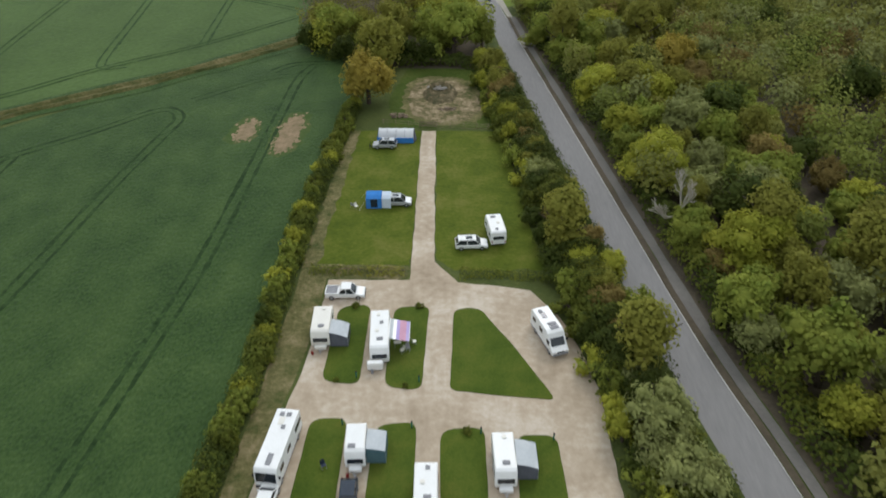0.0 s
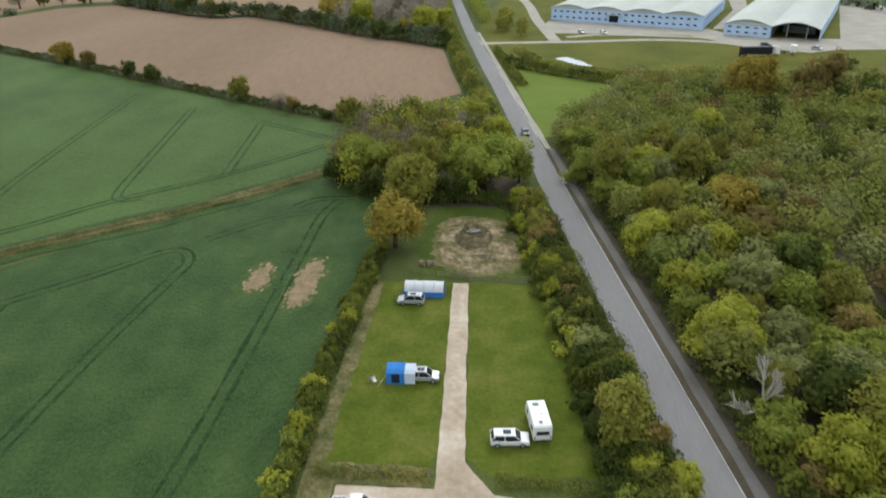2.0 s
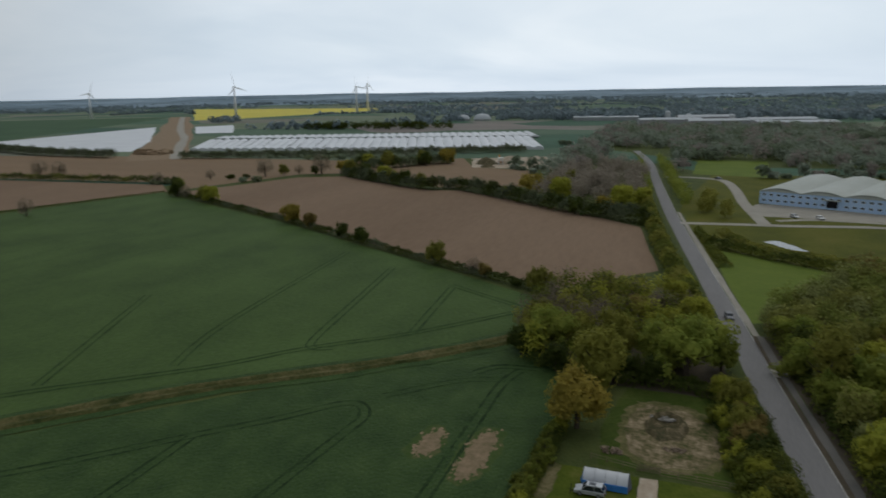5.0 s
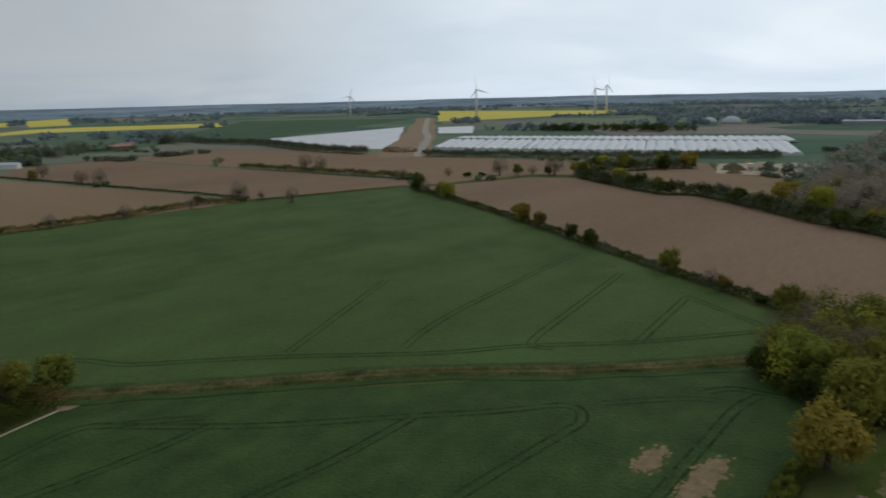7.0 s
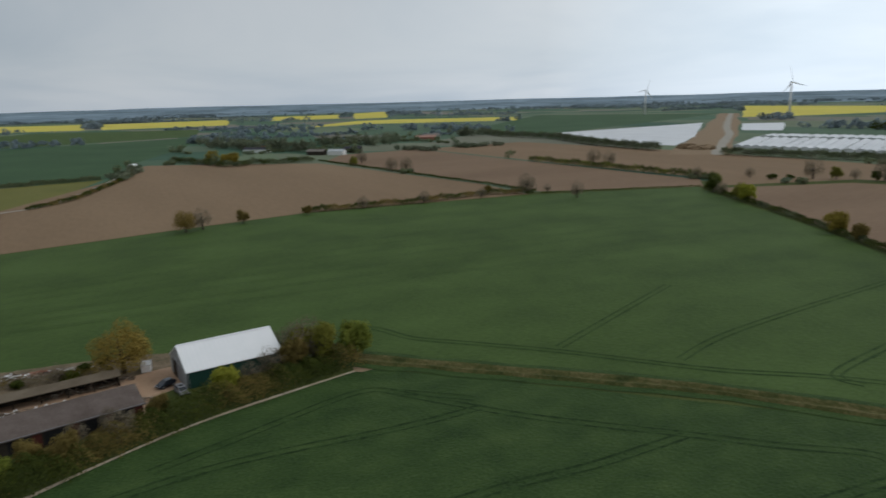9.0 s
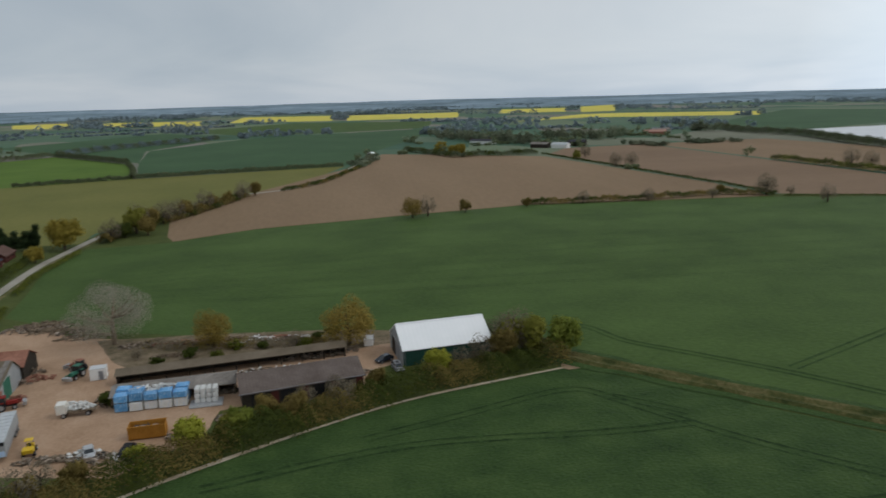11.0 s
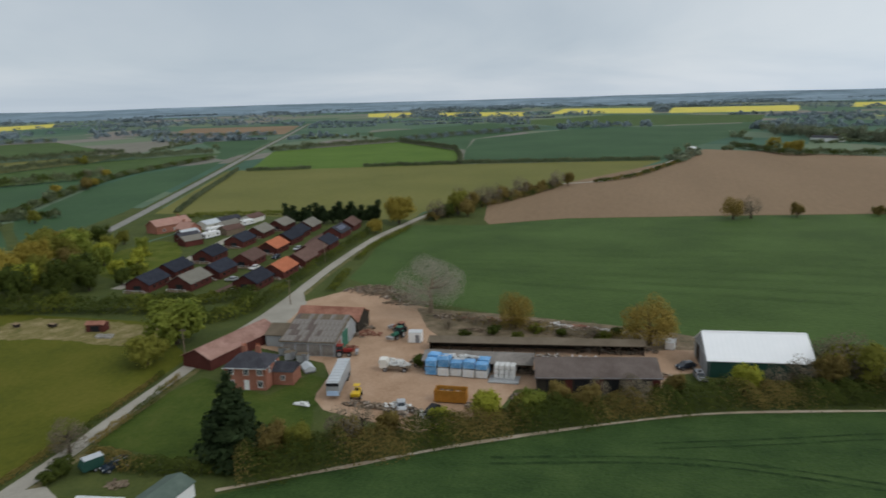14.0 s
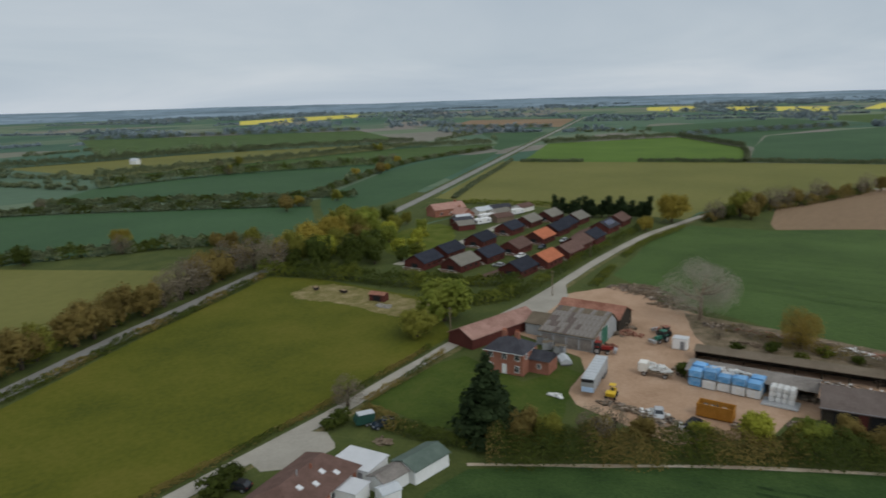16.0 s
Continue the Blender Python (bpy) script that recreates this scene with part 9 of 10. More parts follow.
car(pose(-64.0, -55.6, 0.05, 0, 0, 20), "black hatchback on the bungalow drive", M_BLACKP, 4.1, 1.75, 1.5, "hatch")
ob = thing("horse_trailer", pose(-90.3, -54.0, 0.05, 0, 0, 60), "green and white horse trailer by the hedge", "trailer")
part("body", prism([(-1.7, 0.5), (-1.9, 1.2), (-1.3, 2.3), (1.7, 2.3), (1.8, 0.5)], -0.9, 0.9, 0.06), M_GRNSHEET, ob)
part("roof", boxes((0, 0.2, 2.32, 1.8, 3.0, 0.1), bevel=0.04), M_LGREYF, ob)
part("ramp", boxes((0, 1.83, 1.1, 1.6, 0.06, 1.3)), M_TIMBER, ob)
for s in (-1, 1):
    wheel(ob, s * 0.85, 0.2, 0.32, 0.2)
rubble("log_pile", -87.0, -47.0, 1.4, 1.8, 36, "pile of pale cut logs on grass", "logs", 120, M_TIMBER, hmax=0.7, z=0.06)
rubble("garden_clutter", -119.5, -31.0, 0.8, 1.6, 22, "white tubs and boards beside the trailer", "clutter", 121, M_PAINTW, hmax=0.6, z=0.05)


def pole(x, y, h=7.5):
    ob = thing("utility_pole", pose(x, y, 0.03), "weathered timber utility pole beside the lane", "pole", "lane poles")
    part("shaft", cyls(((0, 0, 0), (0.05, 0, h), 0.15, 0.10)), M_TIMBER, ob)
    part("crossarm", boxes((0.04, 0, h - 0.4, 0.1, 1.5, 0.12)), M_TIMBER, ob)
    for y2 in (-0.6, 0, 0.6):
        part("insulator", cyls(((0.04, y2, h - 0.34), (0.04, y2, h - 0.15), 0.05, 0.04)), M_GREYP, ob)


for x, y in ((-136.5, -68.2), (-181.0, -64.0), (-232, -75.5)):
    pole(x, y)

# ---- paddock corner ----
patch("bare_ground", [(-138, -132), (-157, -135), (-159, -110), (-156, -84), (-141, -86), (-144, -112)], 0.048, M_WORN, "worn dusty ground at the paddock corner", "bare soil", step=0.9, amp=1.3, rounds=1)


def stable(m, l, label, mat):
    ob = gable("field_shelter", m, 2.6, l, 1.9, 2.5, mat, M_RUST, label, "shelter", over=0.15)
    # black panel imitating the dark inside of the shelter
    part("opening", boxes((1.32, 0, 0.8, 0.06, l * 0.5, 1.5)), M_BLACKP, ob)


stable(pose(-151.5, -104.5, 0.05, 0, 0, 10), 5.0, "dark red field shelter in the paddock corner", M_BRICKD)
for i, (x, y) in enumerate(((-150, -129), (-151.8, -119))):
    ob = thing("feed_trough", pose(x, y, 0.05, 0, 0, 60 + 20 * i), "dark timber feed trough on dusty ground", "trough", "paddock troughs")
    part("tub", prism([(-0.6, 0.2), (-0.8, 0.9), (0.8, 0.9), (0.6, 0.2)], -1.1, 1.1, 0.03), M_TIMBERD, ob)
    part("leg", boxes((-0.8, 0, 0.12, 0.1, 1.0, 0.25), (0.8, 0, 0.12, 0.1, 1.0, 0.25)), M_TIMBER, ob)
    part("hay", boxes((0, 0, 0.9, 2.0, 1.3, 0.12), bevel=0.04), M_BARE, ob)
rubble("stone_heap", -147.5, -99, 1.6, 2.8, 60, "grey broken concrete heap on dusty ground", "rubble", 123, M_CONC, hmax=0.6, z=0.05)

# ---- chalet park ----
patch("park_lawn", [(-196, -138), (-214, -160), (-250, -172), (-264, -160), (-236, -136), (-206, -126)], 0.05, M_LAWN, "sunny lawn with shrubs beside the chalets", "lawn", step=3, amp=0.8, rounds=1)
patch("chalet_ground", [(-178, -77), (-300, -82), (-303, -128), (-296, -165), (-250, -160), (-200, -128), (-178, -124), (-172, -100)], 0.04, M_VERGE, "green ground between the chalets", "ground", step=4, amp=0.6)
strip("park_road", [(-189, -93), (-200, -92.5), (-240, -92), (-275, -98), (-300, -98)], 4.0, 0.055, M_TILEBR, "reddish park road between chalets", "road", wob=0.1)
strip("park_road", [(-188, -128.5), (-200, -129), (-235, -131), (-268, -136), (-300, -137)], 4.2, 0.055, M_LANE, "grey park road behind the chalets", "road", wob=0.1)


def chalet(m, roof, label, l=11.6, w=8.2, solar=False):
    """A timber chalet: its ridge runs along y; veranda at one gable."""
    ob = gable("chalet", m, w, l, 2.6, 5.0, M_BRICKD, roof, label, "chalet", over=0.4, group="chalets of the park")
    for y in (-3.0, 0.2, 3.2):
        window(ob, w / 2 + 0.02, y, 1.4, 1.2, 1.0, frame_mat=M_BRICKD)
        window(ob, -w / 2 - 0.02, y, 1.4, 1.2, 1.0, "x-", M_BRICKD)
    part("patio_door", boxes((0, -l / 2 - 0.03, 1.1, 2.4, 0.08, 2.0)), M_GLASS, ob)
    part("deck", boxes((0, -l / 2 - 1.0, 0.22, w * 0.9, 1.9, 0.16)), M_TIMBER, ob)
    for x in (-w * 0.42, 0, w * 0.42):
        part("deck_post", boxes((x, -l / 2 - 1.9, 0.65, 0.09, 0.09, 1.0)), M_PAINTW, ob)
    part("deck_rail", boxes((0, -l / 2 - 1.9, 1.12, w * 0.86, 0.07, 0.08)), M_PAINTW, ob)
    if solar:
        for k in range(4):
            bm = boxes((0, 0, 0, 2.6, 1.7, 0.05))
            bm.transform(pose(w * 0.26, -3.0 + k * 1.9, 4.06, 0, 30.3, 0))
            part("solar_panel", bm, M_SOLARPV, ob)
    return ob


TILE = {"slate": (M_SLATEB, "dark red timber chalet with blue-black roof"), "gg": (M_TILEGR, "dark timber chalet with grey-green roof"), "or": (M_TILEOR, "dark red timber chalet with bright orange roof"),
        "br": (M_TILEBR, "dark red timber chalet with brown tiled roof"), "sol": (M_SLATE, "timber chalet with solar panels on its roof")}
for x, y, t in ((-191.5, -119, "slate"), (-195, -106, "gg"), (-209.5, -105, "slate"), (-198.5, -85.5, "slate"), (-213.5, -84.0, "or"), (-229, -83.5, "br"), (-256, -86.5, "slate"), (-208, -121, "slate"), (-231, -121.5, "slate"),
                (-226.5, -103, "br"), (-247, -104, "or"), (-276, -125.5, "gg"), (-293, -124, "gg"), (-292, -110, "gg"), (-279, -90.5, "sol"), (-257, -124, "slate"), (-264, -106, "slate"), (-243, -86, "br"), (-296, -92, "br"), (-276, -108, "slate")):
    chalet(pose(x, y, 0.04, 0, 0, 92 + (int(x) % 5 - 2)), TILE[t][0], TILE[t][1], solar=t == "sol")
for i, (x, y, a, col) in enumerate(((-203, -96, 10, M_SILVER), (-219, -96.5, 80, M_WHITE), (-236, -97, 90, M_CARDARK), (-251, -95.5, 85, M_SILVER), (-268, -93, 80, M_WHITE), (-222, -126.5, 90, M_WHITE), (-245, -128, 85, M_SILVER))):
    car(pose(x, y, 0.06, 0, 0, a), "small parked car between the chalets", col, 4.2, 1.78, 1.5, "hatch", "cars at the chalets")


def house(m, w, l, eave, ridge, wall, roof, label):
    ob = gable("house", m, w, l, eave, ridge, wall, roof, label, "house", over=0.4)
    for y in (-l * 0.3, 0, l * 0.3):
        for z in ((1.4, 4.0) if eave > 4 else (1.4,)):
            window(ob, w / 2 + 0.02, y, z, 1.3, 1.2)
            window(ob, -w / 2 - 0.02, y, z, 1.3, 1.2, "x-")
    part("chimney", boxes((0, l * 0.3, ridge + 0.3, 0.8, 0.8, 1.4)), M_BRICK, ob)
    return ob


house(pose(-283, -176, 0.03, 0, 0, 70), 8, 18, 3.6, 6.0, M_BRICK, M_TILEPK, "long red-brick house with salmon roof by the road")
house(pose(-276, -161, 0.03, 0, 0, 160), 7, 9, 3.0, 5.6, M_BRICK, M_TILEPK, "small house with orange-pink tiled roof")
for x, y, a in ((-281, -151, 70), (-270, -146, 75), (-300, -146, 75)):
    caravan(pose(x, y, 0.05, 0, 0, a), 8.5, 3.0, "white static caravan near the houses", 2, False, None, False, "static caravans")
for k, (x, y, a, l) in enumerate(((-291, -150, 80, 11), (-262, -152, 60, 9), (-280, -142, 70, 10), (-293, -160, 75, 12), (-255, -146, 62, 8), (-302, -157, 70, 12), (-310, -148, 85, 11), (-268, -156, 70, 8))):
    gable("holiday_cabin", pose(x, y, 0.05, 0, 0, a), 6.5, l, 2.4, 3.9, (M_CREAM, M_BRICKD, M_TIMBER)[k % 3], (M_TILEGR, M_SLATE, M_TILEBR, M_LGREYF)[k % 4], "low cabin with a weathered roof near the houses", "cabin", over=0.3, group="cabins by the houses")

# ---- vaulted sheds by the main road ----


def vault(parent, x0, x1, y0, y1, eave, rise, open_end=False):
    """One vaulted roof bay: the vault runs along y."""
    n = 12
    bm = bmesh.new()
    rows = []
    for y in (y0 - 0.6, (y0 + y1) / 2, y1 + 0.6):
        rows.append([bm.verts.new((x0 + (x1 - x0) * k / n, y, eave + rise * math.sin(math.pi * k / n))) for k in range(n + 1)])
    for a, b in zip(rows, rows[1:]):
        for k in range(n):
            bm.faces.new((a[k], a[k + 1], b[k + 1], b[k]))
    r = bmesh.ops.extrude_face_region(bm, geom=bm.faces[:])
    bmesh.ops.translate(bm, vec=(0, 0, -0.35), verts=[v for v in r["geom"] if isinstance(v, bmesh.types.BMVert)])
    part("vault_roof", bm, M_VAULT, parent)
    for y in (y0, y1):
        if open_end and y == y0:
            continue
        part("gable_wall", boxes(((x0 + x1) / 2, y, eave / 2 - 0.05, x1 - x0, 0.3, eave - 0.1)), M_PALEBLUE, parent)
        bm = bmesh.new()
        arc = [(x0 + (x1 - x0) * k / n, eave - 0.1 + (rise - 0.1) * math.sin(math.pi * k / n)) for k in range(n + 1)]
        d = -0.5 if y == y0 else 0.5
        vs = [bm.verts.new((x, y + d * (1 - 6 * (z - eave) / rise * 0.5), z)) for x, z in arc]
        us = [bm.verts.new((x, y - d * 0.1, z)) for x, z in arc]
        bm.faces.new(vs), bm.faces.new(us[::-1])
        for p in range(len(arc)):
            q = (p + 1) % len(arc)
            bm.faces.new((vs[p], us[p], us[q], vs[q]))
        part("gable_cladding", bm, M_VAULT, parent)


def build_vaulted_sheds():
    ob = thing("vaulted_shed", pose(37.2, 401.0, 0.06, 0, 0, -25), "long pale blue works with four vaulted roofs", "industrial shed")
    for k in range(4):
        vault(ob, k * 19, (k + 1) * 19, 0, 70, 6.4, 1.9)
    for x in (0.1, 75.9):
        part("side_wall", boxes((x, 35, 3.2, 0.3, 69.6, 6.4)), M_PALEBLUE, ob)
    for k in range(22):
        x = 2.2 + k * 3.35
        for z in (1.9, 4.7):
            if 9 <= k <= 10 and z < 3:
                continue
            w = part("window", boxes((x, -0.17, z, 1.7, 0.12, 1.0)), M_PAINTW, ob)
            part("pane", boxes((x, -0.2, z, 1.5, 0.1, 0.8)), M_GLASS, w)
    for k in range(14):
        w = part("window", boxes((76.27, 4 + k * 4.2, 4.6, 0.12, 1.8, 1.0)), M_PAINTW, ob)
        part("pane", boxes((76.3, 4 + k * 4.2, 4.6, 0.1, 1.6, 0.8)), M_GLASS, w)
    part("loading_door", boxes((33, -0.2, 2.1, 4.6, 0.14, 4.2)), M_BLACKP, ob)
    part("canopy", boxes((33, -1.3, 4.5, 7.5, 2.4, 0.25)), M_VAULT, ob)
    part("plinth", boxes((38, -0.22, 0.4, 76, 0.16, 0.8)), M_PALEBLUE, ob)
    two = thing("vaulted_shed", pose(112.4, 357.3, 0.06, 0, 0, -28), "pale vaulted works with one open loading bay", "industrial shed")
    vault(two, 0, 20, 0, 106, 5.2, 2.4)
    vault(two, 20, 40, 0.5, 106, 5.2, 2.4, open_end=True)
    for x in (0.1, 39.9):
        part("side_wall", boxes((x, 53.5, 2.6, 0.3, 104, 5.2)), M_PALEBLUE, two)
    part("dividing_wall", boxes((20, 53, 2.6, 0.3, 104, 5.2)), M_GREYSHEET, two)
    for k in range(5):
        for z in (1.7, 3.9):
            w = part("window", boxes((2.4 + k * 3.8, -0.17, z, 1.9, 0.12, 0.9)), M_PAINTW, two)
            part("pane", boxes((2.4 + k * 3.8, -0.2, z, 1.7, 0.1, 0.7)), M_GLASS, w)
    for k in range(2):
        part("bay_post", boxes((26.5 + k * 8, 3.0, 3.4, 0.3, 0.3, 6.6)), M_METAL, two)
    part("stack_inside", boxes((30, 24, 1.6, 14, 12, 3.2), bevel=0.1), M_GREYP, two)


build_vaulted_sheds()


def articulated_lorry(m):
    ob = thing("articulated_lorry", m, "white-cabbed lorry with long black trailer", "lorry")
    part("trailer_body", boxes((0, 2.2, 2.4, 2.5, 12.5, 2.7), bevel=0.05), M_BLACKP, ob)
    part("cab", boxes((0, -6.1, 2.2, 2.4, 2.2, 3.0), bevel=0.15), M_WHITE, ob)
    part("windscreen", boxes((0, -7.22, 2.6, 2.1, 0.08, 1.0), bevel=0.02), M_GLASS, ob)
    part("air_deflector", prism([(-6.8, 3.7), (-5.2, 4.2), (-5.0, 3.7)], -1.0, 1.0, 0.04), M_WHITE, ob)
    part("chassis", boxes((0, 0, 0.9, 0.9, 14, 0.25)), M_METAL, ob)
    for y in (-6.2, -3.6, 5.6, 6.8, 8.0):
        for s in (-1, 1):
            wheel(ob, s * 1.05, y, 0.5, 0.34)


articulated_lorry(pose(112.6, 309.5, 0.1, 0, 0, 96))
ob = thing("lorry_cab", pose(125.5, 313.5, 0.1, 0, 0, 70), "white lorry tractor unit parked in the yard", "lorry")
part("cab", boxes((0, -1.2, 2.2, 2.4, 2.2, 3.0), bevel=0.15), M_WHITE, ob)
part("windscreen", boxes((0, -2.32, 2.6, 2.1, 0.08, 1.0), bevel=0.02), M_GLASS, ob)
part("chassis", boxes((0, 1.0, 0.9, 0.9, 5.4, 0.25)), M_BLACKP, ob)
for y in (-1.2, 2.2):
    for s in (-1, 1):
        wheel(ob, s * 1.05, y, 0.5, 0.34)
for x, y, a, c in ((122, 330, 60, M_CARDARK), (48, 362, 20, M_SILVER), (58, 360, 20, M_WHITE), (22, 492, 70, M_CARDARK), (140, 322, 40, M_SILVER)):
    car(pose(x, y, 0.1, 0, 0, a), "car parked in the concrete works yard", c, 4.3, 1.8, 1.5, "hatch", "cars at the works")
patch("pond", [(30, 307), (36, 309), (41, 300), (44, 292), (39, 293), (34, 300)], 0.06, M_WATER, "small still pond among reeds", "water", step=0.7, amp=1.6)

for k, (x, y) in enumerate(((196, 722), (206, 752), (200, 786), (208, 822))):
    gable("glasshouse", pose(x, y, 0.05, 0, 0, 62), 9.5, 30, 3.0, 5.0, M_TUNNEL, M_TUNNEL, "long white glasshouse in a clearing of the woods", "glasshouse", over=0.1, group="glasshouses in the woods")

# ---- tunnels, construction strip and turbines ----


def polytunnels(label, front, back, width, closed=True, name="polytunnels"):
    """A block of plastic-covered growing tunnels side by side, each from a point of the back line to a point of the front line."""
    bm = bmesh.new()
    n = 8
    (ax, ay), (bx, by) = front
    (cx, cy), (dx, dy) = back
    count = int(math.hypot(bx - ax, by - ay) / width)
    rnd = random.Random(count)
    for i in range(count):
        t, u = i / count, (i + 1) / count
        slip = rnd.uniform(-2.5, 2.5)
        rows = []
        for (px, py), (qx, qy), e in (((ax, ay), (bx, by), slip), ((cx, cy), (dx, dy), rnd.uniform(-2.5, 2.5))):
            p = Vector((px + (qx - px) * t, py + (qy - py) * t + e, 0.05))
            q = Vector((px + (qx - px) * u, py + (qy - py) * u + e, 0.05))
            rows.append([bm.verts.new(p.lerp(q, k / n) + Vector((0, 0, 2.1 + 1.4 * math.sin(math.pi * k / n)))) for k in range(n + 1)])
        for k in range(n):
            bm.faces.new((rows[0][k], rows[0][k + 1], rows[1][k + 1], rows[1][k]))
        for r in rows:
            foot = [bm.verts.new((r[j].co.x, r[j].co.y, 0.05)) for j in (-1, 0)]
            if closed or r is rows[1]:
                bm.faces.new(r + foot)
            else:
                # an open end, its film rolled up to half the height
                sill = [bm.verts.new(Vector((r[j].co.x, r[j].co.y, 1.5)).lerp(Vector((r[4].co.x, r[4].co.y, 1.5)), 0.06)) for j in (-1, 0)]
                bm.faces.new(r + sill)
    ob = part(name, bm, M_TUNNEL)
    return tagged(ob, label, "polytunnel", kind="stuff")


polytunnels("white plastic growing tunnels in long rows", ((-486, 632), (-126, 692)), ((-552, 752), (-168, 838)), 9.6)
polytunnels("white plastic growing tunnels with open ends", ((-562, 776), (-160, 848)), ((-575, 815), (-187, 925)), 9.6, False)
for i, (pts, lab) in enumerate((([(-866, 706), (-908, 1078), (-640, 752), (-548, 618), (-575, 612)], "white plastic mulch sheeting over crop rows"), ([(-690, 905), (-826, 1082), (-788, 1142), (-640, 930)], "white plastic mulch sheeting beyond the track"))):
    patch("crop_sheeting", pts, 0.09 + 0.02 * i, M_TUNNEL, lab, "sheeting", step=20, amp=3)
strip("construction_strip", [(-455, 545), (-480, 578), (-624, 770), (-792, 988), (-1226, 1540)], 50, 0.08, M_BARE, "broad stripped earth corridor across fields", "earthworks", wob=0.3)
strip("haul_road", [(-440, 556), (-469, 590), (-560, 711), (-645, 824), (-778, 982), (-1040, 1312), (-1215, 1535)], 11, 0.12, M_LANE, "pale haul road along the earth corridor", "road", wob=0.3)
rubble("spoil_heap", -505, 600, 22, 12, 60, "low spoil heaps beside the haul road", "earthworks", 130, M_BARE, size=(3, 9), hmax=2.5, z=0.1)


def quarry():
    patch("quarry_floor", [(-170, 600), (-150, 532), (-90, 528), (-86, 600), (-110, 622)], 0.07, M_GRAVEL, "pale sandy quarry floor", "quarry", step=6, amp=3)
    for i, (x, y, r, h) in enumerate(((-146, 560, 9, 4.5), (-128, 566, 10, 6.0), (-108, 556, 9, 4.0), (-96, 560, 7, 3.2), (-136, 590, 9, 3.4), (-112, 588, 8, 4.0), (-152, 578, 8, 3.5), (-120, 540, 7, 3.0), (-98, 540, 8, 3.8), (-140, 538, 6, 2.6), (-104, 574, 6, 5.0))):
        bm = bmesh.new()
        n = 18
        rings = []
        for rr, z in ((1.0, 0.0), (0.72, 0.34), (0.42, 0.72), (0.15, 0.97)):
            rings.append([bm.verts.new((r * rr * math.cos(a) * (1 + 0.15 * noise.noise((math.cos(a), math.sin(a), i + rr))), r * rr * math.sin(a), h * z)) for a in [2 * math.pi * k / n for k in range(n)]])
        for a, b in zip(rings, rings[1:]):
            for k in range(n):
                bm.faces.new((a[k], a[(k + 1) % n], b[(k + 1) % n], b[k]))
        bm.faces.new(rings[-1])
        ob = part("sand_heap", bm, M_PITSOIL if i % 3 == 0 else M_GRAVEL, smooth=True)
        ob.matrix_basis = pose(x, y, 0.07)
        tagged(ob, "conical heap of pale quarried sand", "sand heap", kind="stuff")
    ob = thing("screening_plant", pose(-134, 555, 0.08, 0, 0, 20), "pale screening plant among sand heaps", "machine")
    part("hopper", prism([(-2, 3.0), (-2.6, 5.5), (2.6, 5.5), (2, 3.0)], -2.0, 2.0, 0.1), M_CREAM, ob)
    bm = boxes((0, 0, 0, 1.2, 13, 0.5))
    bm.transform(pose(0, 7, 4.2, 22, 0, 0))
    part("conveyor", bm, M_ORANGE, ob)
    part("frame", boxes((1.4, 0, 1.6, 0.3, 3.5, 3.2), (-1.4, 0, 1.6, 0.3, 3.5, 3.2)), M_METAL, ob)


quarry()


def turbine(x, y, hub, turn, spin, label):
    ob = thing("wind_turbine", pose(x, y, 0, 0, 0, turn), label, "wind turbine", "wind turbines")
    bm = bmesh.new()
    cyl(bm, (0, 0, 0), (0, 0, hub), hub * 0.040, hub * 0.024, 16)
    part("tower", bm, M_WHITE, ob, smooth=True)
    part("nacelle", boxes((0, 0.6, hub + 0.8, 2.8, 7.0, 2.8), bevel=0.5), M_WHITE, ob)
    bm = bmesh.new()
    cyl(bm, (0, -3.0, hub + 0.8), (0, -5.0, hub + 0.8), 1.5, 0.5, 12)
    part("hub", bm, M_WHITE, ob)
    for k in range(3):
        bm = bmesh.new()
        L = hub * 0.48
        rows = []
        for t, c, th in ((0.0, 1.2, 0.9), (0.15, 2.9, 0.6), (0.5, 1.9, 0.35), (1.0, 0.5, 0.1)):
            rows.append([bm.verts.new(p) for p in ((-c * 0.3, -th / 2, L * t), (c * 0.7, 0, L * t), (-c * 0.3, th / 2, L * t))])
        for a, b in zip(rows, rows[1:]):
            for i in range(3):
                bm.faces.new((a[i], a[(i + 1) % 3], b[(i + 1) % 3], b[i]))
        bm.faces.new(rows[0]), bm.faces.new(rows[-1][::-1])
        bm.transform(pose(0, -4.0, hub + 0.8, 0, spin + 120 * k, 0) @ pose(0, 0, 1.0, 0, 0, 35))
        part("blade", bm, M_WHITE, ob)


turbine(-1422, 1446, 62, 75, 20, "white wind turbine beyond dark green fields")
turbine(-975, 1421, 70, 70, -15, "white wind turbine before yellow rape")
turbine(-853, 1808, 68, 60, -20, "white wind turbine at the rape field edge")
turbine(-913, 2011, 76, 80, 5, "white wind turbine behind the rape field")

# ---- works and farms far off ----


def far_block(m, w, l, h, mat, roof, label, category="building"):
    ob = gable("works_building", m, w, l, h, h * 1.25, mat, roof, label, category, over=0.4)
    n = int(l / 12)
    for k in range(n):
        part("loading_door", boxes((w / 2 + 0.05, -l / 2 + 6 + k * l / n, h * 0.3, 0.1, 3.5, h * 0.6)), M_GREYP, ob)


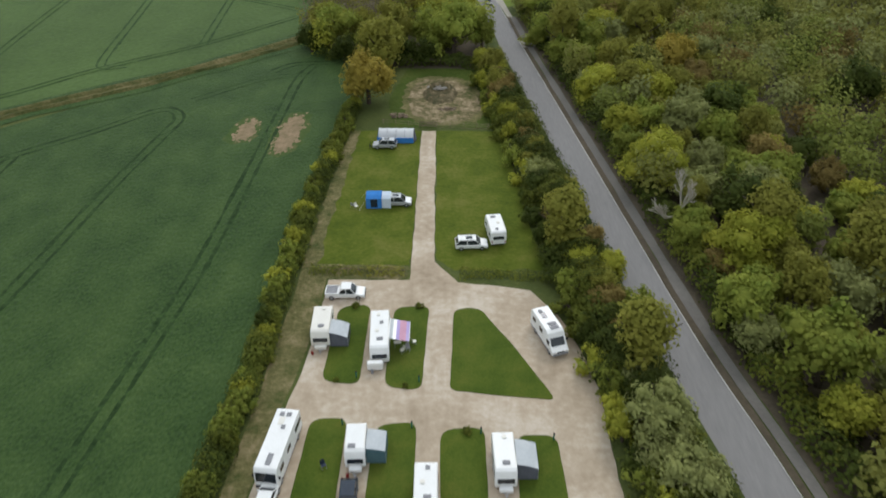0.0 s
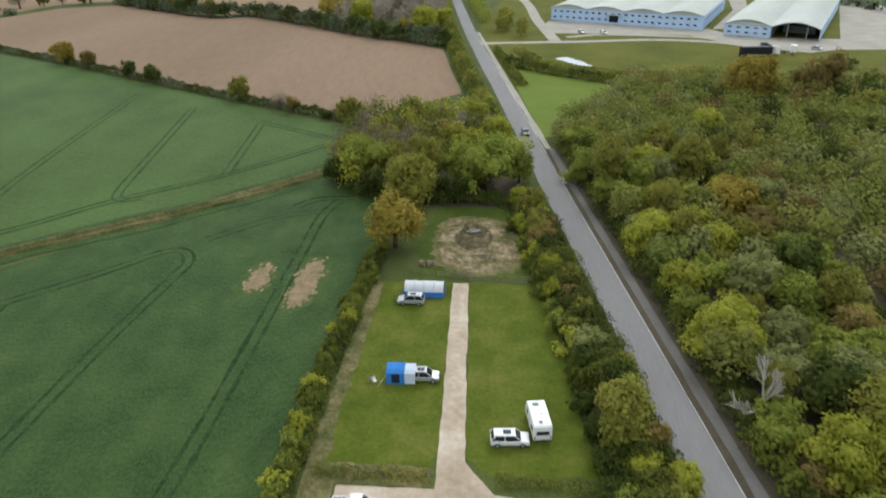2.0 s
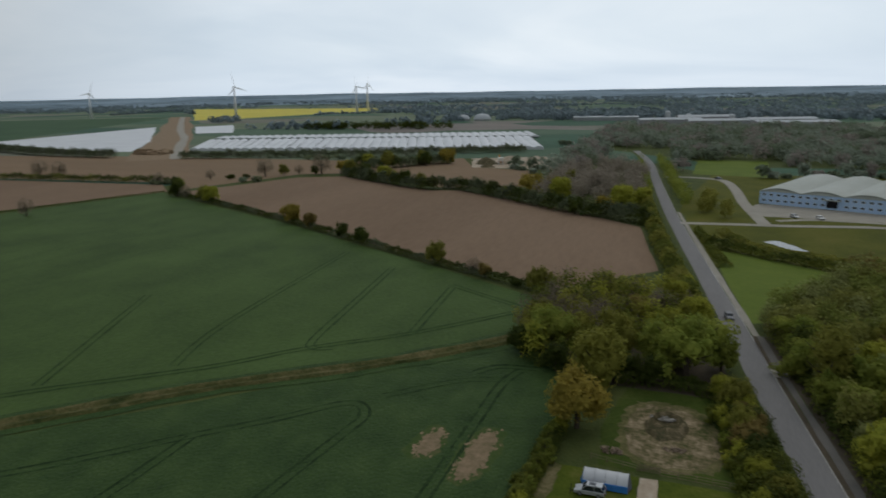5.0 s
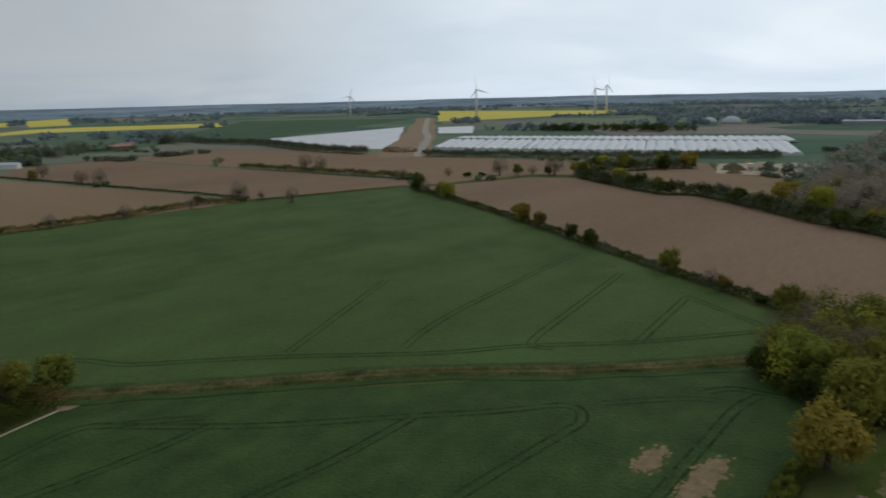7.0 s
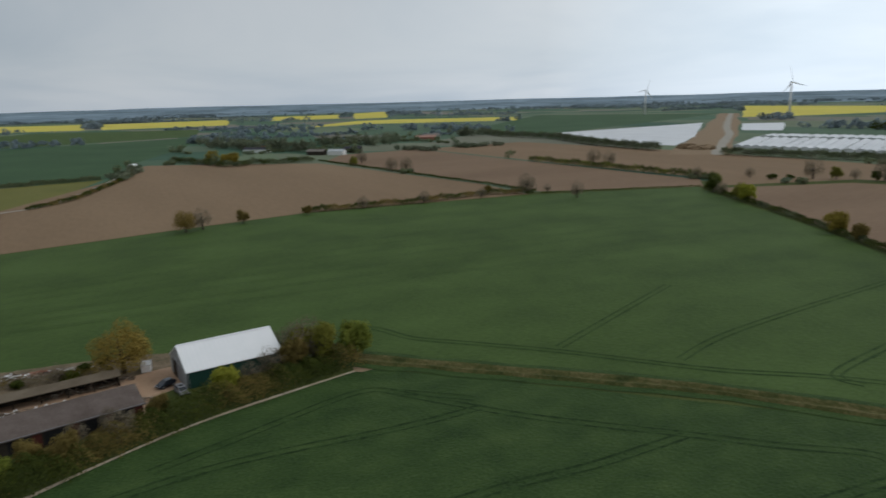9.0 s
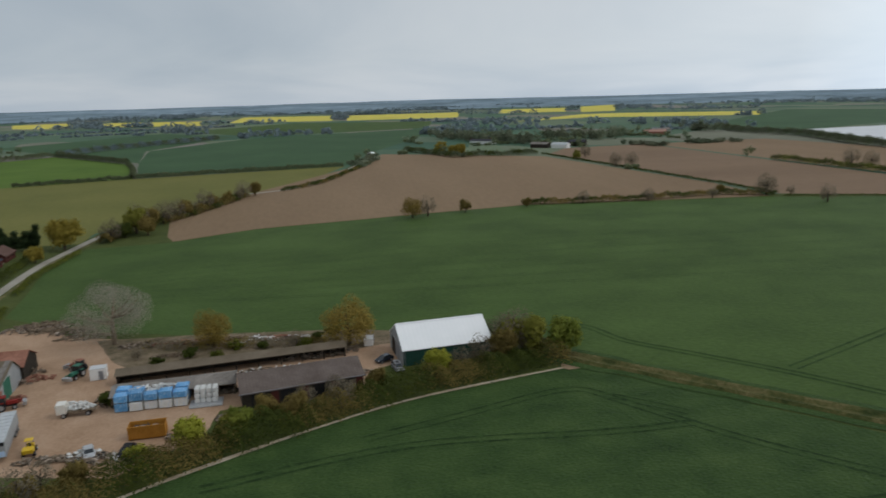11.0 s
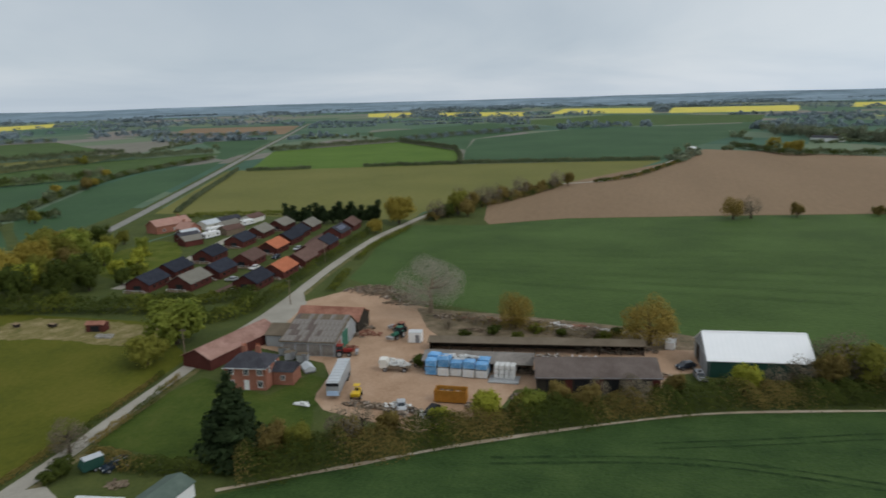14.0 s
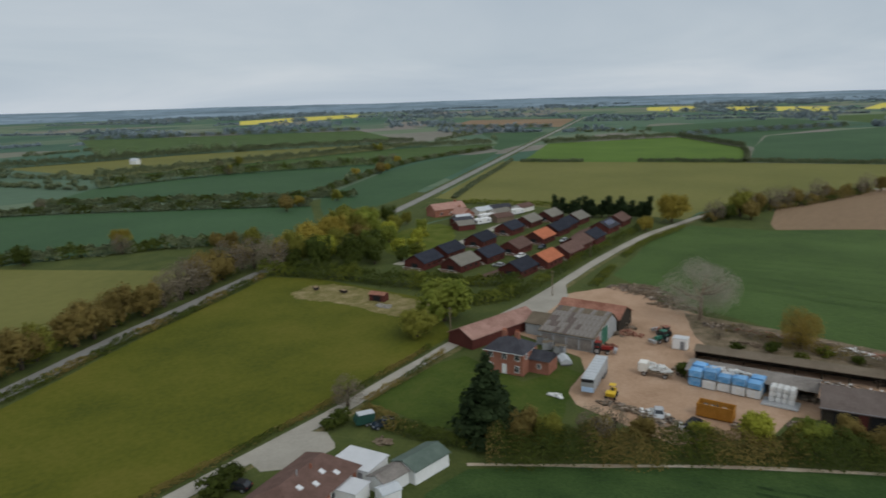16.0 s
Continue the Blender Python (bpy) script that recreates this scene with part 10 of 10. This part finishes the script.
# white works drawn grey, so the colour holds the haze
for x, y, w, l, h, a in ((-128, 1286, 34, 110, 6, 95), (-20, 1150, 40, 90, 8, 100), (60, 1116, 40, 110, 8, 98), (140, 1066, 44, 100, 8, 100), (30, 1190, 30, 80, 10, 100), (130, 1130, 36, 90, 9, 100)):
    far_block(pose(x, y, 0, 0, 0, a), w, l, h, M_GREYSHEET, M_LGREYF, "long factory building among trees, greyed for haze", "factory")
for x, y, h in ((-25, 1283, 14), (70, 1180, 12), (8, 1240, 11)):
    ob = thing("factory_tower", pose(x, y, 0), "pale grey factory silo tower", "tower", "factory towers")
    part("shaft", cyls(((0, 0, 0), (0, 0, h), 4.5, 4.5), n=14), M_LGREYF, ob)
    part("cap", cyls(((0, 0, h), (0, 0, h + 2), 4.5, 1.5), n=14), M_LGREYF, ob)
# dome colour taken down to grey to imitate haze
for x, y, r in ((-390, 1292, 13), (-352, 1291, 16)):
    bm = bmesh.new()
    bmesh.ops.create_uvsphere(bm, u_segments=20, v_segments=10, radius=r)
    bmesh.ops.delete(bm, geom=[v for v in bm.verts if v.co.z < -0.5], context="VERTS")
    bm.transform(Matrix.Diagonal((1, 1, 0.62, 1)))
    ob = thing("gas_dome", pose(x, y, 3), "pale domed digester tank", "tank", "digester tanks")
    part("dome", bm, M_LGREYF, ob, smooth=True)
    part("tank_wall", cyls(((0, 0, -3), (0, 0, 0), r, r), n=20), M_GREYSHEET, ob)
for x, y, w, l, h, a, wm, rm, lab in ((-895, 251, 9, 26, 4, 20, M_BRICK, M_SLATE, "far grey-roofed farmhouse among trees"), (-741, 279, 9, 20, 4.0, -45, M_TIMBERD, M_FIBRE, "far farm barn with grey roof"), (-724, 296, 9, 18, 4, -45, M_PAINTW, M_LGREYF, "far pale farm building"),
                                       (-745, 323, 10, 19, 4.5, -35, M_TIMBERD, M_SLATE, "far dark open barn"), (-876, 485, 12, 28, 4.5, -22, M_BRICK, M_TILEPK, "far red-roofed farm barn"), (-914, 512, 12, 30, 4.5, 10, M_GREYSHEET, M_FIBRE, "far grey farm shed"),
                                       (-834, 238, 9, 32, 4, -44, M_PAINTW, M_SLATE, "far white-walled farm cottage among trees"), (-392, -643, 5.5, 8, 4, 20, M_PAINTW, M_LGREYF, "small white house beside a far hedge"), (-716, 91, 5, 6, 3, 40, M_PAINTW, M_WSHEET, "small white cottage by the lane")):
    gable("farm_building", pose(x, y, 0, 0, 0, a), w, l, h, h * 1.5, wm, rm, lab, "farm building")


def farmstead_trees():
    """Belts of tall trees that shelter a far farmstead."""
    rng = random.Random(72)
    rows = {"olive": [], "deep": [], "green": []}
    for line, depth, n in (([(-1000, 205), (-930, 225), (-840, 250), (-825, 270), (-772, 286)], 30, 62), ([(-877, 337), (-850, 382), (-800, 384), (-887, 455)], 40, 40), ([(-943, 575), (-884, 588)], 30, 18),
                           ([(-704, 442), (-695, 502)], 20, 14), ([(-700, 95), (-660, 84), (-600, 66)], 10, 14), ([(-737, 381), (-684, 395)], 8, 12)):
        for _ in range(n):
            k = rng.randrange(len(line) - 1)
            t = rng.random()
            x = line[k][0] + (line[k + 1][0] - line[k][0]) * t - rng.random() * depth
            y = line[k][1] + (line[k + 1][1] - line[k][1]) * t + rng.uniform(-6, 6)
            if any(math.hypot(x - a, y - b) < 16 for a, b in ((-733, 287), (-722, 298), (-745, 276), (-745, 323), (-716, 91), (-834, 238), (-824, 248), (-876, 485))):
                continue
            rows[rng.choice(("olive", "olive", "deep", "deep", "green"))].append((x, y, rng.uniform(4, 7.5), rng.uniform(7, 15) if depth > 20 else rng.uniform(3, 5)))
    # farmstead crowns use leaf colours that already hold haze
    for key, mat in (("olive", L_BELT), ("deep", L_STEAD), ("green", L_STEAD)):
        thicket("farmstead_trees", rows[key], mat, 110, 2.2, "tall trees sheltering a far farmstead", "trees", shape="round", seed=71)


farmstead_trees()
hedge("dark tall hedge before a far farmstead", [(-773, 134), (-710, 154), (-662, 170), (-674, 191), (-662, 214), (-667, 250)], 7, 4.6, L_MID, 46, 1.2, 72, material2=L_DEEP)
for x, y, w in ((-717, 163, 1.7), (-683, 176, 1.6), (-700, 172, 1.3)):
    plant("gold", x, y, w, group="golden trees by the far farmstead")
